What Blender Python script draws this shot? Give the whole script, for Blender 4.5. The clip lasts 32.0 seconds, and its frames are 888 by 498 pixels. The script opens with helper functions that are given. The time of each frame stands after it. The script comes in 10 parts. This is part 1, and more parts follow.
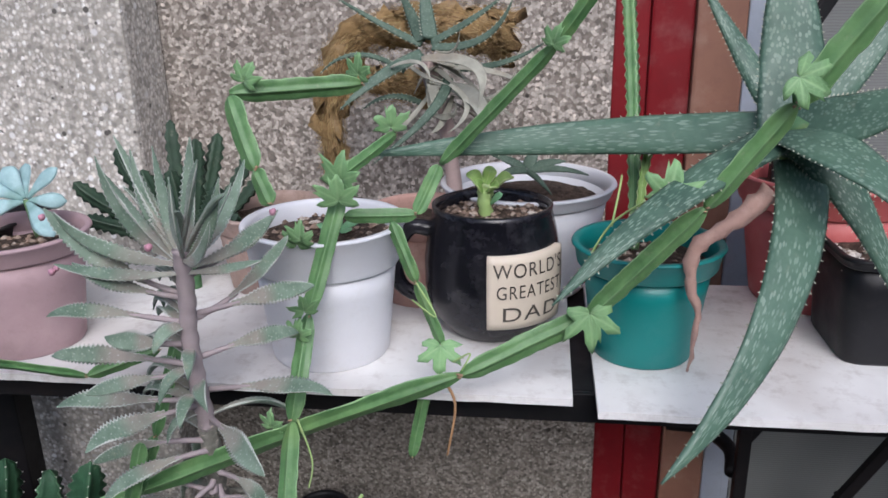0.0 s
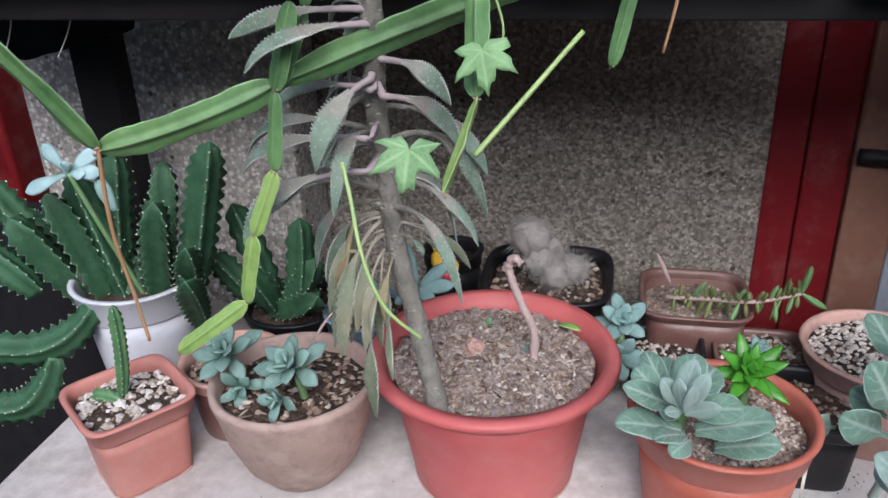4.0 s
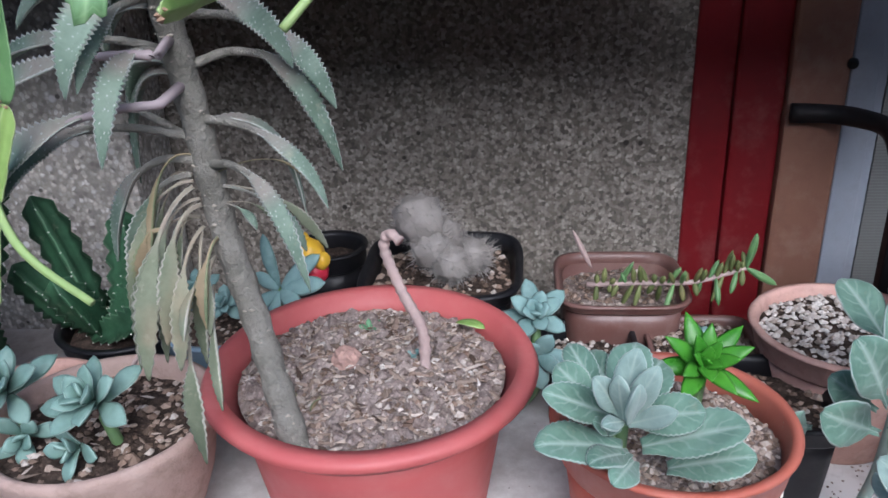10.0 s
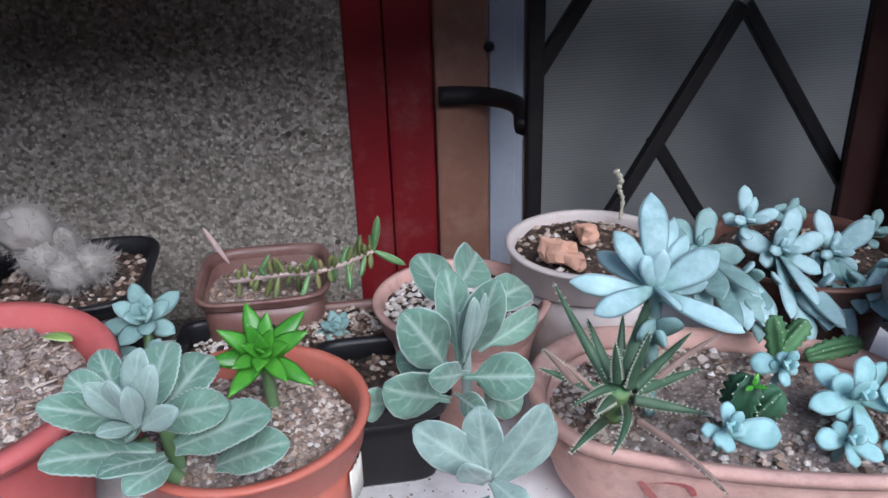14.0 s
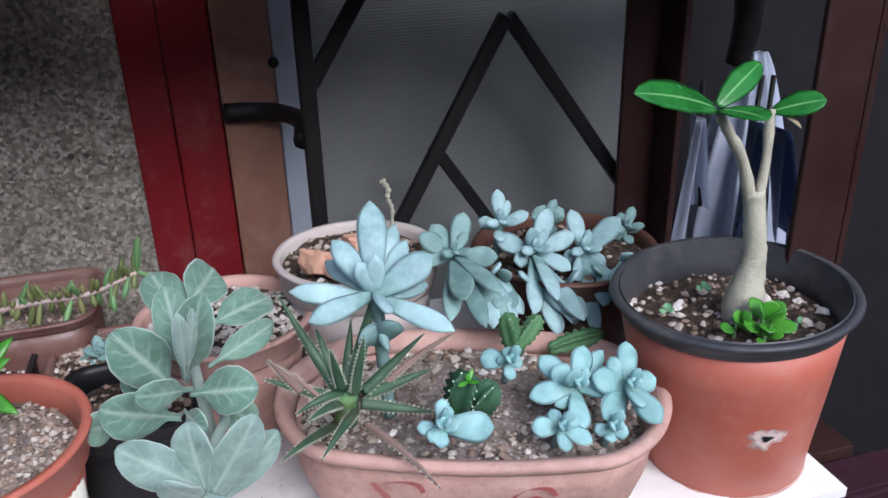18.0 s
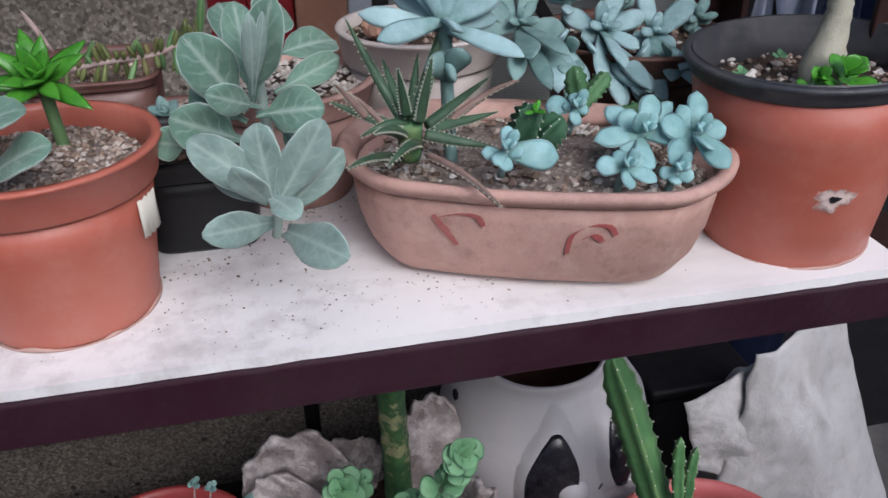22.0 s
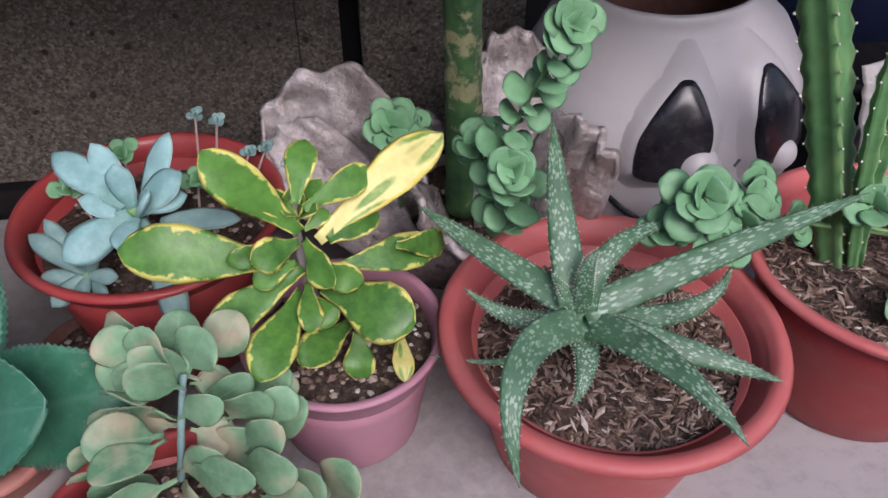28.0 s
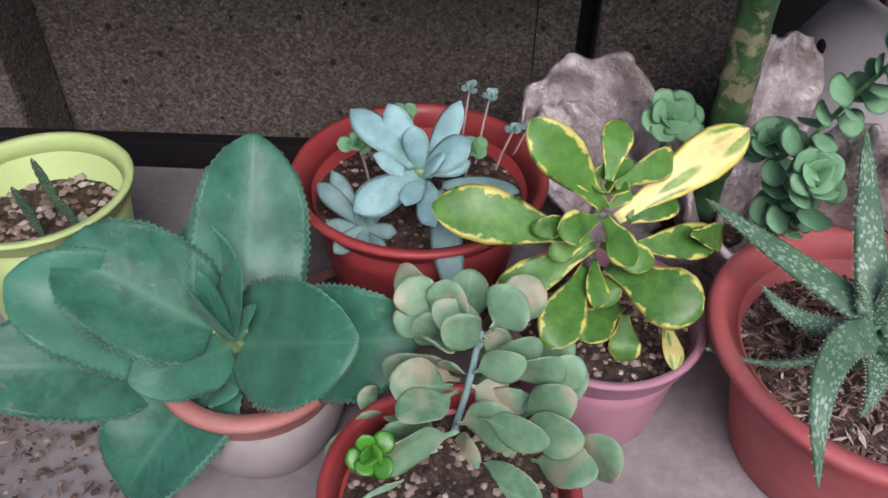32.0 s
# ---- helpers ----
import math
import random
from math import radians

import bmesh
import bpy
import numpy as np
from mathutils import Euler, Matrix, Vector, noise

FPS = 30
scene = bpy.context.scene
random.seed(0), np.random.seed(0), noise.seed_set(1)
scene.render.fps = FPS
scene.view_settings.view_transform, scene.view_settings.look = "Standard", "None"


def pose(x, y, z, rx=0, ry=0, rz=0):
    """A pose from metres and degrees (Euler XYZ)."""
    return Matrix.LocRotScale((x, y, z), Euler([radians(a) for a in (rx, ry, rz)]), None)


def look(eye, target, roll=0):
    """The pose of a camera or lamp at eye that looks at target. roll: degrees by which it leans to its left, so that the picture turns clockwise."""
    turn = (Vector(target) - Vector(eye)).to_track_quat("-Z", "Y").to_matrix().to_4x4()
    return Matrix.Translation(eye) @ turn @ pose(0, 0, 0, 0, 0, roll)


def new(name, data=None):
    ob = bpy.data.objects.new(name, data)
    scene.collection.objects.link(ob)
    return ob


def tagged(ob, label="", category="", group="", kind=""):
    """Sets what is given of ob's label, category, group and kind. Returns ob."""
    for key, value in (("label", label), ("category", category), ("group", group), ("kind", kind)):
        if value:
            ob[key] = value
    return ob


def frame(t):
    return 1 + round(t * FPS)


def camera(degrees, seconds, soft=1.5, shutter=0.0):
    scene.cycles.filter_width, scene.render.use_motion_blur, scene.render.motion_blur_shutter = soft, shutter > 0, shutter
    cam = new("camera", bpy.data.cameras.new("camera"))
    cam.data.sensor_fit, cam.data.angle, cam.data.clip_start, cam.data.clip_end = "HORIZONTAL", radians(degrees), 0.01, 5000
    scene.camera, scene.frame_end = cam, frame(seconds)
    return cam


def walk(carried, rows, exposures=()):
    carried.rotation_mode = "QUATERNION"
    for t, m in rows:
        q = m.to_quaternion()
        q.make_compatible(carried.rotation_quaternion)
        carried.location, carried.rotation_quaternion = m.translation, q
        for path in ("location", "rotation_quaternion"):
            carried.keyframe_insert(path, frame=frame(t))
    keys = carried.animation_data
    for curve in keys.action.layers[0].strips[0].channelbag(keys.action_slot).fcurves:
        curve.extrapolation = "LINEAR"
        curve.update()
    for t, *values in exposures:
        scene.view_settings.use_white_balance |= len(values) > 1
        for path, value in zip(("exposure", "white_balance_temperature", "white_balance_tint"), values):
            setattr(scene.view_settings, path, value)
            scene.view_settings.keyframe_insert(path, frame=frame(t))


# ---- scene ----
cam = camera(58.4, 32.0, soft=1.6)
METRES, EYE, TILT, LEAN, TURN = 1.2, 1.2, -19.0, 1.0, 7.0
ROWS = [
    (0.0, 0.0, 0.0, 0.0, 0.0, 0.0, -0.0),
    (0.5, -0.0062, 0.0091, -0.0172, 0.92, -0.74, -0.57),
    (1.0, -0.011, 0.0119, -0.0376, 1.51, -0.69, -0.96),
    (1.5, -0.0164, 0.0082, -0.0613, 1.95, -0.44, -1.03),
    (2.0, -0.0213, 0.0082, -0.0807, 2.15, -0.28, -1.0),
    (2.5, -0.0246, 0.0141, -0.1034, 2.19, -1.1, -1.0),
    (3.0, -0.0293, 0.0249, -0.1285, 2.37, -2.91, -0.79),
    (3.5, -0.0373, 0.0413, -0.1422, 3.52, -5.23, -0.71),
    (4.0, -0.0602, 0.0775, -0.1566, 5.03, -6.6, -0.7),
    (4.5, -0.0778, 0.1079, -0.1653, 6.28, -7.03, -0.84),
    (6.5, -0.1203, 0.1685, -0.1889, 7.42, -5.77, -1.46),
    (7.0, -0.1142, 0.1724, -0.1897, 6.86, -5.59, -1.38),
    (7.5, -0.1051, 0.1745, -0.1898, 5.68, -5.27, -1.07),
    (8.0, -0.0942, 0.1761, -0.19, 4.3, -4.94, -0.6),
    (8.5, -0.0873, 0.1753, -0.1895, 2.68, -4.55, -0.1),
    (9.0, -0.0756, 0.1778, -0.1903, 1.25, -4.56, 0.6),
    (9.5, -0.0601, 0.1794, -0.19, -0.17, -4.65, 1.36),
    (10.0, -0.0449, 0.1822, -0.1895, -1.48, -4.87, 1.85),
    (10.5, -0.0355, 0.1808, -0.1907, -2.97, -4.86, 2.22),
    (11.0, -0.0229, 0.1817, -0.1908, -4.43, -4.91, 2.56),
    (11.5, -0.0141, 0.1814, -0.1916, -6.1, -4.94, 3.2),
    (12.0, -0.0004, 0.1828, -0.1927, -7.83, -5.09, 3.78),
    (12.5, 0.0148, 0.1808, -0.1944, -9.78, -5.28, 4.29),
    (13.0, 0.0281, 0.1784, -0.1957, -11.49, -5.53, 4.86),
    (13.5, 0.0442, 0.1773, -0.1976, -13.13, -5.74, 5.28),
    (14.0, 0.0566, 0.1758, -0.1988, -14.79, -6.01, 5.69),
    (14.5, 0.0659, 0.1745, -0.2006, -16.42, -6.21, 6.01),
    (15.0, 0.0784, 0.1712, -0.2019, -18.35, -6.3, 6.32),
    (15.5, 0.0892, 0.164, -0.2029, -20.06, -6.2, 6.76),
    (17.5, 0.1232, 0.1483, -0.2072, -21.86, -5.83, 7.95),
    (18.0, 0.1228, 0.1477, -0.2083, -22.15, -5.9, 8.0),
    (18.5, 0.1218, 0.145, -0.2097, -22.25, -6.0, 7.99),
    (19.0, 0.1198, 0.1441, -0.2117, -22.16, -6.11, 7.96),
    (19.5, 0.1185, 0.1434, -0.2129, -21.87, -6.31, 7.78),
    (20.0, 0.1165, 0.1467, -0.2212, -21.46, -7.18, 7.43),
    (20.5, 0.1131, 0.1502, -0.2311, -20.94, -8.44, 7.03),
    (21.0, 0.1092, 0.1498, -0.2436, -20.26, -9.76, 6.71),
    (21.5, 0.1077, 0.1472, -0.2628, -19.6, -10.99, 6.27),
    (22.0, 0.1028, 0.1462, -0.2773, -18.83, -11.96, 5.79),
    (22.5, 0.096, 0.1456, -0.294, -18.0, -12.8, 5.38),
    (23.0, 0.0943, 0.1445, -0.3083, -17.19, -13.95, 4.99),
    (23.5, 0.0911, 0.1429, -0.3248, -16.63, -15.39, 4.57),
    (24.0, 0.0891, 0.1376, -0.3422, -16.14, -16.76, 4.09),
    (24.5, 0.0887, 0.1355, -0.3545, -15.7, -17.71, 3.77),
    (25.0, 0.0857, 0.1364, -0.3669, -15.0, -18.28, 3.41),
    (25.5, 0.0786, 0.1357, -0.3781, -14.25, -18.55, 3.12),
    (27.5, 0.0943, 0.2389, -0.4305, -14.06, -22.39, 3.92),
    (28.0, 0.1077, 0.2578, -0.4422, -14.22, -22.88, 3.69),
    (28.5, 0.1089, 0.2643, -0.4468, -14.23, -23.13, 3.3),
    (29.0, 0.1083, 0.2709, -0.4477, -13.96, -23.25, 2.74),
    (29.5, 0.0951, 0.2722, -0.4487, -13.33, -23.27, 2.29),
    (30.0, 0.0802, 0.2753, -0.4484, -12.16, -23.33, 1.87),
    (30.5, 0.0751, 0.2748, -0.4479, -10.94, -23.17, 1.55),
    (31.0, 0.0649, 0.271, -0.4477, -9.31, -22.88, 1.23),
    (31.5, 0.0452, 0.2645, -0.4477, -7.18, -22.67, 0.64),
    (32.0, 0.0253, 0.2607, -0.4473, -5.02, -22.4, -0.21),
]
walk(cam, [(t, pose(0, 0, EYE, TILT, LEAN, TURN) @ pose(METRES * x, METRES * y, METRES * z, 90 + pitch, roll, yaw)) for t, x, y, z, yaw, pitch, roll in ROWS],
     [(0.0, 0.43, 5800, 13.5), (1.5, 0.32, 5800, 13.5), (3.0, 0.26, 5800, 13.5), (4.2, 0.78, 5800, 13.5), (7.0, 0.79, 5650, 13.5), (15.0, 0.86, 5450, 13.5), (21.5, 0.46, 5800, 13.5), (23.0, 0.28, 5800, 13.5), (24.0, 0.42, 5800, 13.5), (25.0, 0.34, 5800, 13.5), (26.5, 0.60, 5900, 17), (28.0, 0.86, 6000, 21), (30.0, 0.88, 6000, 21), (32.0, 0.94, 6000, 21)])

# ---- light ----
world = bpy.data.worlds.new("sky")
scene.world = world
world.use_nodes = True
sky = world.node_tree.nodes.new("ShaderNodeTexSky")
sky.sky_type = "NISHITA"
sky.sun_disc = False
sky.sun_elevation = radians(41)
sky.sun_rotation = radians(166)
sky.dust_density = 4.0
world.node_tree.links.new(sky.outputs[0], world.node_tree.nodes["Background"].inputs[0])
world.node_tree.nodes["Background"].inputs[1].default_value = 0.105
sun_data = bpy.data.lights.new("overcast_sun", "SUN")
sun_data.energy, sun_data.angle, sun_data.color = 1.45, radians(38), (1.0, 0.97, 0.93)
sun = new("overcast_sun", sun_data)
sun.matrix_world = look((0.9, -3.1, 3.9), (0, 0.6, 0.6))


# ---- materials ----
def rgb(c):
    return (c[0], c[1], c[2], 1.0)


class Nodes:
    """A principled material and short ways to wire textures into it."""

    def __init__(self, name, rough=0.5, metal=0.0, spec=0.5):
        self.mat = bpy.data.materials.new(name)
        self.mat.use_nodes = True
        self.nt = self.mat.node_tree
        self.bsdf = self.nt.nodes["Principled BSDF"]
        self.bsdf.inputs["Roughness"].default_value = rough
        self.bsdf.inputs["Metallic"].default_value = metal
        self.bsdf.inputs["Specular IOR Level"].default_value = spec
        self.coord = self.nt.nodes.new("ShaderNodeTexCoord")

    def link(self, a, b):
        self.nt.links.new(a, b)

    def put(self, sock, v):
        if isinstance(v, (int, float)):
            sock.default_value = v
        elif isinstance(v, tuple):
            sock.default_value = rgb(v)
        else:
            self.link(v, sock)

    def vec(self, stretch=None, kind="Object"):
        out = self.coord.outputs[kind]
        if stretch:
            m = self.nt.nodes.new("ShaderNodeMapping")
            m.inputs["Scale"].default_value = stretch
            self.link(out, m.inputs[0])
            out = m.outputs[0]
        return out

    def noise(self, scale, detail=3.0, rough=0.55, stretch=None, kind="Object"):
        n = self.nt.nodes.new("ShaderNodeTexNoise")
        n.inputs["Scale"].default_value = scale
        n.inputs["Detail"].default_value = detail
        n.inputs["Roughness"].default_value = rough
        self.link(self.vec(stretch, kind), n.inputs["Vector"])
        return n.outputs[0]

    def cells(self, scale, feature="F1", out="Distance", stretch=None, kind="Object"):
        n = self.nt.nodes.new("ShaderNodeTexVoronoi")
        n.feature = feature
        n.inputs["Scale"].default_value = scale
        self.link(self.vec(stretch, kind), n.inputs["Vector"])
        return n.outputs[out]

    def ramp(self, fac, stops):
        n = self.nt.nodes.new("ShaderNodeValToRGB")
        e = n.color_ramp.elements
        while len(e) < len(stops):
            e.new(0.5)
        for k, (p, c) in enumerate(stops):
            e[k].position = p
            e[k].color = rgb(c) if isinstance(c, tuple) else (c, c, c, 1)
        self.link(fac, n.inputs[0])
        return n.outputs[0]

    def mix(self, fac, a, b, blend="MIX"):
        n = self.nt.nodes.new("ShaderNodeMix")
        n.data_type = "RGBA"
        n.blend_type = blend
        self.put(n.inputs[0], fac)
        self.put(n.inputs[6], a)
        self.put(n.inputs[7], b)
        return n.outputs[2]

    def math(self, op, a, b=0.0):
        n = self.nt.nodes.new("ShaderNodeMath")
        n.operation = op
        self.put(n.inputs[0], a)
        self.put(n.inputs[1], b)
        return n.outputs[0]

    def uv(self, axis):
        n = self.nt.nodes.new("ShaderNodeSeparateXYZ")
        self.link(self.coord.outputs["UV"], n.inputs[0])
        return n.outputs[axis]

    def info(self, which="Random"):
        return self.nt.nodes.new("ShaderNodeObjectInfo").outputs[which]

    def island(self):
        return self.nt.nodes.new("ShaderNodeNewGeometry").outputs["Random Per Island"]

    def color(self, c):
        self.put(self.bsdf.inputs["Base Color"], c)

    def rough(self, r):
        self.put(self.bsdf.inputs["Roughness"], r)

    def bump(self, h, strength=0.3, dist=0.001):
        n = self.nt.nodes.new("ShaderNodeBump")
        n.inputs["Strength"].default_value = strength
        n.inputs["Distance"].default_value = dist
        self.link(h, n.inputs["Height"])
        old = self.bsdf.inputs["Normal"]
        if old.is_linked:
            self.link(old.links[0].from_socket, n.inputs["Normal"])
        self.link(n.outputs[0], old)


def tone(c, k):
    return tuple(min(1.0, v * k) for v in c)


def painted(name, c, rough=0.45, grime=0.35, dirt=(0.16, 0.13, 0.10), scale=1.0, grain=0.15, spec=0.4, rugged=0.0):
    """Moulded plastic, paint or glaze with uneven fading, scuffs and clinging soil."""
    n = Nodes(name, rough, spec=spec)
    fade = n.mix(n.noise(18 * scale, 4), tone(c, 0.84), tone(c, 1.14))
    spots = n.ramp(n.noise(70 * scale, 6, 0.7), [(0.50, 0.0), (0.72, 1.0)])
    wide = n.ramp(n.noise(11 * scale, 3), [(0.40, 0.0), (0.68, 1.0)])
    mask = n.math("MULTIPLY", n.mix(0.5, spots, wide), grime)
    dusty = n.math("MULTIPLY", n.ramp(n.noise(26 * scale, 5, 0.65), [(0.52, 0.0), (0.70, 1.0)]), grime * 0.55)
    col = n.mix(mask, fade, dirt)
    n.color(n.mix(dusty, col, n.mix(0.5, tone(c, 1.5), (0.45, 0.41, 0.37)) if sum(c) > 0.12 else tone(c, 2.2)))
    n.rough(n.ramp(n.noise(40 * scale, 4), [(0.3, rough * 0.8), (0.8, min(1.0, rough * 1.35))]))
    n.bump(n.noise(600 * scale, 3), grain, 0.0004)
    if rugged:
        n.bump(n.noise(75 * scale, 5, 0.65), rugged, 0.004)
    return n.mat


def leaf_mat(name, c1, c2, edge=None, edge_w=0.12, spots=None, spot_cut=0.6, vein=None, vein_w=0.13, blush=None, blush_at=0.55, rough=0.5, ragged=2.2,
             scale=1.0, sheen=0.0, spot_stretch=(10, 5, 1), wear=0.25, base=None, base_len=0.35, trans=0.0, side_vein=None, bands=None, rows_of=0):
    """Leaf skin: two greens, a margin, spots along the blade, a mid vein and blemishes. UV x runs across, y to the tip."""
    n = Nodes(name, rough, spec=0.35)
    col = n.mix(n.ramp(n.noise(45 * scale, 4), [(0.3, 0.0), (0.7, 1.0)]), c1, c2)
    col = n.mix(0.4, col, n.mix(n.info(), tone(c1, 0.72), tone(c2, 1.22)))
    across = n.math("ABSOLUTE", n.math("SUBTRACT", n.uv(0), 0.5))
    across = n.math("MULTIPLY", across, 2.0)
    if base:
        col = n.mix(n.ramp(n.uv(1), [(base_len * 0.8, 0.8), (base_len * 1.2, 0.0)]), col, base)
    if vein:
        col = n.mix(n.ramp(n.math("ADD", across, n.math("MULTIPLY", n.uv(1), 0.06)), [(0.03, 0.85), (vein_w, 0.0)]), col, vein)
    if side_vein:
        slope = n.math("SUBTRACT", n.math("MULTIPLY", n.uv(1), 5.5), n.math("MULTIPLY", across, 1.5))
        slope = n.math("ADD", slope, n.math("MULTIPLY", n.noise(3, 2, kind="UV"), 1.2))
        saw = n.math("ABSOLUTE", n.math("SUBTRACT", n.math("FRACT", slope), 0.5))
        m = n.math("MULTIPLY", n.ramp(saw, [(0.02, 0.38), (0.16, 0.0)]), n.ramp(across, [(0.45, 1.0), (0.85, 0.0)]))
        col = n.mix(m, col, side_vein)
    if bands:
        saw = n.math("FRACT", n.math("ADD", n.math("MULTIPLY", n.uv(1), 30.0), n.math("MULTIPLY", n.noise(4, 2, kind="UV"), 1.6)))
        col = n.mix(n.math("MULTIPLY", n.ramp(saw, [(0.50, 0.0), (0.70, 0.7)]), n.ramp(n.noise(30, 2), [(0.35, 0.3), (0.6, 1.0)])), col, bands)
    if spots:
        m = n.ramp(n.cells(1.0, stretch=spot_stretch, kind="UV"), [(spot_cut - 0.10, 0.9), (spot_cut + 0.06, 0.0)])
        if rows_of:
            m = n.math("MULTIPLY", m, n.ramp(n.noise(1.0, 2, 0.5, (1.5, rows_of, 1), "UV"), [(0.40, 0.25), (0.52, 1.0)]))
        col = n.mix(m, col, spots)
    if edge:
        wob = n.math("MULTIPLY", n.math("SUBTRACT", n.noise(60 * scale, 3), 0.5), edge_w * ragged)
        m = n.ramp(n.math("ADD", across, wob), [(max(0.0, 1 - edge_w * 1.4), 0.0), (1 - edge_w * 0.8, 1.0)])
        col = n.mix(m, col, edge)
    if blush:
        m = n.math("MULTIPLY", n.ramp(n.noise(22 * scale, 3), [(blush_at, 0.0), (blush_at + 0.15, 1.0)]), 0.7)
        col = n.mix(m, col, blush)
    if wear:
        m = n.math("MULTIPLY", n.ramp(n.noise(140 * scale, 4, 0.7), [(0.60, 0.0), (0.74, 1.0)]), wear)
        col = n.mix(m, col, (0.34, 0.33, 0.24))
    cloud = n.math("MULTIPLY", n.ramp(n.noise(90 * scale, 5, 0.65), [(0.42, 0.0), (0.66, 1.0)]), 0.28)
    col = n.mix(cloud, col, tone(c2, 1.45))
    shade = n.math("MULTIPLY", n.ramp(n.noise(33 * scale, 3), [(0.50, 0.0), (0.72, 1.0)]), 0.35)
    col = n.mix(shade, col, tone(c1, 0.62))
    n.color(col)
    n.rough(n.ramp(n.noise(70 * scale, 4), [(0.3, rough * 0.8), (0.7, min(1.0, rough * 1.3))]))
    n.bump(n.noise(160 * scale, 4, 0.6), 0.25, 0.0009)
    n.bsdf.inputs["Sheen Weight"].default_value = sheen
    if trans:
        n.bsdf.inputs["Subsurface Weight"].default_value = trans
        n.bsdf.inputs["Subsurface Radius"].default_value = (0.002, 0.004, 0.001)
    return n.mat


def pebbledash(name, cell, c_lo, c_hi, mortar, pits=0.0, damp=0.5, gap=(0.60, 0.95), pit_scale=90):
    """Washed aggregate plaster: tiny stones of many greys in a cement bed, with damp stains."""
    n = Nodes(name, 0.85, spec=0.25)
    d = n.cells(cell)
    tint = n.cells(cell, out="Color")
    sep = n.nt.nodes.new("ShaderNodeSeparateColor")
    n.link(tint, sep.inputs[0])
    stone = n.ramp(sep.outputs[0], [(0.0, tone(c_lo, 0.45)), (0.3, c_lo), (0.82, c_hi), (1.0, tone(c_hi, 1.3))])
    col = n.mix(n.ramp(d, [(gap[0], 0.0), (gap[1], 0.8)]), stone, mortar)
    col = n.mix(n.ramp(n.noise(cell * 0.55, 4, 0.7), [(0.35, 0.55), (0.62, 0.0)]), col, tone(c_lo, 0.42))
    big = n.cells(cell * 0.28, out="Color")
    sep2 = n.nt.nodes.new("ShaderNodeSeparateColor")
    n.link(big, sep2.inputs[0])
    near = n.ramp(n.cells(cell * 0.28), [(0.16, 1.0), (0.26, 0.0)])
    rare = n.ramp(sep2.outputs[1], [(0.80, 0.0), (0.84, 1.0)])
    col = n.mix(n.math("MULTIPLY", near, rare), col, n.ramp(sep2.outputs[0], [(0.0, tone(c_lo, 0.6)), (1.0, tone(c_hi, 1.35))]))
    if pits:
        sep3 = n.nt.nodes.new("ShaderNodeSeparateColor")
        n.link(n.cells(pit_scale, out="Color"), sep3.inputs[0])
        size = n.math("ADD", n.cells(pit_scale), n.math("MULTIPLY", sep3.outputs[0], 0.16))
        hole = n.math("MULTIPLY", n.ramp(size, [(0.22, 1.0), (0.30, 0.0)]), n.ramp(sep3.outputs[2], [(1 - pits, 0.0), (1.02 - pits, 1.0)]))
        col = n.mix(hole, col, tone(c_lo, 0.18))
        n.bump(hole, -0.8, 0.004)
    stain = n.ramp(n.noise(4.5, 5, 0.6), [(0.38, 0.0), (0.7, damp)])
    col = n.mix(stain, col, tone(c_lo, 0.5))
    n.color(col)
    n.bump(d, -0.7, 0.003)
    n.bump(n.noise(cell * 2, 3), 0.3, 0.001)
    return n.mat


M_WALL = pebbledash("fine_pebbledash", 300, (0.30, 0.262, 0.225), (0.68, 0.62, 0.55), (0.20, 0.168, 0.135), 0.05, 0.5)
# Darker than the pebbledash above it; used below the middle shelf.
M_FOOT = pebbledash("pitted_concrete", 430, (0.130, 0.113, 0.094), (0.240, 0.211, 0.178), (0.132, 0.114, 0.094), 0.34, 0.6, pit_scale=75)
# Same pebbledash as M_WALL; darker tone puts the top shelf's shade into colour.
M_WALL_SHADED = pebbledash("shaded_pebbledash", 330, (0.262, 0.234, 0.196), (0.50, 0.455, 0.395), (0.215, 0.19, 0.158), 0.10, 0.6)
M_PILLAR = pebbledash("coarse_pebbledash", 250, (0.50, 0.47, 0.42), (0.86, 0.82, 0.75), (0.40, 0.37, 0.32), 0.30, 0.25, (0.38, 0.70))
M_BLOCKER = pebbledash("blocker_concrete", 300, (0.20, 0.185, 0.165), (0.38, 0.36, 0.33), (0.20, 0.185, 0.165), 0.10, 0.5)
M_RED_POST = painted("red_gloss_paint", (0.19, 0.010, 0.014), 0.4, 0.4, (0.07, 0.008, 0.009))
M_TAN = painted("brown_painted_wood", (0.27, 0.135, 0.09), 0.55, 0.55, (0.16, 0.08, 0.06))
M_ALU = painted("grey_aluminium", (0.36, 0.40, 0.46), 0.4, 0.3)
M_IRON = painted("black_iron", (0.008, 0.008, 0.009), 0.5, 0.25, (0.05, 0.035, 0.03), spec=0.25)
M_MAROON = painted("maroon_steel", (0.030, 0.010, 0.0165), 0.40, 0.25, (0.10, 0.065, 0.078), 1.6, spec=0.3, rugged=0.15)
M_POST = painted("dark_maroon_post", (0.027, 0.0105, 0.0095), 0.45, 0.3, (0.075, 0.05, 0.045), 1.6, spec=0.25)
M_BOARD = painted("white_board", (0.80, 0.79, 0.775), 0.55, 0.75, (0.32, 0.265, 0.225), 0.9)


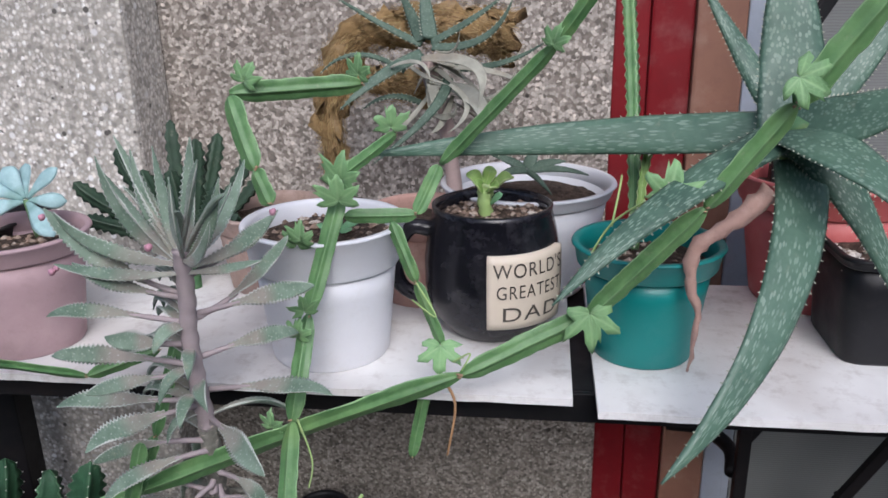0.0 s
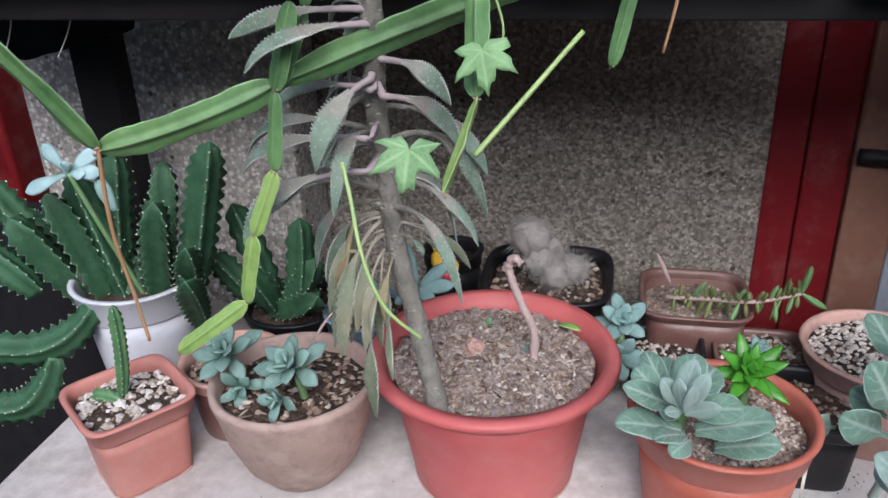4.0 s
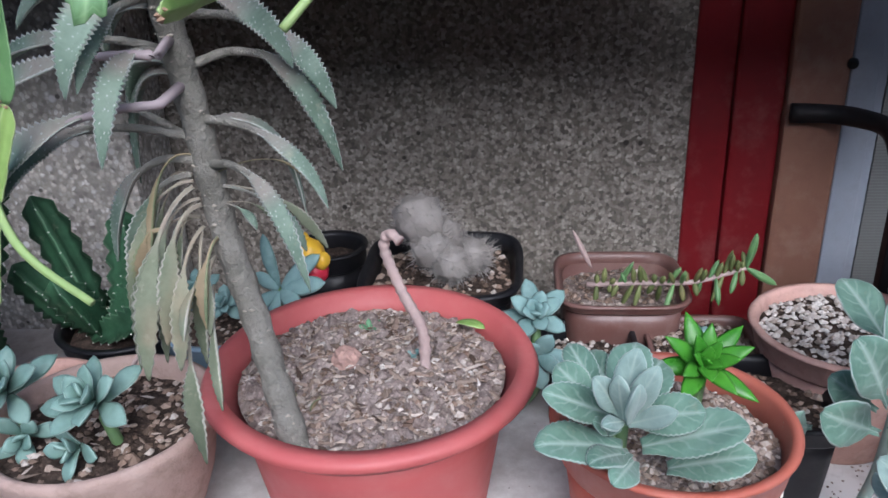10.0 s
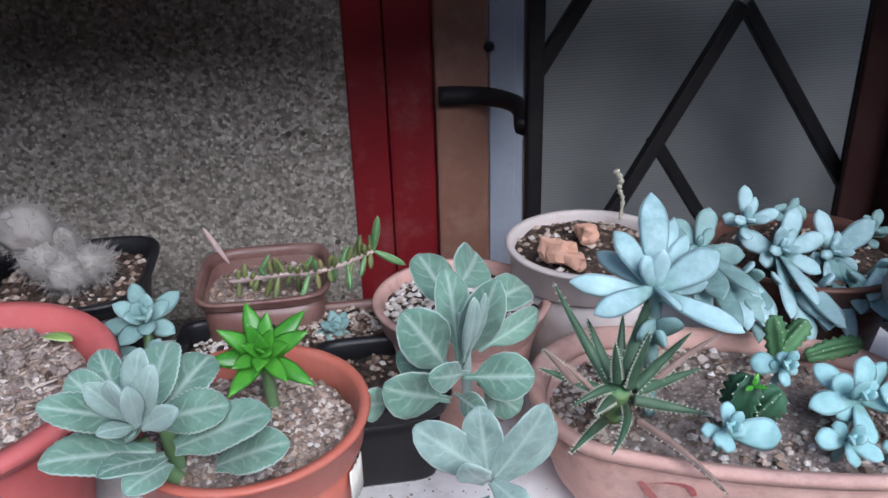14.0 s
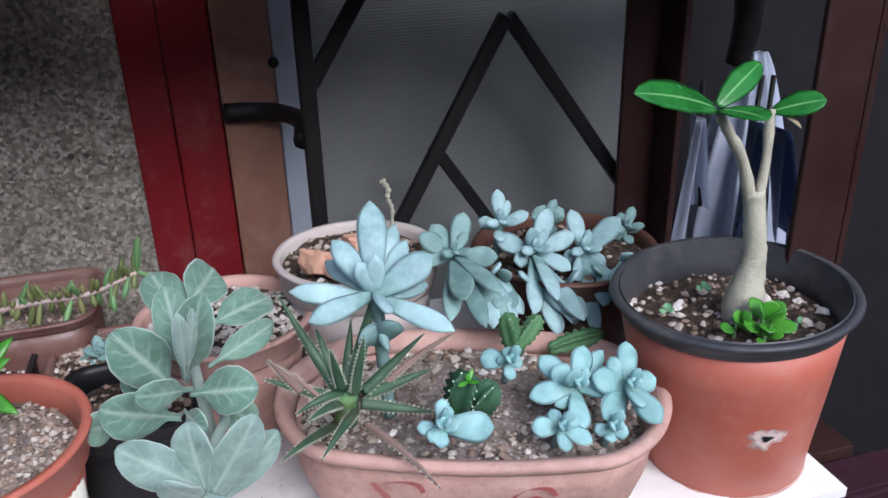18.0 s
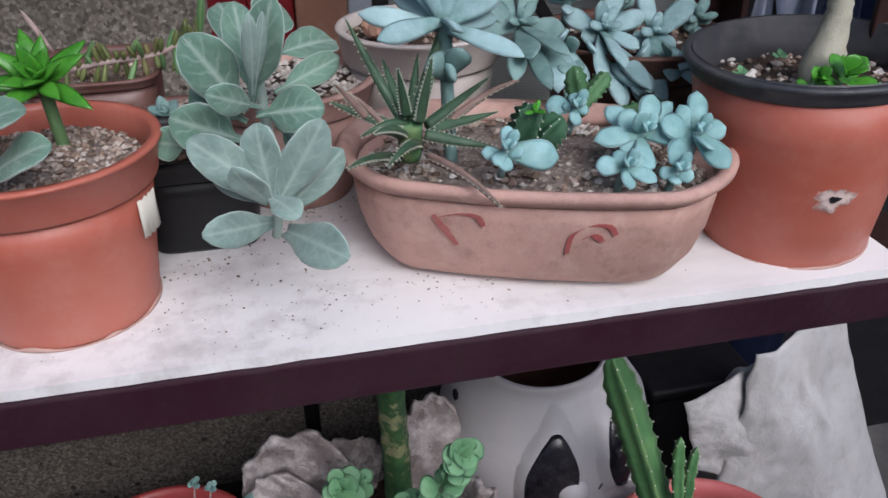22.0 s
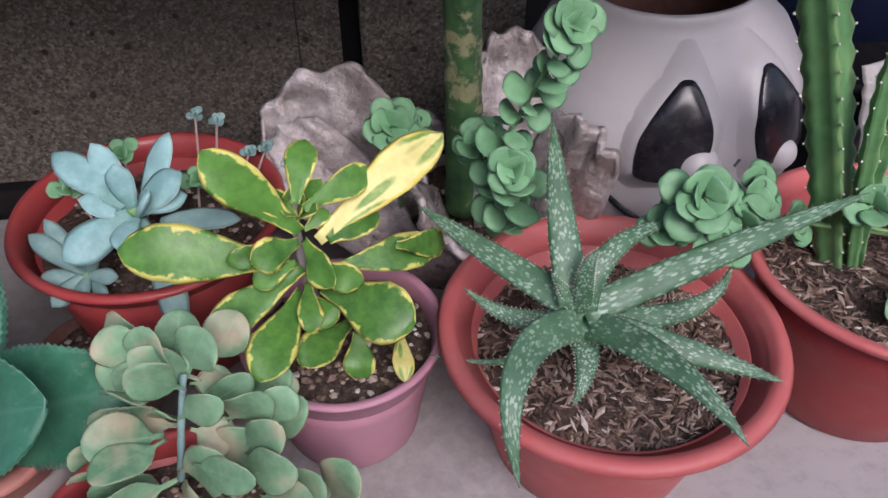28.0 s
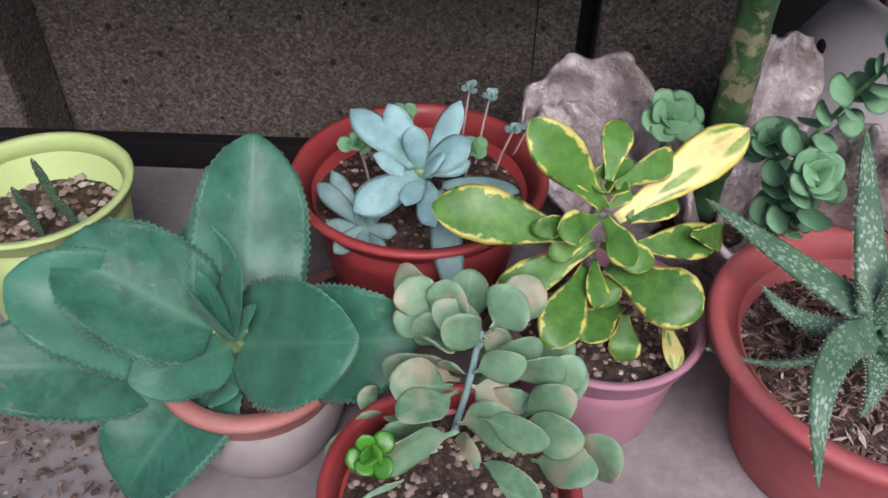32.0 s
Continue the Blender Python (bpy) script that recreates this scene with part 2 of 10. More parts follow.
def soiled_shaded(name, c, dirt, x0, x1):
    """A pale board, scuffed and soiled all over, with shade painted in towards x0."""
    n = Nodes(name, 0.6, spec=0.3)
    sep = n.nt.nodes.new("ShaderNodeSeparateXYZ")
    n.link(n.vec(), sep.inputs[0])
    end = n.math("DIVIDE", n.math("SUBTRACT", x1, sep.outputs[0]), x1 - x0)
    # The noise is soiling; the ramp along end paints in shade.
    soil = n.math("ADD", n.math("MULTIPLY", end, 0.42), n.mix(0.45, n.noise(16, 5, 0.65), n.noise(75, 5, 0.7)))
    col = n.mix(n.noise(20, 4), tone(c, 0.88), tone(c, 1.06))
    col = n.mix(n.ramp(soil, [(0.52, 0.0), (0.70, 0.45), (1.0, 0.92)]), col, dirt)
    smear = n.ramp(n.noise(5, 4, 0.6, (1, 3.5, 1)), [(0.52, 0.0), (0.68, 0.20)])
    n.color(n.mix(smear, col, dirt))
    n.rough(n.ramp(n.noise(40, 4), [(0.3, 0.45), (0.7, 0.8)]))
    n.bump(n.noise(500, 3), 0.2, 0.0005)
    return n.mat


# Both carry painted shade towards their left ends, besides dirt and dust.
M_MID_BOARD = soiled_shaded("soiled_shaded_board", (0.87, 0.862, 0.85), (0.30, 0.265, 0.245), -0.52, 0.16)
M_DUSTY_BOARD = soiled_shaded("dusty_shaded_slab", (0.43, 0.405, 0.40), (0.15, 0.13, 0.12), -0.42, 0.40)
M_CONCRETE = painted("grey_floor", (0.085, 0.082, 0.08), 0.85, 0.5, (0.14, 0.12, 0.10), 0.5)
# Near-black; also stands in for deep shade beyond the gate and beside the rack.
M_DARK = painted("near_black", (0.012, 0.012, 0.014), 0.85, 0.2, (0.02, 0.018, 0.016), spec=0.15)

M_TERRA = painted("terracotta_plastic", (0.50, 0.20, 0.165), 0.5, 0.45, (0.50, 0.36, 0.30))
M_RED_POT = painted("red_plastic", (0.50, 0.116, 0.112), 0.5, 0.30, (0.52, 0.26, 0.23))
M_DEEP_RED = painted("deep_red_plastic", (0.34, 0.048, 0.048), 0.40, 0.25, (0.30, 0.12, 0.10))
M_ORANGE_POT = painted("orange_brown_plastic", (0.46, 0.124, 0.082), 0.42, 0.34, (0.50, 0.32, 0.26))
M_SALMON = painted("salmon_clay", (0.57, 0.355, 0.30), 0.8, 0.85, (0.26, 0.155, 0.12), 1.5, 0.5, rugged=0.15)
M_CLAY = painted("buff_clay", (0.46, 0.335, 0.285), 0.85, 0.95, (0.18, 0.125, 0.095), 1.1, 0.6, rugged=0.35)
M_MAUVE = painted("faded_mauve_plastic", (0.45, 0.315, 0.335), 0.6, 0.5, (0.24, 0.17, 0.16))
M_PINK = painted("dusty_pink_plastic", (0.50, 0.245, 0.32), 0.45, 0.22, (0.35, 0.24, 0.24))
M_WHITE_POT = painted("white_plastic", (0.72, 0.73, 0.77), 0.42, 0.28, (0.42, 0.38, 0.33))
M_BUCKET = painted("pale_grey_plastic", (0.58, 0.60, 0.65), 0.45, 0.30, (0.30, 0.28, 0.26))
M_TEAL = painted("teal_plastic", (0.008, 0.20, 0.19), 0.38, 0.18, (0.10, 0.24, 0.22))
M_BLACK_POT = painted("black_plastic", (0.010, 0.0105, 0.013), 0.42, 0.22, (0.09, 0.08, 0.075), spec=0.3)
M_GLAZE = painted("black_glaze", (0.006, 0.006, 0.009), 0.22, 0.30, (0.17, 0.16, 0.18), 1.4, 0.08, 0.4)
M_CREAM = painted("cream_glaze", (0.66, 0.58, 0.47), 0.5, 0.25, (0.36, 0.29, 0.21))
M_INK = painted("dark_engraving", (0.07, 0.06, 0.05), 0.7, 0.1)
M_BROWN_DISH = painted("brown_clear_plastic", (0.15, 0.072, 0.060), 0.35, 0.45, (0.32, 0.25, 0.22))
M_BLUE_POT = painted("slate_blue_plastic", (0.20, 0.29, 0.37), 0.45, 0.25)
M_LIME = painted("lime_plastic", (0.48, 0.62, 0.24), 0.4, 0.15)
M_CERAMIC = painted("white_ceramic", (0.47, 0.455, 0.465), 0.35, 0.35, (0.34, 0.30, 0.28))
M_STONE_POT = painted("grey_stone", (0.40, 0.37, 0.36), 0.85, 0.4, (0.2, 0.17, 0.15))
n = Nodes("silvery_brown_cement", 0.32, 0.25, 0.6)
# Pale noise patches: silvery tint together with painted-in highlights.
n.color(n.mix(n.ramp(n.noise(38, 6, 0.7), [(0.42, 0.0), (0.64, 0.95)]), n.mix(n.noise(16, 3), (0.20, 0.165, 0.155), (0.36, 0.31, 0.30)), (0.66, 0.61, 0.60)))
n.rough(n.ramp(n.noise(60, 4), [(0.35, 0.22), (0.65, 0.6)]))
n.bump(n.noise(48, 5, 0.65), 0.7, 0.007)
n.bump(n.noise(400, 4, 0.7), 0.5, 0.0012)
M_BARK = n.mat
M_BAG = painted("white_woven_bag", (0.52, 0.515, 0.51), 0.55, 0.60, (0.22, 0.20, 0.185), 0.9, 0.5, rugged=0.5)
M_SCALE = painted("lime_scale", (0.56, 0.38, 0.32), 0.9, 0.8, (0.36, 0.13, 0.095), 4.0, 0.6)
M_NAVY = painted("navy_cloth", (0.004, 0.006, 0.019), 0.95, 0.15, (0.012, 0.014, 0.024), spec=0.08)
M_UMBRELLA = painted("grey_blue_nylon", (0.44, 0.49, 0.60), 0.32, 0.2, (0.25, 0.28, 0.36), 2.0)
M_NAVY_NYLON = painted("navy_nylon", (0.045, 0.065, 0.135), 0.32, 0.2, (0.16, 0.18, 0.24), 2.0)
M_YELLOW = painted("yellow_toy_plastic", (0.72, 0.44, 0.03), 0.35, 0.15)
M_TOY_RED = painted("red_toy_plastic", (0.58, 0.03, 0.06), 0.35, 0.15)
M_BRICK = painted("orange_brick", (0.55, 0.32, 0.225), 0.9, 0.3, (0.33, 0.17, 0.1), 1.0, 0.6)
M_WHITEWASH = painted("flaking_whitewash", (0.55, 0.50, 0.47), 0.85, 0.6, (0.34, 0.24, 0.20))
M_STICKER = painted("pale_sticker", (0.76, 0.74, 0.64), 0.6, 0.3)
n = Nodes("chalky_bloom", 0.85, spec=0.2)
n.color(n.mix(n.noise(160, 4, 0.7), (0.50, 0.34, 0.29), (0.66, 0.58, 0.54)))
fade = n.math("ADD", n.uv(1), n.math("MULTIPLY", n.math("SUBTRACT", n.noise(210, 4, 0.7), 0.5), 1.1))
clear, blend = n.nt.nodes.new("ShaderNodeBsdfTransparent"), n.nt.nodes.new("ShaderNodeMixShader")
n.link(n.ramp(fade, [(0.45, 0.0), (0.95, 1.0)]), blend.inputs[0])
n.link(n.bsdf.outputs[0], blend.inputs[1])
n.link(clear.outputs[0], blend.inputs[2])
n.link(blend.outputs[0], next(q for q in n.nt.nodes if q.type == "OUTPUT_MATERIAL").inputs[0])
M_SCORCH = n.mat
M_MARK = painted("red_paint_mark", (0.36, 0.075, 0.075), 0.6, 0.5, (0.50, 0.27, 0.22), 3.0)


def soil_mat(name, lo, hi):
    n = Nodes(name, 0.95, spec=0.2)
    a = n.mix(n.ramp(n.noise(130, 6, 0.7), [(0.35, 0.0), (0.68, 1.0)]), lo, hi)
    n.color(n.mix(n.ramp(n.cells(320), [(0.18, 0.55), (0.34, 0.0)]), a, tone(hi, 1.5)))
    n.bump(n.noise(300, 5, 0.7), 0.9, 0.004)
    return n.mat


def chip_mat(name, stops):
    n = Nodes(name, 0.9, spec=0.25)
    n.color(n.mix(n.ramp(n.noise(500, 3), [(0.35, 0.0), (0.7, 0.45)]), n.ramp(n.island(), stops), (0.16, 0.12, 0.09)))
    n.bump(n.noise(900, 3), 0.4, 0.0006)
    return n.mat


M_SOIL = soil_mat("dark_soil", (0.030, 0.021, 0.016), (0.125, 0.09, 0.07))
M_PALE_SOIL = soil_mat("dry_pale_soil", (0.150, 0.115, 0.098), (0.44, 0.372, 0.330))
M_CLOD = soil_mat("crumbly_clods", (0.18, 0.135, 0.118), (0.46, 0.385, 0.345))
M_GRIT = chip_mat("mixed_grit", [(0.0, (0.10, 0.07, 0.05)), (0.4, (0.27, 0.19, 0.145)), (0.75, (0.42, 0.345, 0.285)), (1.0, (0.62, 0.58, 0.53))])
M_PERLITE = chip_mat("white_pumice", [(0.0, (0.30, 0.24, 0.19)), (0.35, (0.55, 0.50, 0.45)), (1.0, (0.80, 0.77, 0.72))])
M_HUSK = chip_mat("rice_husk", [(0.0, (0.15, 0.105, 0.08)), (0.4, (0.40, 0.32, 0.26)), (1.0, (0.70, 0.62, 0.55))])
M_HUSK_DARK = chip_mat("bark_chips", [(0.0, (0.05, 0.032, 0.024)), (0.6, (0.18, 0.115, 0.085)), (1.0, (0.40, 0.31, 0.25))])

L_TALL = leaf_mat("grey_green_serrate_leaf", (0.074, 0.130, 0.084), (0.195, 0.262, 0.200), edge=(0.48, 0.50, 0.46), edge_w=0.12, ragged=6.0, rough=0.6, sheen=0.15, wear=0.6, base=(0.27, 0.225, 0.20), base_len=0.40, spots=(0.40, 0.44, 0.40), spot_cut=0.20, spot_stretch=(5, 24, 1))
L_FADED = leaf_mat("faded_serrate_leaf", (0.115, 0.145, 0.088), (0.225, 0.250, 0.170), edge=(0.40, 0.39, 0.33), edge_w=0.14, ragged=6.0, rough=0.7, wear=0.8, blush=(0.33, 0.25, 0.17), base=(0.33, 0.27, 0.22), base_len=0.45)
L_STRAW = leaf_mat("grey_dead_leaf", (0.20, 0.195, 0.155), (0.37, 0.365, 0.305), rough=0.85, wear=0.5, blush=(0.30, 0.22, 0.15))
M_BROWN_POT = painted("dark_brown_plastic", (0.115, 0.052, 0.036), 0.4, 0.4, (0.10, 0.05, 0.035))
M_LINER = painted("scuffed_black_plastic", (0.045, 0.047, 0.053), 0.42, 0.5, (0.15, 0.14, 0.14))
L_DRY = leaf_mat("withered_leaf", (0.26, 0.22, 0.12), (0.36, 0.28, 0.18), edge=(0.16, 0.20, 0.11), edge_w=0.25, rough=0.8)
L_BIG_ALOE = leaf_mat("white_spotted_aloe_leaf", (0.044, 0.098, 0.068), (0.085, 0.150, 0.106), spots=(0.195, 0.275, 0.215), spot_cut=0.41, spot_stretch=(15, 34, 1), rows_of=18, rough=0.4)
L_ALOE = leaf_mat("mottled_aloe_leaf", (0.040, 0.108, 0.055), (0.080, 0.165, 0.092), spots=(0.31, 0.43, 0.325), spot_cut=0.42, spot_stretch=(9, 34, 1), rows_of=12, rough=0.42)
L_LACE_ALOE = leaf_mat("dusty_aloe_leaf", (0.050, 0.088, 0.062), (0.105, 0.150, 0.112), spots=(0.17, 0.22, 0.17), spot_cut=0.28, spot_stretch=(6, 24, 1), rough=0.6)
L_BLUE = leaf_mat("powder_blue_leaf", (0.205, 0.345, 0.350), (0.385, 0.545, 0.556), rough=0.6, wear=0.12, edge=(0.50, 0.64, 0.68), edge_w=0.05, base=(0.17, 0.30, 0.27), base_len=0.28)
L_TEAL = leaf_mat("pale_teal_leaf", (0.155, 0.330, 0.325), (0.325, 0.535, 0.535), rough=0.5, wear=0.15, edge=(0.46, 0.62, 0.63), edge_w=0.06, base=(0.15, 0.29, 0.25), base_len=0.3)
L_BLUE_DULL = leaf_mat("grey_blue_leaf", (0.135, 0.245, 0.235), (0.235, 0.365, 0.345), rough=0.6, wear=0.25, edge=(0.34, 0.44, 0.42), edge_w=0.05)
FELT = dict(vein=(0.36, 0.45, 0.395), vein_w=0.22, side_vein=(0.33, 0.43, 0.375), edge=(0.38, 0.47, 0.42), edge_w=0.06, rough=0.8, sheen=0.25, wear=0.25)
L_GREY = leaf_mat("felted_grey_green_leaf", (0.078, 0.165, 0.118), (0.165, 0.275, 0.210), **FELT)
L_GREY_PALE = leaf_mat("felted_young_leaf", (0.150, 0.240, 0.205), (0.270, 0.365, 0.325), **FELT)
L_LIME = leaf_mat("bright_green_leaf", (0.036, 0.180, 0.014), (0.090, 0.310, 0.030), rough=0.30, wear=0.08)
L_VARIEG = leaf_mat("variegated_leaf", (0.042, 0.135, 0.022), (0.105, 0.250, 0.045), edge=(0.66, 0.60, 0.15), edge_w=0.15, ragged=7.5, rough=0.38, wear=0.12, scale=2.0)
L_CREAM = leaf_mat("cream_variegated_leaf", (0.60, 0.55, 0.16), (0.74, 0.68, 0.30), edge=(0.70, 0.60, 0.12), edge_w=0.15, spots=(0.08, 0.25, 0.03), spot_cut=0.40, spot_stretch=(3.2, 2.6, 1), rough=0.4, wear=0.1)
L_ROUND = leaf_mat("dull_round_leaf", (0.112, 0.248, 0.130), (0.220, 0.385, 0.230), blush=(0.52, 0.36, 0.27), blush_at=0.50, edge=(0.36, 0.38, 0.25), edge_w=0.06, vein=(0.20, 0.34, 0.22), scale=1.5, rough=0.5, wear=0.35)
L_CREEP = leaf_mat("fresh_round_leaf", (0.095, 0.240, 0.115), (0.175, 0.360, 0.185), edge=(0.24, 0.42, 0.29), edge_w=0.06, rough=0.5, wear=0.12)
L_MOTHER = leaf_mat("broad_scalloped_leaf", (0.018, 0.102, 0.060), (0.048, 0.185, 0.112), vein=(0.075, 0.22, 0.14), side_vein=(0.055, 0.19, 0.12), edge=(0.11, 0.27, 0.18), edge_w=0.04, rough=0.42, wear=0.35, sheen=0.1)
L_ADENIUM = leaf_mat("glossy_green_leaf", (0.012, 0.105, 0.016), (0.030, 0.185, 0.028), vein=(0.26, 0.50, 0.20), rough=0.22, wear=0.06)
L_IVY = leaf_mat("soft_green_lobed_leaf", (0.125, 0.255, 0.105), (0.215, 0.375, 0.170), vein=(0.28, 0.44, 0.22), side_vein=(0.25, 0.41, 0.20), rough=0.55, wear=0.15, trans=0.10)
L_TOOTH = leaf_mat("dark_ridged_leaf", (0.035, 0.085, 0.045), (0.08, 0.15, 0.085), spots=(0.42, 0.48, 0.42), spot_cut=0.25, spot_stretch=(4, 30, 1), rough=0.5)
L_ZEBRA = leaf_mat("white_edged_dark_leaf", (0.022, 0.060, 0.030), (0.058, 0.112, 0.062), edge=(0.40, 0.44, 0.36), edge_w=0.10, ragged=4.0, bands=(0.070, 0.115, 0.072), blush=(0.11, 0.085, 0.055), rough=0.5)
L_RUSTY = leaf_mat("rusty_toothed_leaf", (0.17, 0.105, 0.085), (0.27, 0.185, 0.155), edge=(0.38, 0.33, 0.28), edge_w=0.10, rough=0.7)
L_BLACK = leaf_mat("blackish_toothed_leaf", (0.014, 0.034, 0.020), (0.035, 0.065, 0.038), edge=(0.07, 0.10, 0.07), edge_w=0.12, rough=0.6)
L_OLIVE = leaf_mat("olive_brown_finger_leaf", (0.085, 0.115, 0.035), (0.165, 0.190, 0.070), blush=(0.20, 0.12, 0.06), rough=0.5)
M_VINE = leaf_mat("vine_stem_green", (0.062, 0.155, 0.054), (0.140, 0.265, 0.104), edge=(0.25, 0.40, 0.20), edge_w=0.13, vein=(0.20, 0.34, 0.16), rough=0.42, wear=0.3, blush=(0.16, 0.27, 0.09), trans=0.06)
M_NODE = painted("dry_vine_node", (0.34, 0.22, 0.14), 0.85, 0.5, (0.16, 0.10, 0.06), 3.0)
M_VINE_LIME = leaf_mat("young_vine_green", (0.16, 0.30, 0.06), (0.29, 0.43, 0.13), edge=(0.44, 0.55, 0.26), edge_w=0.14, vein=(0.36, 0.48, 0.20), rough=0.45, wear=0.25, trans=0.08)
M_STAPELIA = leaf_mat("ribbed_stem_green", (0.018, 0.062, 0.030), (0.042, 0.112, 0.056), edge=(0.10, 0.20, 0.11), edge_w=0.10, rough=0.6, wear=0.3)
M_CACTUS = leaf_mat("cactus_green", (0.046, 0.128, 0.052), (0.100, 0.215, 0.092), rough=0.55, wear=0.3, blush=(0.30, 0.30, 0.10))
n = Nodes("yellowed_trunk_skin", 0.55)
green = n.mix(n.ramp(n.noise(60, 4), [(0.35, 0.0), (0.65, 1.0)]), (0.022, 0.075, 0.030), (0.065, 0.150, 0.050))
tan = n.mix(n.noise(90, 5, 0.7), (0.16, 0.18, 0.065), (0.42, 0.40, 0.24))
patch = n.math("ADD", n.ramp(n.uv(1), [(0.25, 0.0), (0.42, 0.42), (0.55, 0.42), (0.70, 0.0)]), n.math("MULTIPLY", n.math("SUBTRACT", n.noise(38, 4, 0.7), 0.5), 3.2))
n.color(n.mix(n.ramp(patch, [(0.38, 0.0), (0.62, 1.0)]), green, tan))
n.bump(n.noise(220, 4), 0.4, 0.001)
M_TRUNK = n.mat
L_DUSK = leaf_mat("grey_green_plump_leaf", (0.115, 0.215, 0.180), (0.225, 0.345, 0.300), edge=(0.34, 0.46, 0.41), edge_w=0.07, rough=0.5, wear=0.2, base=(0.10, 0.18, 0.14), base_len=0.3)
M_COLUMN = leaf_mat("mottled_cactus_skin", (0.045, 0.140, 0.052), (0.110, 0.245, 0.095), edge=(0.22, 0.36, 0.15), edge_w=0.12, blush=(0.20, 0.32, 0.12), rough=0.42, wear=0.35)
M_THORN = painted("greenish_thorn", (0.46, 0.48, 0.37), 0.6, 0.1)
M_SPINE = painted("pale_spines", (0.74, 0.72, 0.65), 0.6, 0.1)
M_WOOD_STEM = painted("grey_woody_stem", (0.27, 0.26, 0.225), 0.75, 0.85, (0.09, 0.085, 0.06), 2.6, 0.7, rugged=0.8)
M_PURPLE_STEM = painted("mauve_grey_stem", (0.33, 0.275, 0.285), 0.65, 0.35, (0.19, 0.18, 0.15), 2.0)
M_CAUDEX = painted("pale_olive_bark", (0.47, 0.455, 0.355), 0.6, 0.65, (0.22, 0.20, 0.13), 2.2, 0.5, rugged=0.35)
M_DRY_STEM = painted("dry_pinkish_stem", (0.52, 0.40, 0.37), 0.75, 0.6, (0.24, 0.17, 0.15), 2.4, 0.6, rugged=0.4)
M_HUSKY = painted("pale_scar_tissue", (0.40, 0.36, 0.30), 0.8, 0.3)
M_ROOT = painted("orange_aerial_root", (0.44, 0.25, 0.12), 0.65, 0.3)
M_FIBRE = chip_mat("loose_coir", [(0.0, (0.16, 0.09, 0.035)), (0.5, (0.40, 0.26, 0.105)), (0.85, (0.58, 0.42, 0.20)), (1.0, (0.28, 0.24, 0.09))])
M_COIR = painted("golden_brown_coir", (0.36, 0.235, 0.10), 0.9, 0.75, (0.17, 0.10, 0.04), 1.5, 0.8, rugged=1.0)
M_HAIR = painted("grey_cactus_hair", (0.31, 0.29, 0.27), 0.85, 0.4, (0.16, 0.13, 0.11), 3.0)
M_FLESH = painted("dried_pink_leaf", (0.45, 0.29, 0.24), 0.75, 0.8, (0.27, 0.17, 0.16), 2.5, 0.5, rugged=0.4)


# ---- geometry helpers ----
def part(name, bm, material, parent, label="", smooth=True):
    """One mesh object under a thing or a part."""
    me = bpy.data.meshes.new(name)
    bm.to_mesh(me)
    bm.free()
    if smooth:
        for p in me.polygons:
            p.use_smooth = True
    me.materials.append(material)
    ob = new(name, me)
    ob.parent = parent
    if label:
        ob["label"] = label
    return ob


def thing(name, loc, label, category, group="", kind=""):
    ob = new(name)
    ob.empty_display_size = 0.02
    ob.location = loc
    return tagged(ob, label, category, group, kind)


def solid(name, bm, material, label="", category="", kind="", smooth=False):
    """A thing that is one mesh."""
    return tagged(part(name, bm, material, None, "", smooth), label, category, "", kind)


def box(bm, x0, x1, y0, y1, z0, z1, bevel=0.0):
    b = bmesh.new()
    bmesh.ops.create_cube(b, size=1)
    for v in b.verts:
        v.co = Vector((x0 + (v.co.x + 0.5) * (x1 - x0), y0 + (v.co.y + 0.5) * (y1 - y0), z0 + (v.co.z + 0.5) * (z1 - z0)))
    if bevel:
        bmesh.ops.bevel(b, geom=b.edges[:], offset=bevel, segments=2, profile=0.6, affect="EDGES")
    join(bm, b)
    return bm


def join(bm, other):
    me = bpy.data.meshes.new("tmp")
    other.to_mesh(me)
    other.free()
    bm.from_mesh(me)
    bpy.data.meshes.remove(me)


def circle(r, a):
    return r * math.cos(a), r * math.sin(a)


def squarish(power):
    def f(r, a):
        c, s = math.cos(a), math.sin(a)
        k = (abs(c) ** power + abs(s) ** power) ** (-1 / power)
        return r * c * k, r * s * k
    return f


def stadium(ext):
    def f(r, a):
        c, s = math.cos(a), math.sin(a)
        return r * c + ext * max(-1.0, min(1.0, 2.2 * c)), r * s
    return f


def lathe(profile, n=56, ring=circle, wob=0.0, seed=0.0, tilt=(0, 0)):
    """A closed skin through rings of (radius, height); radius 0 closes an end."""
    bm = bmesh.new()
    rows = []
    for r, z in profile:
        if r <= 0:
            rows.append([bm.verts.new((0, 0, z))])
            continue
        row = []
        for k in range(n):
            a = 2 * math.pi * k / n
            w = 1 + wob * noise.noise(Vector((2 * math.cos(a), 2 * math.sin(a), 18 * z + seed)))
            x, y = ring(r * w, a)
            row.append(bm.verts.new((x, y, z + tilt[0] * x + tilt[1] * y)))
        rows.append(row)
    for a, b in zip(rows, rows[1:]):
        if len(a) == 1 and len(b) == 1:
            continue
        for k in range(n):
            q = (k + 1) % n
            if len(a) == 1:
                bm.faces.new((a[0], b[q], b[k]))
            elif len(b) == 1:
                bm.faces.new((a[k], a[q], b[0]))
            else:
                bm.faces.new((a[k], a[q], b[q], b[k]))
    bmesh.ops.recalc_face_normals(bm, faces=bm.faces)
    return bm


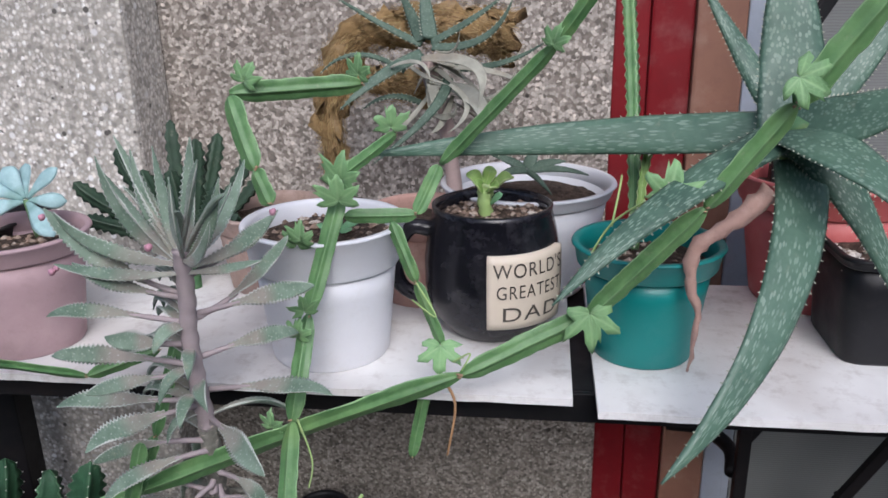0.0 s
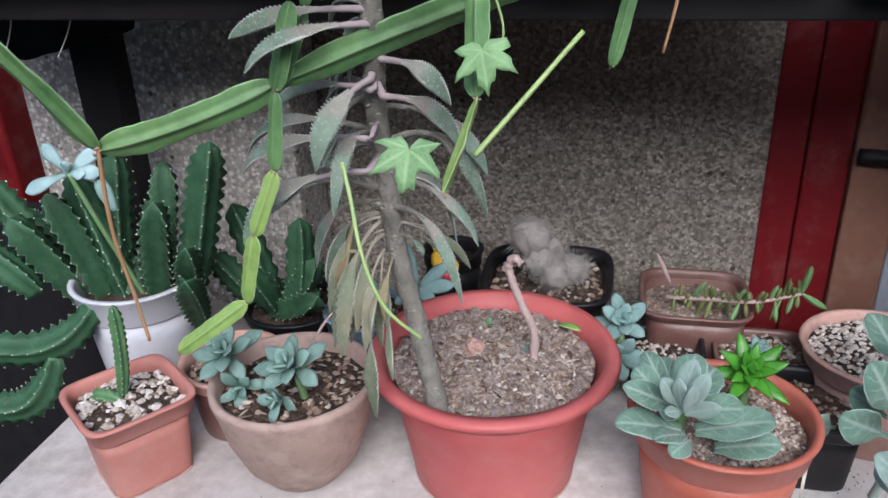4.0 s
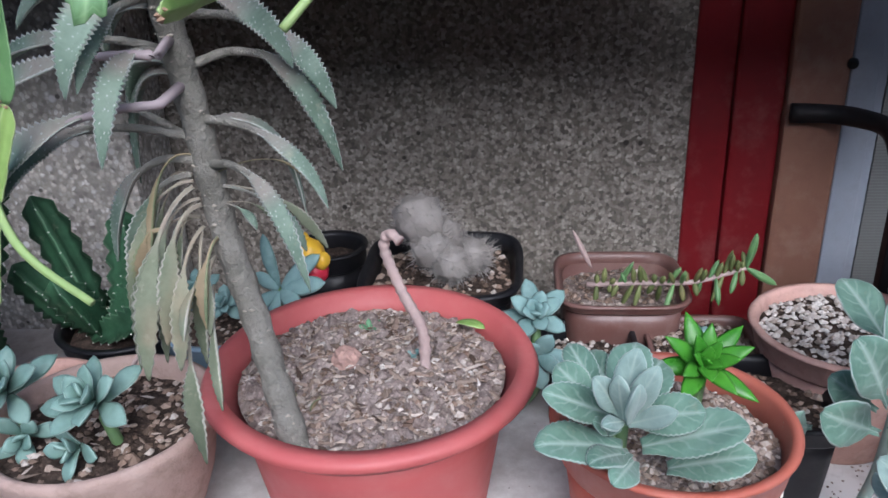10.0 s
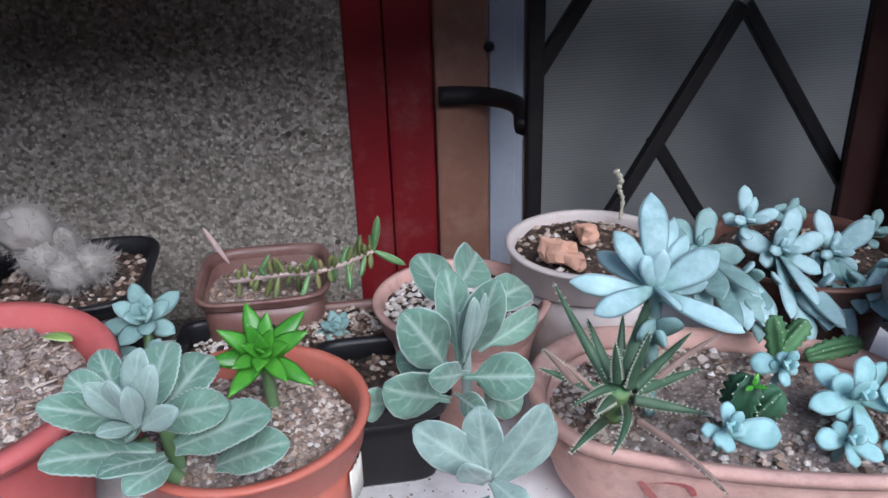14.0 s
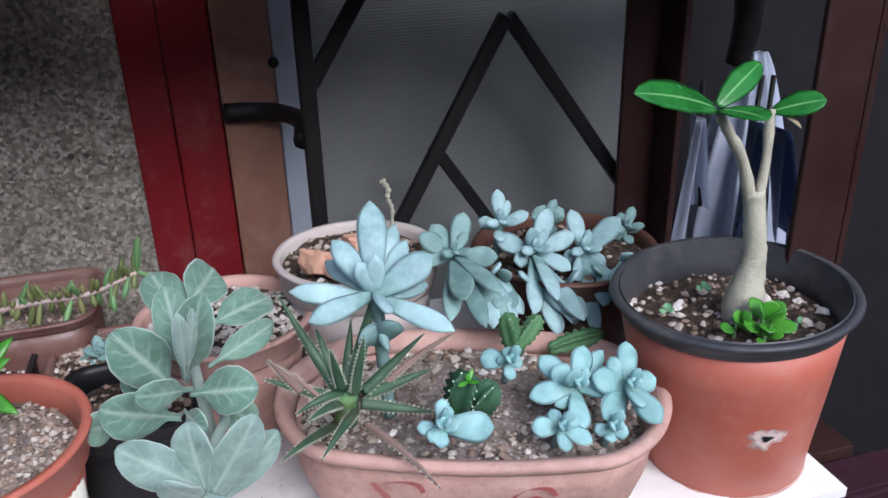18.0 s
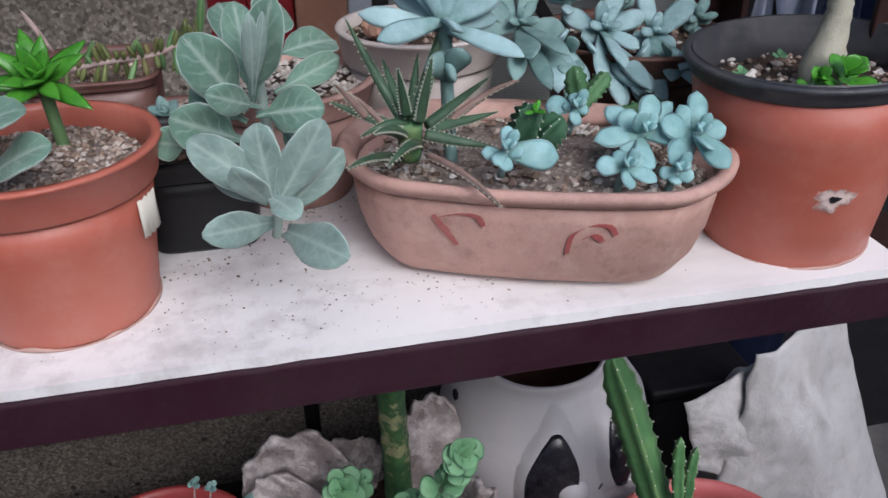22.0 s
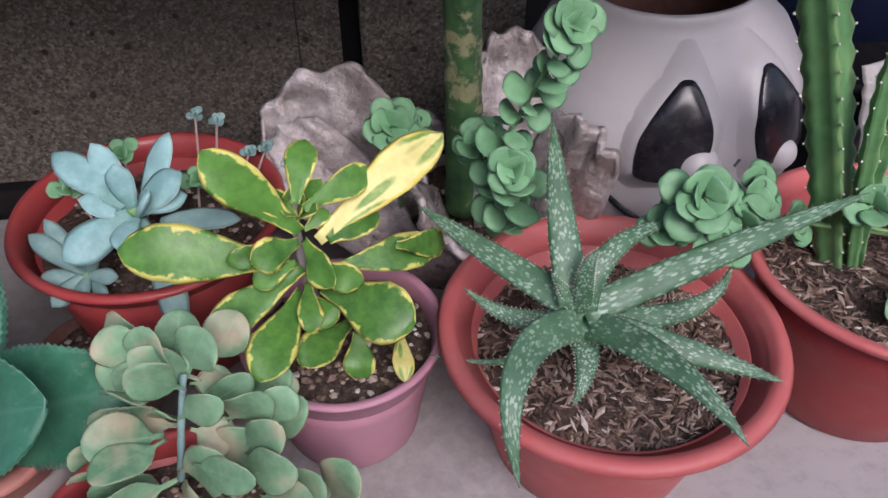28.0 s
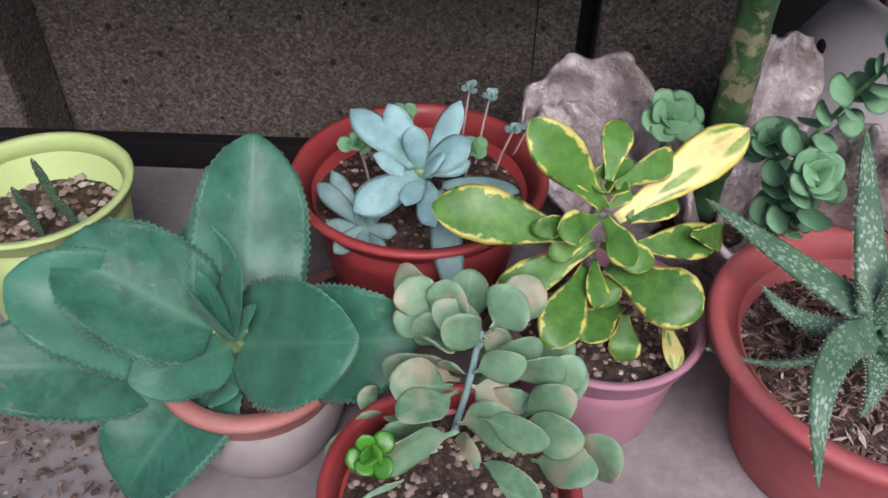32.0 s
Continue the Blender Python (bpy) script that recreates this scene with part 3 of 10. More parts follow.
def frames(pts):
    """Tangent, side and normal along a chain of points, carried without twist."""
    out = []
    side = None
    for k, p in enumerate(pts):
        t = (pts[min(k + 1, len(pts) - 1)] - pts[max(k - 1, 0)]).normalized()
        if side is None:
            side = t.cross(Vector((0, 0, 1)))
            if side.length < 0.05:
                side = t.cross(Vector((0, 1, 0)))
        side = (side - t * side.dot(t)).normalized()
        out.append((t, side, t.cross(side)))
    return out


def spline(pts, steps=8):
    """Points on a smooth curve through pts."""
    p = [Vector(q) for q in pts]
    if len(p) < 3:
        return [p[0].lerp(p[-1], k / steps) for k in range(steps + 1)]
    out = []
    for k in range(len(p) - 1):
        a, b, c, d = p[max(k - 1, 0)], p[k], p[k + 1], p[min(k + 2, len(p) - 1)]
        for j in range(steps):
            t = j / steps
            out.append(0.5 * ((2 * b) + (c - a) * t + (2 * a - 5 * b + 4 * c - d) * t * t + (3 * b - a - 3 * c + d) * t ** 3))
    out.append(p[-1])
    return out


def tube(bm, pts, r0, r1, n=8, knots=0.0, knot_len=0.012, star=0, star_depth=0.0, seed=0):
    """A tapered, slightly lumpy tube through pts; star: ridges round it."""
    fr = frames(pts)
    uv = bm.loops.layers.uv.verify()
    rows, run = [], 0.0
    for k, (p, (t, s, m)) in enumerate(zip(pts, fr)):
        f = k / (len(pts) - 1)
        if k:
            run += (p - pts[k - 1]).length
        r = r0 + (r1 - r0) * f
        r *= 1 + knots * math.cos(2 * math.pi * run / knot_len) + 0.06 * noise.noise(p * 60 + Vector((seed, 0, 0)))
        row = []
        for j in range(n):
            a = 2 * math.pi * j / n
            q = r * (1 - star_depth * (0.5 - 0.5 * math.cos(star * a))) if star else r
            row.append(bm.verts.new(p + s * (q * math.cos(a)) + m * (q * math.sin(a))))
        rows.append(row)
    for k, (a, b) in enumerate(zip(rows, rows[1:])):
        for j in range(n):
            q = (j + 1) % n
            f = bm.faces.new((a[j], a[q], b[q], b[k * 0 + j]))
            for lp in f.loops:
                lp[uv].uv = (0.5, k / len(rows))
    for row, tip in ((rows[0][::-1], pts[0]), (rows[-1], pts[-1])):
        bm.faces.new(row)
    return bm


OBOV = [(0, 0.24), (0.2, 0.42), (0.45, 0.78), (0.66, 1.0), (0.82, 0.88), (0.93, 0.56), (1, 0.07)]
LANCE = [(0, 0.55), (0.25, 0.95), (0.45, 1.0), (0.7, 0.72), (0.9, 0.3), (1, 0.03)]
STRAP = [(0, 0.95), (0.3, 0.9), (0.55, 0.72), (0.8, 0.42), (0.94, 0.17), (1, 0.03)]
OVALE = [(0, 0.3), (0.2, 0.72), (0.5, 1.0), (0.78, 0.82), (0.93, 0.46), (1, 0.06)]
ROUND = [(0, 0.14), (0.14, 0.18), (0.3, 0.68), (0.55, 1.0), (0.8, 0.88), (0.94, 0.52), (1, 0.12)]
DISC = [(0, 0.10), (0.16, 0.11), (0.22, 0.40), (0.34, 0.78), (0.5, 0.97), (0.62, 1.0), (0.76, 0.93), (0.88, 0.72), (0.95, 0.48), (1, 0.14)]
SPOON = [(0, 0.13), (0.16, 0.17), (0.30, 0.46), (0.46, 0.85), (0.64, 1.0), (0.8, 0.92), (0.93, 0.60), (1, 0.10)]
KALAN = [(0, 0.17), (0.34, 0.16), (0.45, 0.62), (0.6, 1.0), (0.78, 0.92), (0.92, 0.52), (1, 0.10)]
GHOST = [(0, 0.46), (0.25, 0.72), (0.5, 0.95), (0.68, 1.0), (0.84, 0.80), (0.95, 0.40), (1, 0.06)]
TOOTHED = [(0, 0.30), (0.12, 0.42), (0.26, 0.82), (0.42, 1.0), (0.6, 0.92), (0.8, 0.62), (0.93, 0.32), (1, 0.06)]
LONG_STALK = [(0, 0.20), (0.46, 0.18), (0.58, 0.62), (0.72, 1.0), (0.86, 0.82), (0.95, 0.45), (1, 0.10)]
SPATULA = [(0, 0.24), (0.2, 0.40), (0.4, 0.74), (0.62, 1.0), (0.8, 0.92), (0.93, 0.58), (1, 0.10)]
PLUMP = [(0, 0.42), (0.22, 0.74), (0.48, 0.98), (0.68, 1.0), (0.85, 0.78), (0.95, 0.45), (1, 0.10)]
HEARTED = [(0, 0.40), (0.08, 0.70), (0.22, 0.95), (0.40, 1.0), (0.60, 0.94), (0.78, 0.76), (0.90, 0.50), (0.97, 0.24), (1, 0.07)]
SHARP = [(0, 0.36), (0.25, 0.60), (0.5, 0.92), (0.66, 1.0), (0.82, 0.78), (0.93, 0.40), (1, 0.03)]
PADDLE = [(0, 0.34), (0.16, 0.50), (0.32, 0.80), (0.5, 0.98), (0.66, 1.0), (0.82, 0.86), (0.93, 0.58), (1, 0.14)]
ROUNDED = [(0, 0.14), (0.18, 0.17), (0.28, 0.55), (0.42, 0.88), (0.6, 1.0), (0.78, 0.93), (0.92, 0.62), (1, 0.16)]


def blade(bm, p0, p1, p2, width, thick, prof, up=(0, 0, 1), cup=0.0, teeth=0, tooth=0.0, rows=11, ring=8, wave=0.0, twist=0.0, rim=None):
    """A leaf from p0 to p2 that bows towards p1: lens-shaped across, with UV x across and y to the tip."""
    p0, p1, p2, up = Vector(p0), Vector(p1), Vector(p2), Vector(up)
    uv = bm.loops.layers.uv.verify()
    if teeth:
        rows = max(rows, teeth * 2)
    xs, ys = [q[0] for q in prof], [q[1] for q in prof]
    grid = []
    for k in range(rows + 1):
        s = k / rows
        c = p0 * (1 - s) ** 2 + p1 * (2 * s * (1 - s)) + p2 * s * s
        t = ((p1 - p0) * (1 - s) + (p2 - p1) * s).normalized()
        side = t.cross(up)
        if side.length < 1e-3:
            side = t.cross(Vector((0.3, 1, 0)))
        side.normalize()
        nrm = side.cross(t)
        if twist:
            a = twist * s
            side, nrm = side * math.cos(a) + nrm * math.sin(a), nrm * math.cos(a) - side * math.sin(a)
        w = 0.5 * width * float(np.interp(s, xs, ys))
        if teeth and 0.04 < s < 0.98:
            w *= 1 + (tooth if k % 2 else -tooth)
        h = 0.5 * thick * (0.35 + 0.65 * float(np.interp(s, xs, ys))) * (1.0 if s < 0.95 else 0.6)
        row = []
        if rim is not None and 0.03 < s < 0.98:
            for e in (1, -1):
                rim.append((c + side * (w * e) + nrm * (cup * w), side * e, t))
        for j in range(ring):
            a = 2 * math.pi * j / ring
            x = math.cos(a)
            z = h * math.sin(a) + cup * w * abs(x) + wave * width * math.sin(9 * s + 2 * x) * x
            row.append((bm.verts.new(c + side * (w * x) + nrm * z), 0.5 + 0.5 * x, s))
        grid.append(row)
    for a, b in zip(grid, grid[1:]):
        for j in range(ring):
            q = (j + 1) % ring
            quad = (a[j], a[q], b[q], b[j])
            f = bm.faces.new([v[0] for v in quad])
            for lp, v in zip(f.loops, quad):
                lp[uv].uv = (v[1], v[2])
    for row in (grid[0][::-1], grid[-1]):
        f = bm.faces.new([v[0] for v in row])
        for lp, v in zip(f.loops, row):
            lp[uv].uv = (v[1], v[2])
    return bm


def leaf(parent, p0, p2, width, mat_, prof=OVALE, arch=0.15, thick=0.003, up=(0, 0, 1), label="", name="leaf", spine=0.0, **kw):
    """A leaf part from p0 to p2 (local to its plant), arched by a share of its length towards up."""
    p0, p2 = Vector(p0), Vector(p2)
    mid = (p0 + p2) / 2 + Vector(up).normalized() * ((p2 - p0).length * arch)
    bm = bmesh.new()
    rim = [] if spine else None
    blade(bm, p0, mid, p2, width, thick, prof, up, rim=rim, **kw)
    ob = part(name, bm, mat_, parent, label)
    if spine:
        thorns(ob, rim, spine)
    return ob


def thorns(ob, rim, size):
    """Small pale horny teeth along both margins of a leaf."""
    bm = bmesh.new()
    for q, (c, out, t) in enumerate(rim):
        if (q // 2) % 2:
            continue
        a, b, e = c - t * size * 0.5 - out * size * 0.3, c + t * size * 0.5 - out * size * 0.3, c + out * size + t * size * 0.5
        n = out.cross(t) * size * 0.3
        v = [bm.verts.new(w) for w in (a, b, e, c + n, c - n)]
        for f in ((0, 2, 3), (1, 3, 2), (0, 4, 2), (1, 2, 4)):
            bm.faces.new([v[k] for k in f])
    tagged(part("marginal_teeth", bm, M_THORN, ob, smooth=False), kind="stuff")


def pebble(bm, c, r, seed, flat=1.0):
    rnd = random.Random(seed)
    ring = []
    top = bm.verts.new((c[0] + rnd.uniform(-.3, .3) * r, c[1] + rnd.uniform(-.3, .3) * r, c[2] + r * flat))
    low = bm.verts.new((c[0], c[1], c[2] - r * flat))
    a0 = rnd.uniform(0, 6)
    for k in range(5):
        a = a0 + 2 * math.pi * k / 5
        q = r * rnd.uniform(0.7, 1.25)
        ring.append(bm.verts.new((c[0] + q * math.cos(a), c[1] + q * math.sin(a), c[2] + r * flat * rnd.uniform(-.3, .5))))
    for k in range(5):
        bm.faces.new((ring[k], ring[(k + 1) % 5], top))
        bm.faces.new((ring[(k + 1) % 5], ring[k], low))


def sliver(bm, c, length, width, seed):
    rnd = random.Random(seed)
    a, e = rnd.uniform(0, 6.28), rnd.uniform(-0.25, 0.35)
    d = Vector((math.cos(a) * math.cos(e), math.sin(a) * math.cos(e), math.sin(e))) * length / 2
    s = Vector((-math.sin(a), math.cos(a), rnd.uniform(-.4, .4))) * width / 2
    u = Vector((0, 0, width * 0.3))
    c = Vector(c)
    v = [bm.verts.new(c + q) for q in (-d, s, d, -s, u, -u)]
    for k in range(4):
        bm.faces.new((v[k], v[(k + 1) % 4], v[4]))
        bm.faces.new((v[(k + 1) % 4], v[k], v[5]))


def soil_in(pot, r, z, material, seed, ring=circle, hump=0.0, tilt=(0, 0), grit=None):
    """Uneven soil filling a pot to height z, and grit lying on it: (count, smallest, largest, material, form)."""
    def height(x, y):
        q = Vector((x * 60 + seed * 7, y * 60, seed))
        return z + hump * (1 - (x * x + y * y) / (r * r)) + 0.0028 * noise.noise(q) + 0.0014 * noise.noise(q * 2.7) + tilt[0] * x + tilt[1] * y
    bm = bmesh.new()
    rows = []
    n, m = 44, 11
    mid = bm.verts.new((0, 0, height(0, 0)))
    for i in range(1, m + 1):
        row = []
        for k in range(n):
            x, y = ring(r * i / m, 2 * math.pi * k / n)
            row.append(bm.verts.new((x, y, height(x, y))))
        rows.append(row)
    for k in range(n):
        bm.faces.new((mid, rows[0][k], rows[0][(k + 1) % n]))
    for a, b in zip(rows, rows[1:]):
        for k in range(n):
            bm.faces.new((a[k], b[k], b[(k + 1) % n], a[(k + 1) % n]))
    part("soil", bm, material, pot)
    for g, (count, lo, hi, mt, form) in enumerate(grit or ()):
        rnd = random.Random(seed * 31 + g)
        bm = bmesh.new()
        for k in range(count):
            q, a = r * 0.97 * math.sqrt(rnd.random()), rnd.uniform(0, 2 * math.pi)
            x, y = ring(q, a)
            s = rnd.uniform(lo, hi) * (1 if rnd.random() < 0.8 else 1.35)
            if form == "sliver":
                sliver(bm, (x, y, height(x, y) + 0.001), s * rnd.uniform(2.5, 4.6), s * 0.9, rnd.random())
            else:
                pebble(bm, (x, y, height(x, y) + s * 0.25), s, rnd.random(), 0.75)
        tagged(part("gravel", bm, mt, pot, smooth=False), kind="stuff")


def flower_pot(name, loc, h, r_base, r_rim, material, label, lip=0.003, band=0.22, flare=0.0, wall=0.0025, soil=0.82, soil_mat_=None, seed=1,
               ring=circle, wob=0.006, grit=None, category="flower pot", rim_mat=None, hump=0.004, feet=True, roll=0.003, tilt=(0, 0), group="", scale_h=0.0):
    """A tapered pot with a stepped rim band, a rolled lip, drain notches, soil and grit."""
    pot = thing(name, loc, label, category, group)
    zb = h * (1 - band)
    rb = r_base + (r_rim - lip - r_base) * (1 - band)
    prof = [(0, 0.004), (r_base * 0.8, 0.004), (r_base * 0.84, 0), (r_base * 0.97, 0), (r_base, 0.002)]
    for k in range(1, 5):
        f = k / 4
        prof.append((r_base + (rb - r_base) * f + flare * math.sin(math.pi * f), 0.002 + (zb - 0.002) * f))
    inner = [(rb - wall, zb), (r_base - wall, 0.006), (0, 0.006)]
    part("body", lathe(prof + inner, ring=ring, wob=wob, seed=seed), material, pot)
    rim = [(rb - wall * 0.6, zb - 0.001), (rb + lip * 0.7, zb), (rb + lip, zb + 0.0015), (r_rim, h - roll), (r_rim + roll * 0.7, h - roll * 0.5), (r_rim + roll * 0.4, h),
           (r_rim - wall, h), (r_rim - wall - 0.001, h - roll), (rb - wall, zb - 0.0005), (rb - wall * 0.6, zb - 0.001)]
    part("rim", lathe(rim, ring=ring, wob=wob, seed=seed), rim_mat or material, pot)
    if scale_h:
        bm = bmesh.new()
        rows_ = [[], []]
        for k in range(120):
            a = 2 * math.pi * k / 120
            hh = 0.0004 + scale_h * max(0.0, 0.12 + noise.noise(Vector((2.2 * math.cos(a), 2.2 * math.sin(a), seed)))) + 0.0010 * noise.noise(Vector((14 * math.cos(a), 14 * math.sin(a), seed)))
            for row, z in zip(rows_, (0.0003, max(0.0005, hh))):
                qx, qy = ring(r_base + (rb - r_base) * z / zb + 0.0007, a)
                row.append(bm.verts.new((qx, qy, z)))
        for k in range(120):
            j = (k + 1) % 120
            bm.faces.new((rows_[0][k], rows_[0][j], rows_[1][j], rows_[1][k]))
        bmesh.ops.recalc_face_normals(bm, faces=bm.faces)
        bmesh.ops.solidify(bm, geom=bm.faces[:], thickness=0.0012)
        part("lime_crust", bm, M_SCALE, pot, "pale lime crust round the foot")
    zs = h * soil
    rs = (rb if zs > zb else r_base + (rb - r_base) * zs / zb) - wall * 0.4
    if zs > zb:
        rs = rb + (r_rim - rb) * (zs - zb) / (h - zb) - wall * 0.8
    soil_in(pot, rs, zs, soil_mat_ or M_SOIL, seed, ring, hump, tilt, grit)
    return pot


def rosette(plant, c, axis, n, length, width, thick, mat_, prof=OBOV, open_=75, close=15, seed=0, cup=0.15, arch=-0.12, inner=0.35, lift=0.0, name="leaf", rows=8):
    """Leaves in a golden spiral round an axis: the outer long and spread, the inner short and upright."""
    rnd = random.Random(seed)
    axis = Vector(axis).normalized()
    u = axis.orthogonal().normalized()
    w = axis.cross(u)
    c = Vector(c)
    for k in range(n):
        f = k / max(1, n - 1)
        a = k * 2.39996 + rnd.uniform(-.15, .15)
        tilt = radians(open_ + (close - open_) * f + rnd.uniform(-7, 7))
        ln = length * (1 + (inner - 1) * f ** 1.3) * rnd.uniform(0.88, 1.1)
        out = (u * math.cos(a) + w * math.sin(a))
        d = out * math.sin(tilt) + axis * math.cos(tilt)
        b = c + axis * (lift * f) + out * (0.04 * length)
        nrm = axis * math.sin(tilt) - out * math.cos(tilt)
        leaf(plant, b, b + d * ln, width * (0.55 + 0.45 * ln / length) * rnd.uniform(.9, 1.08), mat_, prof, arch, thick * (0.6 + 0.4 * ln / length), nrm, cup=cup, rows=rows, name=name)


def stem(plant, pts, r0, r1, mat_, name="stem", n=8, knots=0.0, knot_len=0.012, steps=6, **kw):
    bm = bmesh.new()
    tube(bm, spline(pts, steps), r0, r1, n, knots, knot_len, **kw)
    return part(name, bm, mat_, plant)


def winged(plant, p0, p1, width, mat_, roll=0.4, bow=(0, 0, 0), name="segment", wavy=0.10):
    """One joint of a winged climbing stem: two thin wavy wings on a ridged core, pinched at both nodes."""
    p0, p1 = Vector(p0), Vector(p1)
    n = 26
    pts = []
    for k in range(n + 1):
        f = k / n
        pts.append(p0.lerp(p1, f) + Vector(bow) * (4 * f * (1 - f)))
    bm = bmesh.new()
    uv = bm.loops.layers.uv.verify()
    section = ((1.0, 0.0, 1.0), (0.93, 0.07, 0.92), (0.50, 0.10, 0.70), (0.20, 0.17, 0.60), (0.09, 0.40, 0.54), (-0.09, 0.40, 0.46), (-0.20, 0.17, 0.40), (-0.50, 0.10, 0.30), (-0.93, 0.07, 0.08),
               (-1.0, 0.0, 0.0), (-0.93, -0.07, 0.08), (-0.45, -0.12, 0.30), (-0.08, -0.36, 0.46), (0.08, -0.36, 0.54), (0.45, -0.12, 0.70), (0.93, -0.07, 0.92))
    rows = []
    seed = Vector((p0.x * 91, p0.z * 57, 0))
    for k, (p, (t, s, m)) in enumerate(zip(pts, frames(pts))):
        f = k / n
        e = min(1.0, 0.30 + 2.4 * min(f, 1 - f) ** 0.62)
        s = t.cross(Vector((0, 1, 0))).normalized()
        m = t.cross(s)
        a = roll * 0.5 + 0.35 * noise.noise(p * 14 + seed)
        s, m = s * math.cos(a) + m * math.sin(a), m * math.cos(a) - s * math.sin(a)
        row = []
        for x, z, u in section:
            g = 1.0 + (wavy * (1.1 * noise.noise(p * 150 + seed + Vector((3 * x, 0, 0))) + 0.7 * noise.noise(p * 420 + seed + Vector((5 * x, 0, 0)))) if abs(x) > 0.8 else 0.0)
            q = 0.5 * width * e
            curl = 0.16 * noise.noise(p * 60 + seed + Vector((2 * x, 4, 0))) * abs(x) ** 2
            row.append((bm.verts.new(p + s * (q * x * g) + m * (q * (z + curl))), u, f))
        rows.append(row)
    c = len(section)
    for a, b in zip(rows, rows[1:]):
        for j in range(c):
            q = (j + 1) % c
            quad = (a[j], a[q], b[q], b[j])
            fc = bm.faces.new([v[0] for v in quad])
            for lp, v in zip(fc.loops, quad):
                lp[uv].uv = (v[1], v[2])
    bm.faces.new([v[0] for v in rows[0][::-1]])
    bm.faces.new([v[0] for v in rows[-1]])
    ob = part(name, bm, mat_, plant)
    bm = bmesh.new()
    rnd = random.Random(int(abs(p1.x) * 1e5))
    for k in range(3):
        pebble(bm, p1 + Vector((rnd.uniform(-.15, .15), -0.10, rnd.uniform(-.15, .15))) * width, width * rnd.uniform(.06, .11), k + p1.x, 0.7)
    part("node", bm, M_NODE, ob, "dry brown node", False)
    return ob


def ribbed(plant, p0, p1, p2, r, mat_, ribs=4, teeth=9, name="stem", tip=0.35, amp=1.35, dot=0.066):
    """A fleshy ribbed stem with toothed edges, rounded at the tip."""
    p0, p1, p2 = Vector(p0), Vector(p1), Vector(p2)
    n = teeth * 2
    pts = [p0 * (1 - f) ** 2 + p1 * (2 * f * (1 - f)) + p2 * f * f for f in [k / n for k in range(n + 1)]]
    bm = bmesh.new()
    uv = bm.loops.layers.uv.verify()
    fr = frames(pts)
    m_ = ribs * 4
    rows = []
    for k, (p, (t, s, m)) in enumerate(zip(pts, fr)):
        f = k / n
        e = (0.72 + 0.4 * min(1, f * 3)) * (1.0 if f < 1 - tip else max(0.12, math.sqrt(max(0, 1 - ((f - 1 + tip) / tip) ** 2))))
        row = []
        for j in range(m_):
            a = 0.5 + 2 * math.pi * j / m_
            peak = j % 4 == 0
            q = r * e * ((1.0 + amp * (0.13 if k % 2 else -0.10)) if peak else (0.50 if j % 4 == 2 else 0.66))
            row.append((bm.verts.new(p + s * (q * math.cos(a)) + m * (q * math.sin(a))), 1.0 if peak else (0.5 if j % 4 == 2 else 0.7), f))
        rows.append(row)
    for a, b in zip(rows, rows[1:]):
        for j in range(m_):
            q = (j + 1) % m_
            quad = (a[j], a[q], b[q], b[j])
            fc = bm.faces.new([v[0] for v in quad])
            for lp, v in zip(fc.loops, quad):
                lp[uv].uv = (v[1], v[2])
    bm.faces.new([v[0] for v in rows[0][::-1]])
    bm.faces.new([v[0] for v in rows[-1]])
    ob = part(name, bm, mat_, plant)
    dots = bmesh.new()
    for k in range(1, n, 2):
        for j in range(0, m_, 4):
            a = 0.5 + 2 * math.pi * j / m_
            out = (fr[k][1] * math.cos(a) + fr[k][2] * math.sin(a))
            pebble(dots, pts[k] + out * (r * 1.12 * (0.72 + 0.4 * min(1, 3 * k / n)) * (1.0 if k / n < 1 - tip else max(0.12, math.sqrt(max(0, 1 - ((k / n - 1 + tip) / tip) ** 2))))), r * dot, k * 7 + j)
    tagged(part("areole", dots, M_SPINE, ob), kind="stuff")
    return ob


# ---- setting ----
bm = bmesh.new()
box(bm, -40, 40, -40, 40, -0.30, 0.0)
solid("ground", bm, M_CONCRETE, "bare grey concrete ground", "ground", "structure")

bm = bmesh.new()
box(bm, -1.9, 0.063, 0.775, 0.97, 0.9391, 2.6)
solid("wall_back", bm, M_WALL, "grey pebbledash wall of washed aggregate", "wall", "structure")
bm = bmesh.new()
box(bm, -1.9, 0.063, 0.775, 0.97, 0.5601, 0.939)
solid("wall_middle", bm, M_WALL_SHADED, "brownish pebbledash wall under the top shelf, its shade toned in", "wall", "structure")
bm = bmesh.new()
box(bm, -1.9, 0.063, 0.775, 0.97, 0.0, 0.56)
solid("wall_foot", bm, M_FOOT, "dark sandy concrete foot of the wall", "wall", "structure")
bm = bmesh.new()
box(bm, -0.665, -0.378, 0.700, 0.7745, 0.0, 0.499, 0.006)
solid("pillar_foot", bm, M_FOOT, "dark concrete foot of the pillar", "pillar", "structure")
bm = bmesh.new()
box(bm, -0.665, -0.378, 0.700, 0.7745, 0.4995, 2.6, 0.006)
solid("pillar", bm, M_PILLAR, "coarse pale pebbledash pillar with pits", "pillar", "structure")
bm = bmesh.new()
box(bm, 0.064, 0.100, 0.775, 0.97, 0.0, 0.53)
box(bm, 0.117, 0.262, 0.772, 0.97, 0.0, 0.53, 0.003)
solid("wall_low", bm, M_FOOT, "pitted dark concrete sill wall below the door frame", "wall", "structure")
bm = bmesh.new()
box(bm, 0.1001, 0.1169, 0.80, 0.97, 0.0, 0.53)
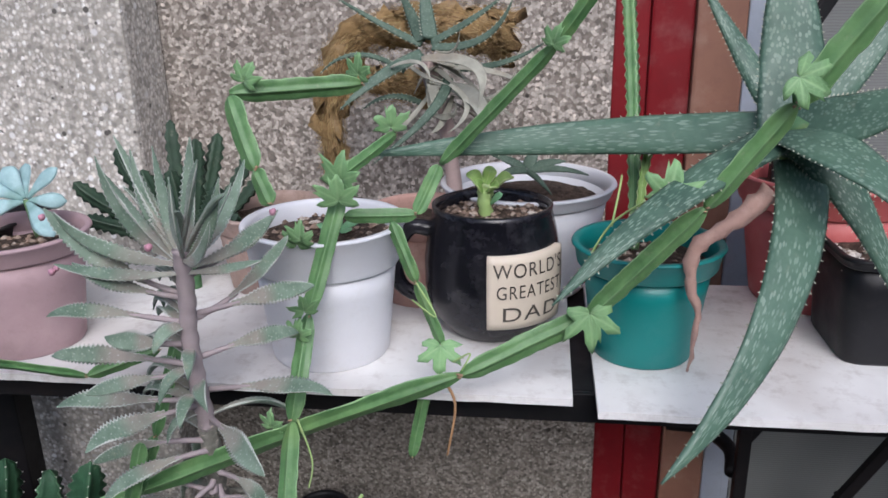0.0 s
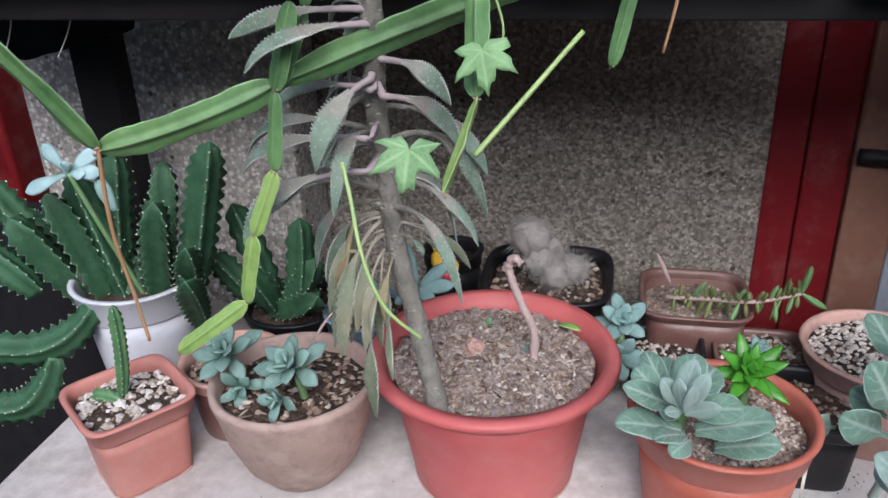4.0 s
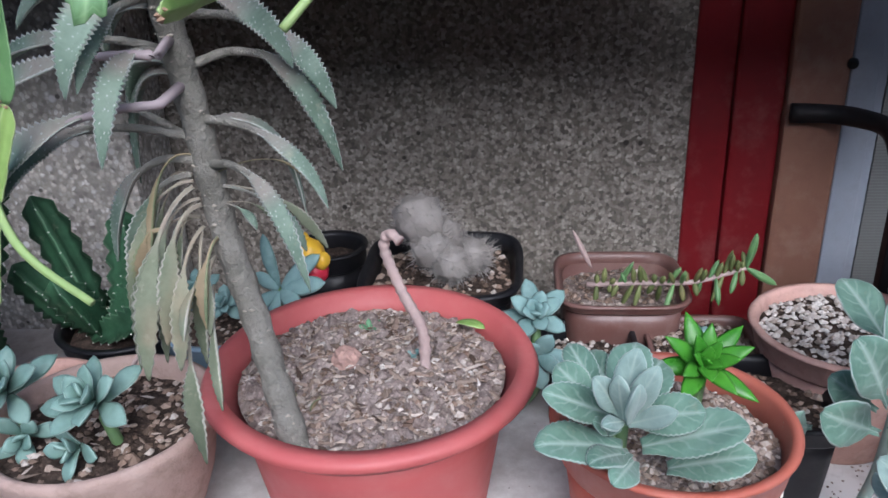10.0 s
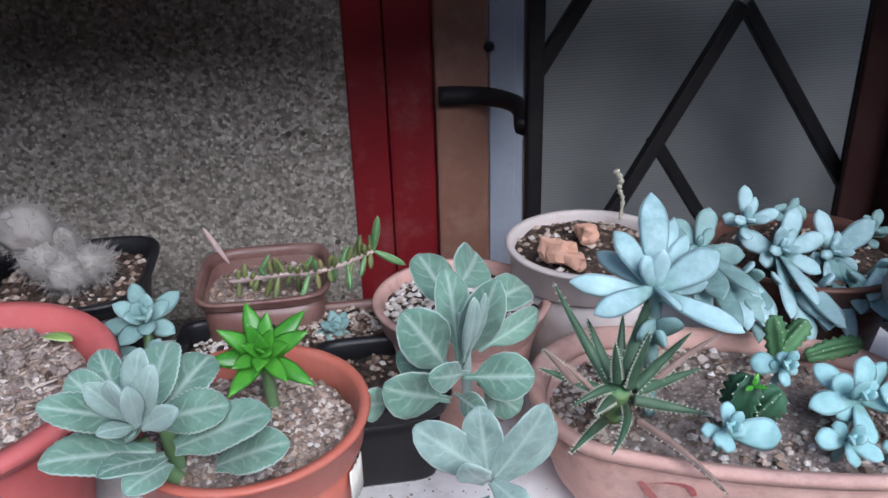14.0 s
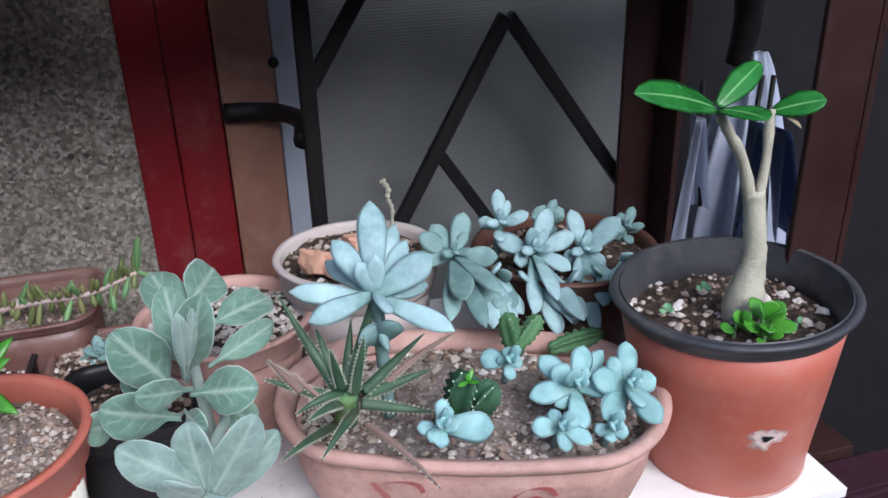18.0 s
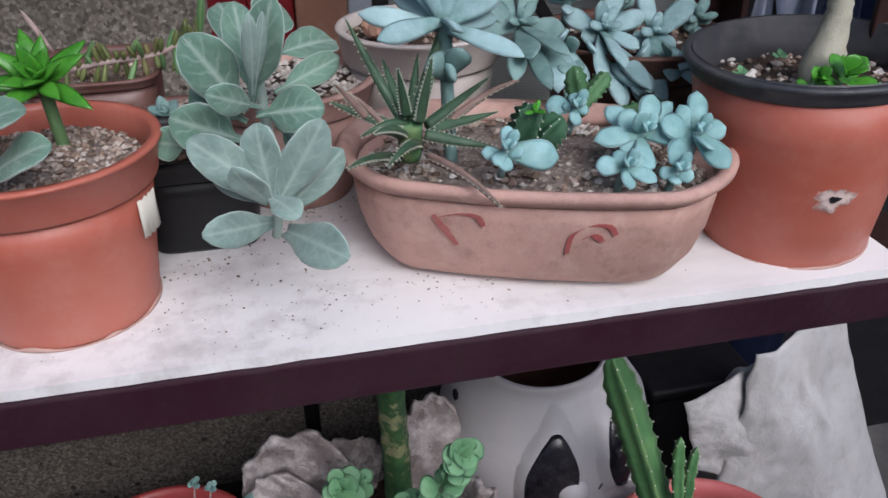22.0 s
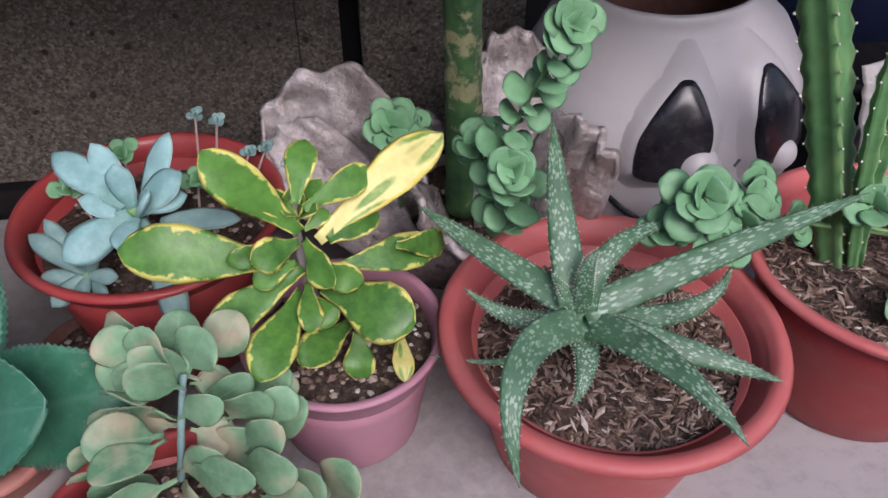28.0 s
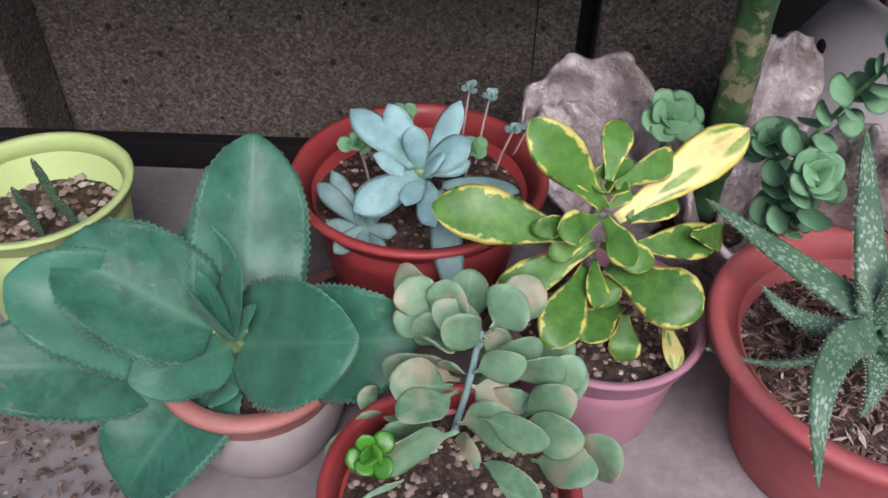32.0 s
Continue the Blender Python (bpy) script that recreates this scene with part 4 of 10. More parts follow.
solid("wall_joint", bm, M_DARK, "dark open joint in the concrete", "gap", "structure")

frame_thing = thing("door_frame", (0.063, 0.775, 0.531), "painted red and brown wooden door frame", "door frame", kind="structure")
bm = bmesh.new()
box(bm, 0.0, 0.032, -0.002, 0.12, 0, 2.07, 0.002)
part("red_board", bm, M_RED_POST, frame_thing, "glossy red painted board", False)
bm = bmesh.new()
box(bm, 0.0325, 0.071, -0.006, 0.12, 0, 2.07, 0.003)
part("red_board", bm, M_RED_POST, frame_thing, "glossy red painted board", False)
bm = bmesh.new()
box(bm, 0.0715, 0.116, -0.012, 0.12, 0, 2.07, 0.003)
part("brown_board", bm, M_TAN, frame_thing, "worn brown painted board", False)
bm = bmesh.new()
box(bm, 0.1165, 0.139, -0.010, 0.06, 0, 2.07, 0.0015)
box(bm, 0.1395, 0.147, -0.004, 0.06, 0, 2.07, 0.001)
part("metal_edge", bm, M_ALU, frame_thing, "dull grey aluminium edge", False)
bm = bmesh.new()
bmesh.ops.create_uvsphere(bm, u_segments=12, v_segments=8, radius=0.0045)
for v in bm.verts:
    v.co = Vector((0.116 + v.co.x, -0.013 + v.co.y * 0.6, 0.255 + v.co.z))
part("bolt", bm, M_IRON, frame_thing, "black screw head")


def screen_mat():
    n = Nodes("insect_screen", 0.42, spec=0.45)
    w = n.nt.nodes.new("ShaderNodeTexWave")
    w.bands_direction = "Z"
    w.inputs["Scale"].default_value = 120
    n.link(n.vec(), w.inputs[0])
    n.color(n.mix(n.noise(9, 4), n.mix(w.outputs[1], (0.122, 0.130, 0.127), (0.186, 0.197, 0.192)), (0.215, 0.22, 0.21)))
    n.bump(w.outputs[1], 0.3, 0.0006)
    return n.mat


screen_door = thing("door_1", (0.21, 0.77, 0.531), "screen door with a black iron diamond grille", "screen door", kind="structure")
bm = bmesh.new()
box(bm, 0.0005, 0.35, 0.0, 0.008, 0.001, 2.06)
part("screen", bm, screen_mat(), screen_door, "dusty grey insect screen", False)


def bar(a, b, w, d, mt, parent, name="bar", label=""):
    """A flat steel bar between two points of one upright plane."""
    a, b = Vector(a), Vector(b)
    t = (b - a)
    ln = t.length
    t.normalize()
    s = t.cross(Vector((0, 1, 0))).normalized()
    q = bmesh.new()
    box(q, -w / 2, w / 2, -d / 2, d / 2, 0, ln, min(w, d) * 0.18)
    m = Matrix((s, Vector((0, 1, 0)), t)).transposed().to_4x4()
    m.translation = a
    bmesh.ops.transform(q, matrix=m, verts=q.verts)
    return part(name, q, mt, parent, label, False)


grille = thing("iron_grille", (0.195, 0.68, 0.52), "black painted iron grille gate with diamond bars", "grille")
bar((0, 0, 0.0), (0, 0, 0.9), 0.012, 0.012, M_IRON, grille, "upright")
bar((0.262, 0, 0.0), (0.262, 0, 0.9), 0.012, 0.012, M_IRON, grille, "upright")
bar((-0.002, 0, 0.01), (0.53, 0, 0.01), 0.012, 0.012, M_IRON, grille, "rail")
for k in range(3):
    zt = 0.302 + 0.29 * k
    bar((0.152, -0.001, zt), (0.012, 0.0, zt - 0.245), 0.011, 0.009, M_IRON, grille)
    bar((0.154, 0.001, zt), (0.262, 0.001, zt - 0.150), 0.011, 0.009, M_IRON, grille)
    bar((0.0, 0.003, zt - 0.045), (0.062, 0.003, zt + 0.05), 0.011, 0.009, M_IRON, grille)
    bar((0.0935, 0.003, zt - 0.096), (0.160, 0.003, zt - 0.195), 0.010, 0.008, M_IRON, grille)
hook = thing("gate_bracket", (0.1366, 0.755, 0.7505), "black painted flat iron bracket holding the gate", "bracket")
H0 = Vector((0.1366, 0.755, 0.7505))
bm = bmesh.new()
pts = [Vector(q) - H0 for q in ((0.1361, 0.757, 0.7494), (0.1704, 0.748, 0.7496), (0.1911, 0.715, 0.7489), (0.1882, 0.684, 0.7399))]
tube(bm, spline(pts, 5), 0.008, 0.007, 8)
part("strap", bm, M_IRON, hook)

# recess beside and below the gate: near-black backing stands in for its shade
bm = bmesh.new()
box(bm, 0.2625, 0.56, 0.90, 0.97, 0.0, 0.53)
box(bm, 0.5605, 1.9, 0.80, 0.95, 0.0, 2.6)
solid("recess_backing", bm, M_DARK, "near-black backing that stands in for shade beyond the gate", "wall", "structure")


# ---- shelf rack ----
def shelf_board(name, x0, x1, y0, y1, z, mt, label, thick=0.006, rough_edge=0.0012):
    bm = bmesh.new()
    nx, ny = 60, 12
    top, low = [], []
    for i in range(nx + 1):
        for j in range(ny + 1):
            x, y = x0 + (x1 - x0) * i / nx, y0 + (y1 - y0) * j / ny
            if j == 0:
                y += rough_edge * noise.noise(Vector((x * 50, 3, 1)))
            zz = 0.0006 * noise.noise(Vector((x * 14, y * 14, 2)))
            top.append(bm.verts.new((x, y, z + zz)))
            low.append(bm.verts.new((x, y, z - thick)))
    k = lambda i, j: i * (ny + 1) + j
    for i in range(nx):
        for j in range(ny):
            bm.faces.new((top[k(i, j)], top[k(i + 1, j)], top[k(i + 1, j + 1)], top[k(i, j + 1)]))
            bm.faces.new((low[k(i, j)], low[k(i, j + 1)], low[k(i + 1, j + 1)], low[k(i + 1, j)]))
    for i in range(nx):
        for j in (0, ny):
            bm.faces.new((low[k(i, j)], low[k(i + 1, j)], top[k(i + 1, j)], top[k(i, j)]))
    for j in range(ny):
        for i in (0, nx):
            bm.faces.new((low[k(i, j)], low[k(i, j + 1)], top[k(i, j + 1)], top[k(i, j)]))
    bmesh.ops.recalc_face_normals(bm, faces=bm.faces)
    return solid(name, bm, mt, label, "shelf board")


Z_TOP, Z_MID, Z_LOW = 0.944, 0.598, 0.187
shelf_board("shelf_board", -0.66, 0.0225, 0.452, 0.685, Z_TOP, M_BOARD, "white laminated board on the dark steel rack", 0.005)
shelf_board("shelf_board", 0.0375, 0.62, 0.438, 0.66, Z_TOP, M_BOARD, "white laminated board with a broken edge on the dark steel rack", 0.005)
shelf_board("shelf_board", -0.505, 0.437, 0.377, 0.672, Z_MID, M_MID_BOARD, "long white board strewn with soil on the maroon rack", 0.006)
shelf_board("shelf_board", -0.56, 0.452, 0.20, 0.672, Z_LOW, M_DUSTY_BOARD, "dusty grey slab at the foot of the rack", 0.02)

# Unseen strips, added to stop skylight leaking down behind the top shelf.
shelf_board("shelf_board", -0.376, 0.0225, 0.6855, 0.771, Z_TOP - 0.0005, M_BOARD, "added narrow white rear board that stops light leaking down the wall", 0.005)
shelf_board("shelf_board", 0.0375, 0.061, 0.6605, 0.771, Z_TOP - 0.0005, M_BOARD, "added short white rear board that stops light leaking down the wall", 0.005)

rack = thing("shelf_rack", (0, 0.4, 0), "maroon and black painted steel angle rack", "rack")


def rail(name, x0, x1, y0, y1, z0, z1, mt, label=""):
    bm = bmesh.new()
    box(bm, x0, x1, y0 - 0.4, y1 - 0.4, z0, z1, 0.0012)
    part(name, bm, mt, rack, label, False)


rail("beam", -0.505, 0.500, 0.374, 0.379, 0.5665, 0.5915, M_MAROON, "maroon steel front beam")
rail("beam", -0.505, 0.500, 0.379, 0.405, 0.587, 0.5915, M_MAROON)
rail("beam", -0.505, 0.500, 0.667, 0.672, 0.5665, 0.5915, M_MAROON)
rail("beam", -0.66, 0.62, 0.470, 0.474, 0.9165, 0.9385, M_IRON, "black steel top beam")
rail("beam", -0.66, 0.62, 0.655, 0.659, 0.9165, 0.9385, M_IRON)
rail("beam", 0.021, 0.040, 0.474, 0.655, 0.925, 0.9385, M_IRON)
rail("beam", -0.60, 0.46, 0.676, 0.690, 0.175, 0.211, M_IRON, "black rear rail at the foot")
rail("post", 0.4385, 0.4725, 0.452, 0.456, 0.525, 0.916, M_POST)
rail("post", 0.4730, 0.4780, 0.452, 0.490, 0.525, 0.916, M_POST)
rail("post", 0.4385, 0.4690, 0.6595, 0.6645, 0.592, 0.916, M_POST)
rail("post", 0.4695, 0.4750, 0.630, 0.6645, 0.592, 0.916, M_POST)
rail("post", -0.535, -0.4965, 0.615, 0.640, 0.0, 0.916, M_IRON)
rail("side_rail", 0.4385, 0.4700, 0.408, 0.4515, 0.5665, 0.5965, M_POST)
rail("side_rail", 0.4530, 0.4640, 0.18, 0.45, 0.16, 0.186, M_IRON)

# Added black sheet; it stands in for the deep shade beside the rack.
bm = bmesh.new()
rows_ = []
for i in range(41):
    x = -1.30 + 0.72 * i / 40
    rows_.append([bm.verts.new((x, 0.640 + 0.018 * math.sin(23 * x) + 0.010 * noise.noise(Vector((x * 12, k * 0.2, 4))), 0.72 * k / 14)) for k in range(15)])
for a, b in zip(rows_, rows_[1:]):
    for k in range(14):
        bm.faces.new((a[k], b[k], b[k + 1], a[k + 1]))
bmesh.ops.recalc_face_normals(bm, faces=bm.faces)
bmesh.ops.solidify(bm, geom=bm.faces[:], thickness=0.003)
solid("dark_sheet", bm, M_DARK, "added black sheet standing in for deep shade beside the rack", "sheet", smooth=True)

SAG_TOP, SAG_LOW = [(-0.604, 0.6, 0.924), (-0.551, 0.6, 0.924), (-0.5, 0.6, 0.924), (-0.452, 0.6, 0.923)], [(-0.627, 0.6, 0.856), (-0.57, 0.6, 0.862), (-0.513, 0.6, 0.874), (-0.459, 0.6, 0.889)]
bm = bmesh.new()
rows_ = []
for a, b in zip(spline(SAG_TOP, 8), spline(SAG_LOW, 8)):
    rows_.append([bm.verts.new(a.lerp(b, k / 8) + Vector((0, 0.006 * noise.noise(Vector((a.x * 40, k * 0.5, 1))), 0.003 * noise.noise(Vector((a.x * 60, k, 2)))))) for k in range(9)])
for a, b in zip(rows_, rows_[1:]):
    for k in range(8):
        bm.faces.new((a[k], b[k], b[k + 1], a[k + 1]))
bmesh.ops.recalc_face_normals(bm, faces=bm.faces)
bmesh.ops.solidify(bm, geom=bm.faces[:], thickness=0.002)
solid("dark_sheet", bm, M_DARK, "black sheet sagging under the top shelf", "sheet", smooth=True)
for pts in [[(-0.487, 0.5, 0.932), (-0.486, 0.5, 0.914), (-0.492, 0.5, 0.899), (-0.499, 0.5, 0.888)], [(-0.438, 0.5, 0.932), (-0.438, 0.5, 0.918), (-0.445, 0.5, 0.903), (-0.457, 0.5, 0.886)]]:
    bm = bmesh.new()
    tube(bm, spline(pts, 6), 0.0004, 0.0004, 5)
    solid("loose_string", bm, M_SPINE, "thin pale string hanging from the top shelf", "string", smooth=True)

# unseen wall added behind the camera to block low skylight
bm = bmesh.new()
box(bm, -9, 9, -4.6, -4.3, 0.0, 2.8)
solid("skylight_block_back", bm, M_BLOCKER, "added unseen grey wall that blocks low skylight", "wall", "structure")
# lower unseen wall, added to keep skylight off the low slab
bm = bmesh.new()
box(bm, -6, 6, -0.99, -0.87, 0.0, 1.17)
solid("skylight_block_low", bm, M_BLOCKER, "added unseen low grey wall that keeps skylight off the low slab", "wall", "structure")


# ---- pots on the top shelf ----
flower_pot("flower_pot", (-0.381, 0.506, Z_TOP), 0.087, 0.038, 0.0520, M_MAUVE, "faded mauve plastic flower pot", seed=1, band=0.16, grit=[(90, .0015, .003, M_GRIT, "")])
flower_pot("flower_pot", (-0.150, 0.513, Z_TOP), 0.098, 0.042, 0.0555, M_WHITE_POT, "white plastic flower pot with a stepped rim", seed=2, band=0.30, soil=0.86, grit=[(90, .0015, .003, M_GRIT, "")])
flower_pot("flower_pot", (-0.012, 0.655, Z_TOP), 0.092, 0.050, 0.072, M_WHITE_POT, "white plastic flower pot behind the mug", seed=3, band=0.12)
flower_pot("flower_pot", (0.073, 0.530, Z_TOP), 0.082, 0.035, 0.0500, M_TEAL, "teal plastic flower pot", seed=4, band=0.20, lip=0.004, grit=[(60, .0015, .003, M_GRIT, "")])
flower_pot("flower_pot", (0.245, 0.555, Z_TOP), 0.078, 0.040, 0.048, M_BLACK_POT, "black square plastic pot", seed=5, ring=squarish(7), band=0.1, grit=[(160, .0015, .003, M_PERLITE, "")])
flower_pot("flower_pot", (0.225, 0.645, Z_TOP), 0.105, 0.05, 0.070, M_RED_POT, "red plastic pot of the large spotted aloe", seed=6)
flower_pot("flower_pot", (-0.232, 0.640, Z_TOP), 0.07, 0.04, 0.052, M_CLAY, "dusty buff clay flower pot", seed=7)
flower_pot("flower_pot", (-0.096, 0.628, Z_TOP), 0.075, 0.04, 0.045, M_SALMON, "pale clay flower pot", seed=8)
flower_pot("flower_pot", (-0.455, 0.560, Z_TOP), 0.08, 0.04, 0.048, M_BLACK_POT, "black plastic flower pot", seed=9, ring=squarish(6))

# ---- pots on the middle shelf ----
flower_pot("flower_pot", (-0.461, 0.537, Z_MID), 0.103, 0.038, 0.0515, M_BUCKET, "pale grey bucket-like flower pot", seed=11, band=0.25)
square_pot = flower_pot("flower_pot", (-0.409, 0.427, Z_MID), 0.067, 0.029, 0.0380, M_TERRA, "square terracotta-coloured plastic pot", seed=12, scale_h=0.003, ring=squarish(6), band=0.22, soil=0.86, wall=0.002, grit=[(190, .0016, .0036, M_PERLITE, ""), (90, .001, .002, M_GRIT, "")])
square_pot.rotation_euler = (0, 0, radians(-38))
flower_pot("flower_pot", (-0.360, 0.492, Z_MID), 0.060, 0.030, 0.040, M_BROWN_DISH, "small brown plastic pot", seed=13, band=0.2, rim_mat=M_SALMON, grit=[(200, .0012, .0028, M_GRIT, "")])
bowl = thing("clay_bowl", (-0.289, 0.447, Z_MID), "weathered buff clay bowl", "clay bowl")
part("body", lathe([(0, 0.003), (0.026, 0.0), (0.030, 0.002), (0.042, 0.018), (0.051, 0.042), (0.0555, 0.066), (0.0585, 0.076), (0.0585, 0.081), (0.0555, 0.082), (0.0525, 0.079), (0.049, 0.060), (0.03, 0.01), (0, 0.008)], wob=0.02, seed=4), M_CLAY, bowl)
soil_in(bowl, 0.0515, 0.070, M_SOIL, 14, hump=0.002, grit=[(260, .0012, .0028, M_GRIT, ""), (50, .0016, .003, M_HUSK, "sliver")])

flower_pot("flower_pot", (-0.152, 0.475, Z_MID), 0.099, 0.057, 0.0815, M_RED_POT, "large red plastic pot with a broad rolled rim", seed=15, scale_h=0.003, band=0.13, lip=0.008, roll=0.008, wall=0.005, soil=0.90,
           soil_mat_=M_PALE_SOIL, hump=0.008, grit=[(70, .0026, .0046, M_HUSK_DARK, "sliver"), (110, .0022, .0046, M_HUSK, "sliver"), (120, .0024, .0052, M_CLOD, ""), (30, .0018, .003, M_PERLITE, "sliver"), (320, .0008, .0024, M_HUSK, "sliver"), (1500, .0006, .0020, M_GRIT, ""), (700, .0006, .0018, M_HUSK, ""), (170, .0016, .0042, M_CLOD, ""), (60, .0008, .0020, M_PERLITE, "")])
flower_pot("flower_pot", (-0.003, 0.444, Z_MID), 0.0885, 0.042, 0.0560, M_ORANGE_POT, "orange-brown plastic flower pot with a torn sticker", seed=16, band=0.22, lip=0.003, soil=0.84, soil_mat_=M_PALE_SOIL, hump=0.010, scale_h=0.006, grit=[(900, .0007, .0022, M_GRIT, ""), (350, .0006, .0018, M_HUSK, "")])
flower_pot("flower_pot", (0.118, 0.556, Z_MID), 0.076, 0.036, 0.0530, M_SALMON, "pink pot filled with white pebbles", seed=17, soil=0.90, grit=[(620, .0012, .0028, M_PERLITE, "")])
flower_pot("flower_pot", (0.205, 0.572, Z_MID), 0.098, 0.040, 0.0525, M_WHITEWASH, "whitewashed clay pot with broken brick on the soil", seed=18, soil=0.93, grit=[(220, .001, .0026, M_GRIT, "")], rim_mat=M_WHITEWASH)
flower_pot("flower_pot", (0.344, 0.556, Z_MID), 0.088, 0.045, 0.0615, M_BROWN_POT, "dark brown plastic pot of blue succulents", seed=19, soil=0.9, rim_mat=M_BROWN_POT, grit=[(200, .001, .0026, M_GRIT, "")])
aden_pot = flower_pot("flower_pot", (0.3925, 0.431, Z_MID), 0.109, 0.046, 0.0625, M_ORANGE_POT, "orange plastic pot with a black rim and a burnt drain hole", seed=20, scale_h=0.004, band=0.09, lip=0.0015, roll=0.004, soil=0.80, rim_mat=M_LINER, wall=0.002,
                      grit=[(260, .001, .0022, M_GRIT, ""), (70, .0018, .0040, M_PERLITE, "")])
flower_pot("flower_pot", (-0.127, 0.612, Z_MID), 0.090, 0.036, 0.0525, M_BLACK_POT, "black square nursery pot of the woolly cactus", seed=21, ring=squarish(4.5), band=0.12, soil=0.88, wob=0.02, grit=[(200, .0012, .003, M_GRIT, "")])
flower_pot("plastic_dish", (-0.006, 0.630, Z_MID), 0.070, 0.038, 0.043, M_BROWN_DISH, "brown translucent food tub reused as a pot", seed=22, ring=squarish(5), band=0.10, soil=0.80, wall=0.0012, soil_mat_=M_PALE_SOIL, grit=[(260, .001, .0026, M_GRIT, "")], category="plastic tub")
flower_pot("planter_tray", (0.043, 0.582, Z_MID), 0.048, 0.031, 0.034, M_BROWN_DISH, "dark plastic tray with gravelly soil", seed=23, ring=squarish(7), band=0.15, soil=0.9, wall=0.0015, grit=[(330, .001, .0024, M_GRIT, ""), (90, .001, .0022, M_PERLITE, "")], category="tray")
flower_pot("planter_tray", (-0.030, 0.576, Z_MID), 0.050, 0.026, 0.029, M_BLACK_POT, "low black plastic tray", seed=24, ring=squarish(8), band=0.4, soil=0.75, wall=0.0015, grit=[(160, .001, .0024, M_PERLITE, "")], category="tray")
flower_pot("flower_pot", (-0.276, 0.578, Z_MID), 0.062, 0.030, 0.036, M_BLUE_POT, "slate-blue round pot with pale succulents", seed=25, band=0.35, soil=0.9, grit=[(90, .001, .0024, M_GRIT, "")])
flower_pot("flower_pot", (-0.345, 0.585, Z_MID), 0.060, 0.035, 0.045, M_BLACK_POT, "black pot of the toothed carrion plant", seed=26)

part("liner", lathe([(0.0595, 0.1095), (0.0612, 0.1075), (0.0602, 0.103), (0.0590, 0.102), (0.0575, 0.096), (0.054, 0.080), (0.052, 0.080), (0.0555, 0.096), (0.0595, 0.1095)], seed=20), M_LINER, aden_pot, "black inner pot")
aden_pot.rotation_euler = (0, radians(-3.6), 0)
oval = thing("oval_planter", (0.240, 0.445, Z_MID), "salmon-pink oval clay planter with red painted marks", "planter")
oval.rotation_euler = (0, 0, radians(-20))
ov = stadium(0.040)
part("body", lathe([(0, 0.003), (0.030, 0.0), (0.036, 0.0015), (0.044, 0.006), (0.0505, 0.016), (0.0550, 0.030), (0.0572, 0.044), (0.0580, 0.054), (0.054, 0.054), (0.05, 0.04), (0.03, 0.006), (0, 0.006)], 72, ov, 0.010, 3), M_SALMON, oval)
part("rim", lathe([(0.0565, 0.0545), (0.0605, 0.056), (0.0650, 0.0605), (0.0655, 0.0635), (0.063, 0.0655), (0.058, 0.064), (0.0555, 0.058), (0.0545, 0.0545), (0.0565, 0.0545)], 72, ov, 0.010, 3), M_SALMON, oval)
soil_in(oval, 0.0545, 0.055, M_PALE_SOIL, 27, ov, 0.004, grit=[(800, .001, .0030, M_GRIT, ""), (260, .0012, .0034, M_PERLITE, "")])

# ---- pots on the low slab ----
flower_pot("flower_pot", (-0.023, 0.531, Z_LOW), 0.109, 0.053, 0.0785, M_DEEP_RED, "deep red plastic pot of blue succulents", seed=31, band=0.12, lip=0.005, roll=0.005, soil=0.80, rim_mat=M_DEEP_RED, grit=[(240, .001, .0026, M_GRIT, "")])
flower_pot("flower_pot", (0.088, 0.443, Z_LOW), 0.080, 0.041, 0.0560, M_PINK, "dusty pink plastic flower pot", seed=32, band=0.20, soil=0.86, grit=[(220, .001, .0026, M_GRIT, ""), (40, .001, .002, M_PERLITE, "")])
flower_pot("flower_pot", (0.232, 0.412, Z_LOW), 0.097, 0.060, 0.0885, M_RED_POT, "large red plastic pot of the mottled aloe", seed=33, band=0.12, lip=0.008, roll=0.008, wall=0.004, soil=0.76, grit=[(1700, .0012, .003, M_HUSK_DARK, "sliver"), (260, .0012, .003, M_HUSK, "sliver")])
flower_pot("flower_pot", (0.408, 0.435, Z_LOW), 0.107, 0.057, 0.0845, M_DEEP_RED, "red plastic pot of the upright cactus", seed=34, band=0.10, lip=0.006, roll=0.006, soil=0.80, rim_mat=M_RED_POT, grit=[(1200, .0012, .003, M_HUSK_DARK, "sliver"), (160, .0012, .0028, M_HUSK, "sliver")])
flower_pot("flower_pot", (0.004, 0.325, Z_LOW), 0.080, 0.044, 0.0590, M_DEEP_RED, "dark red plastic pot of round-leaved succulent", seed=35, band=0.15, soil=0.80, grit=[(160, .001, .0026, M_GRIT, "")])
flower_pot("stone_bowl", (-0.108, 0.412, Z_LOW), 0.068, 0.040, 0.050, M_STONE_POT, "grey stone bowl with a terracotta rim", seed=36, band=0.28, flare=0.006, rim_mat=M_TERRA, roll=0.006, wall=0.006, soil=0.85, grit=[(120, .001, .0026, M_GRIT, "")], category="bowl")
flower_pot("flower_pot", (-0.260, 0.505, Z_LOW), 0.106, 0.045, 0.0580, M_LIME, "lime green plastic pot", seed=37, band=0.1, wall=0.003, soil=0.70, grit=[(180, .0016, .004, M_GRIT, "")])


# ---- plants on the low slab ----
def plant_at(loc, label, category="plant", name="potted_plant", group=""):
    return thing(name, loc, label, category, group)


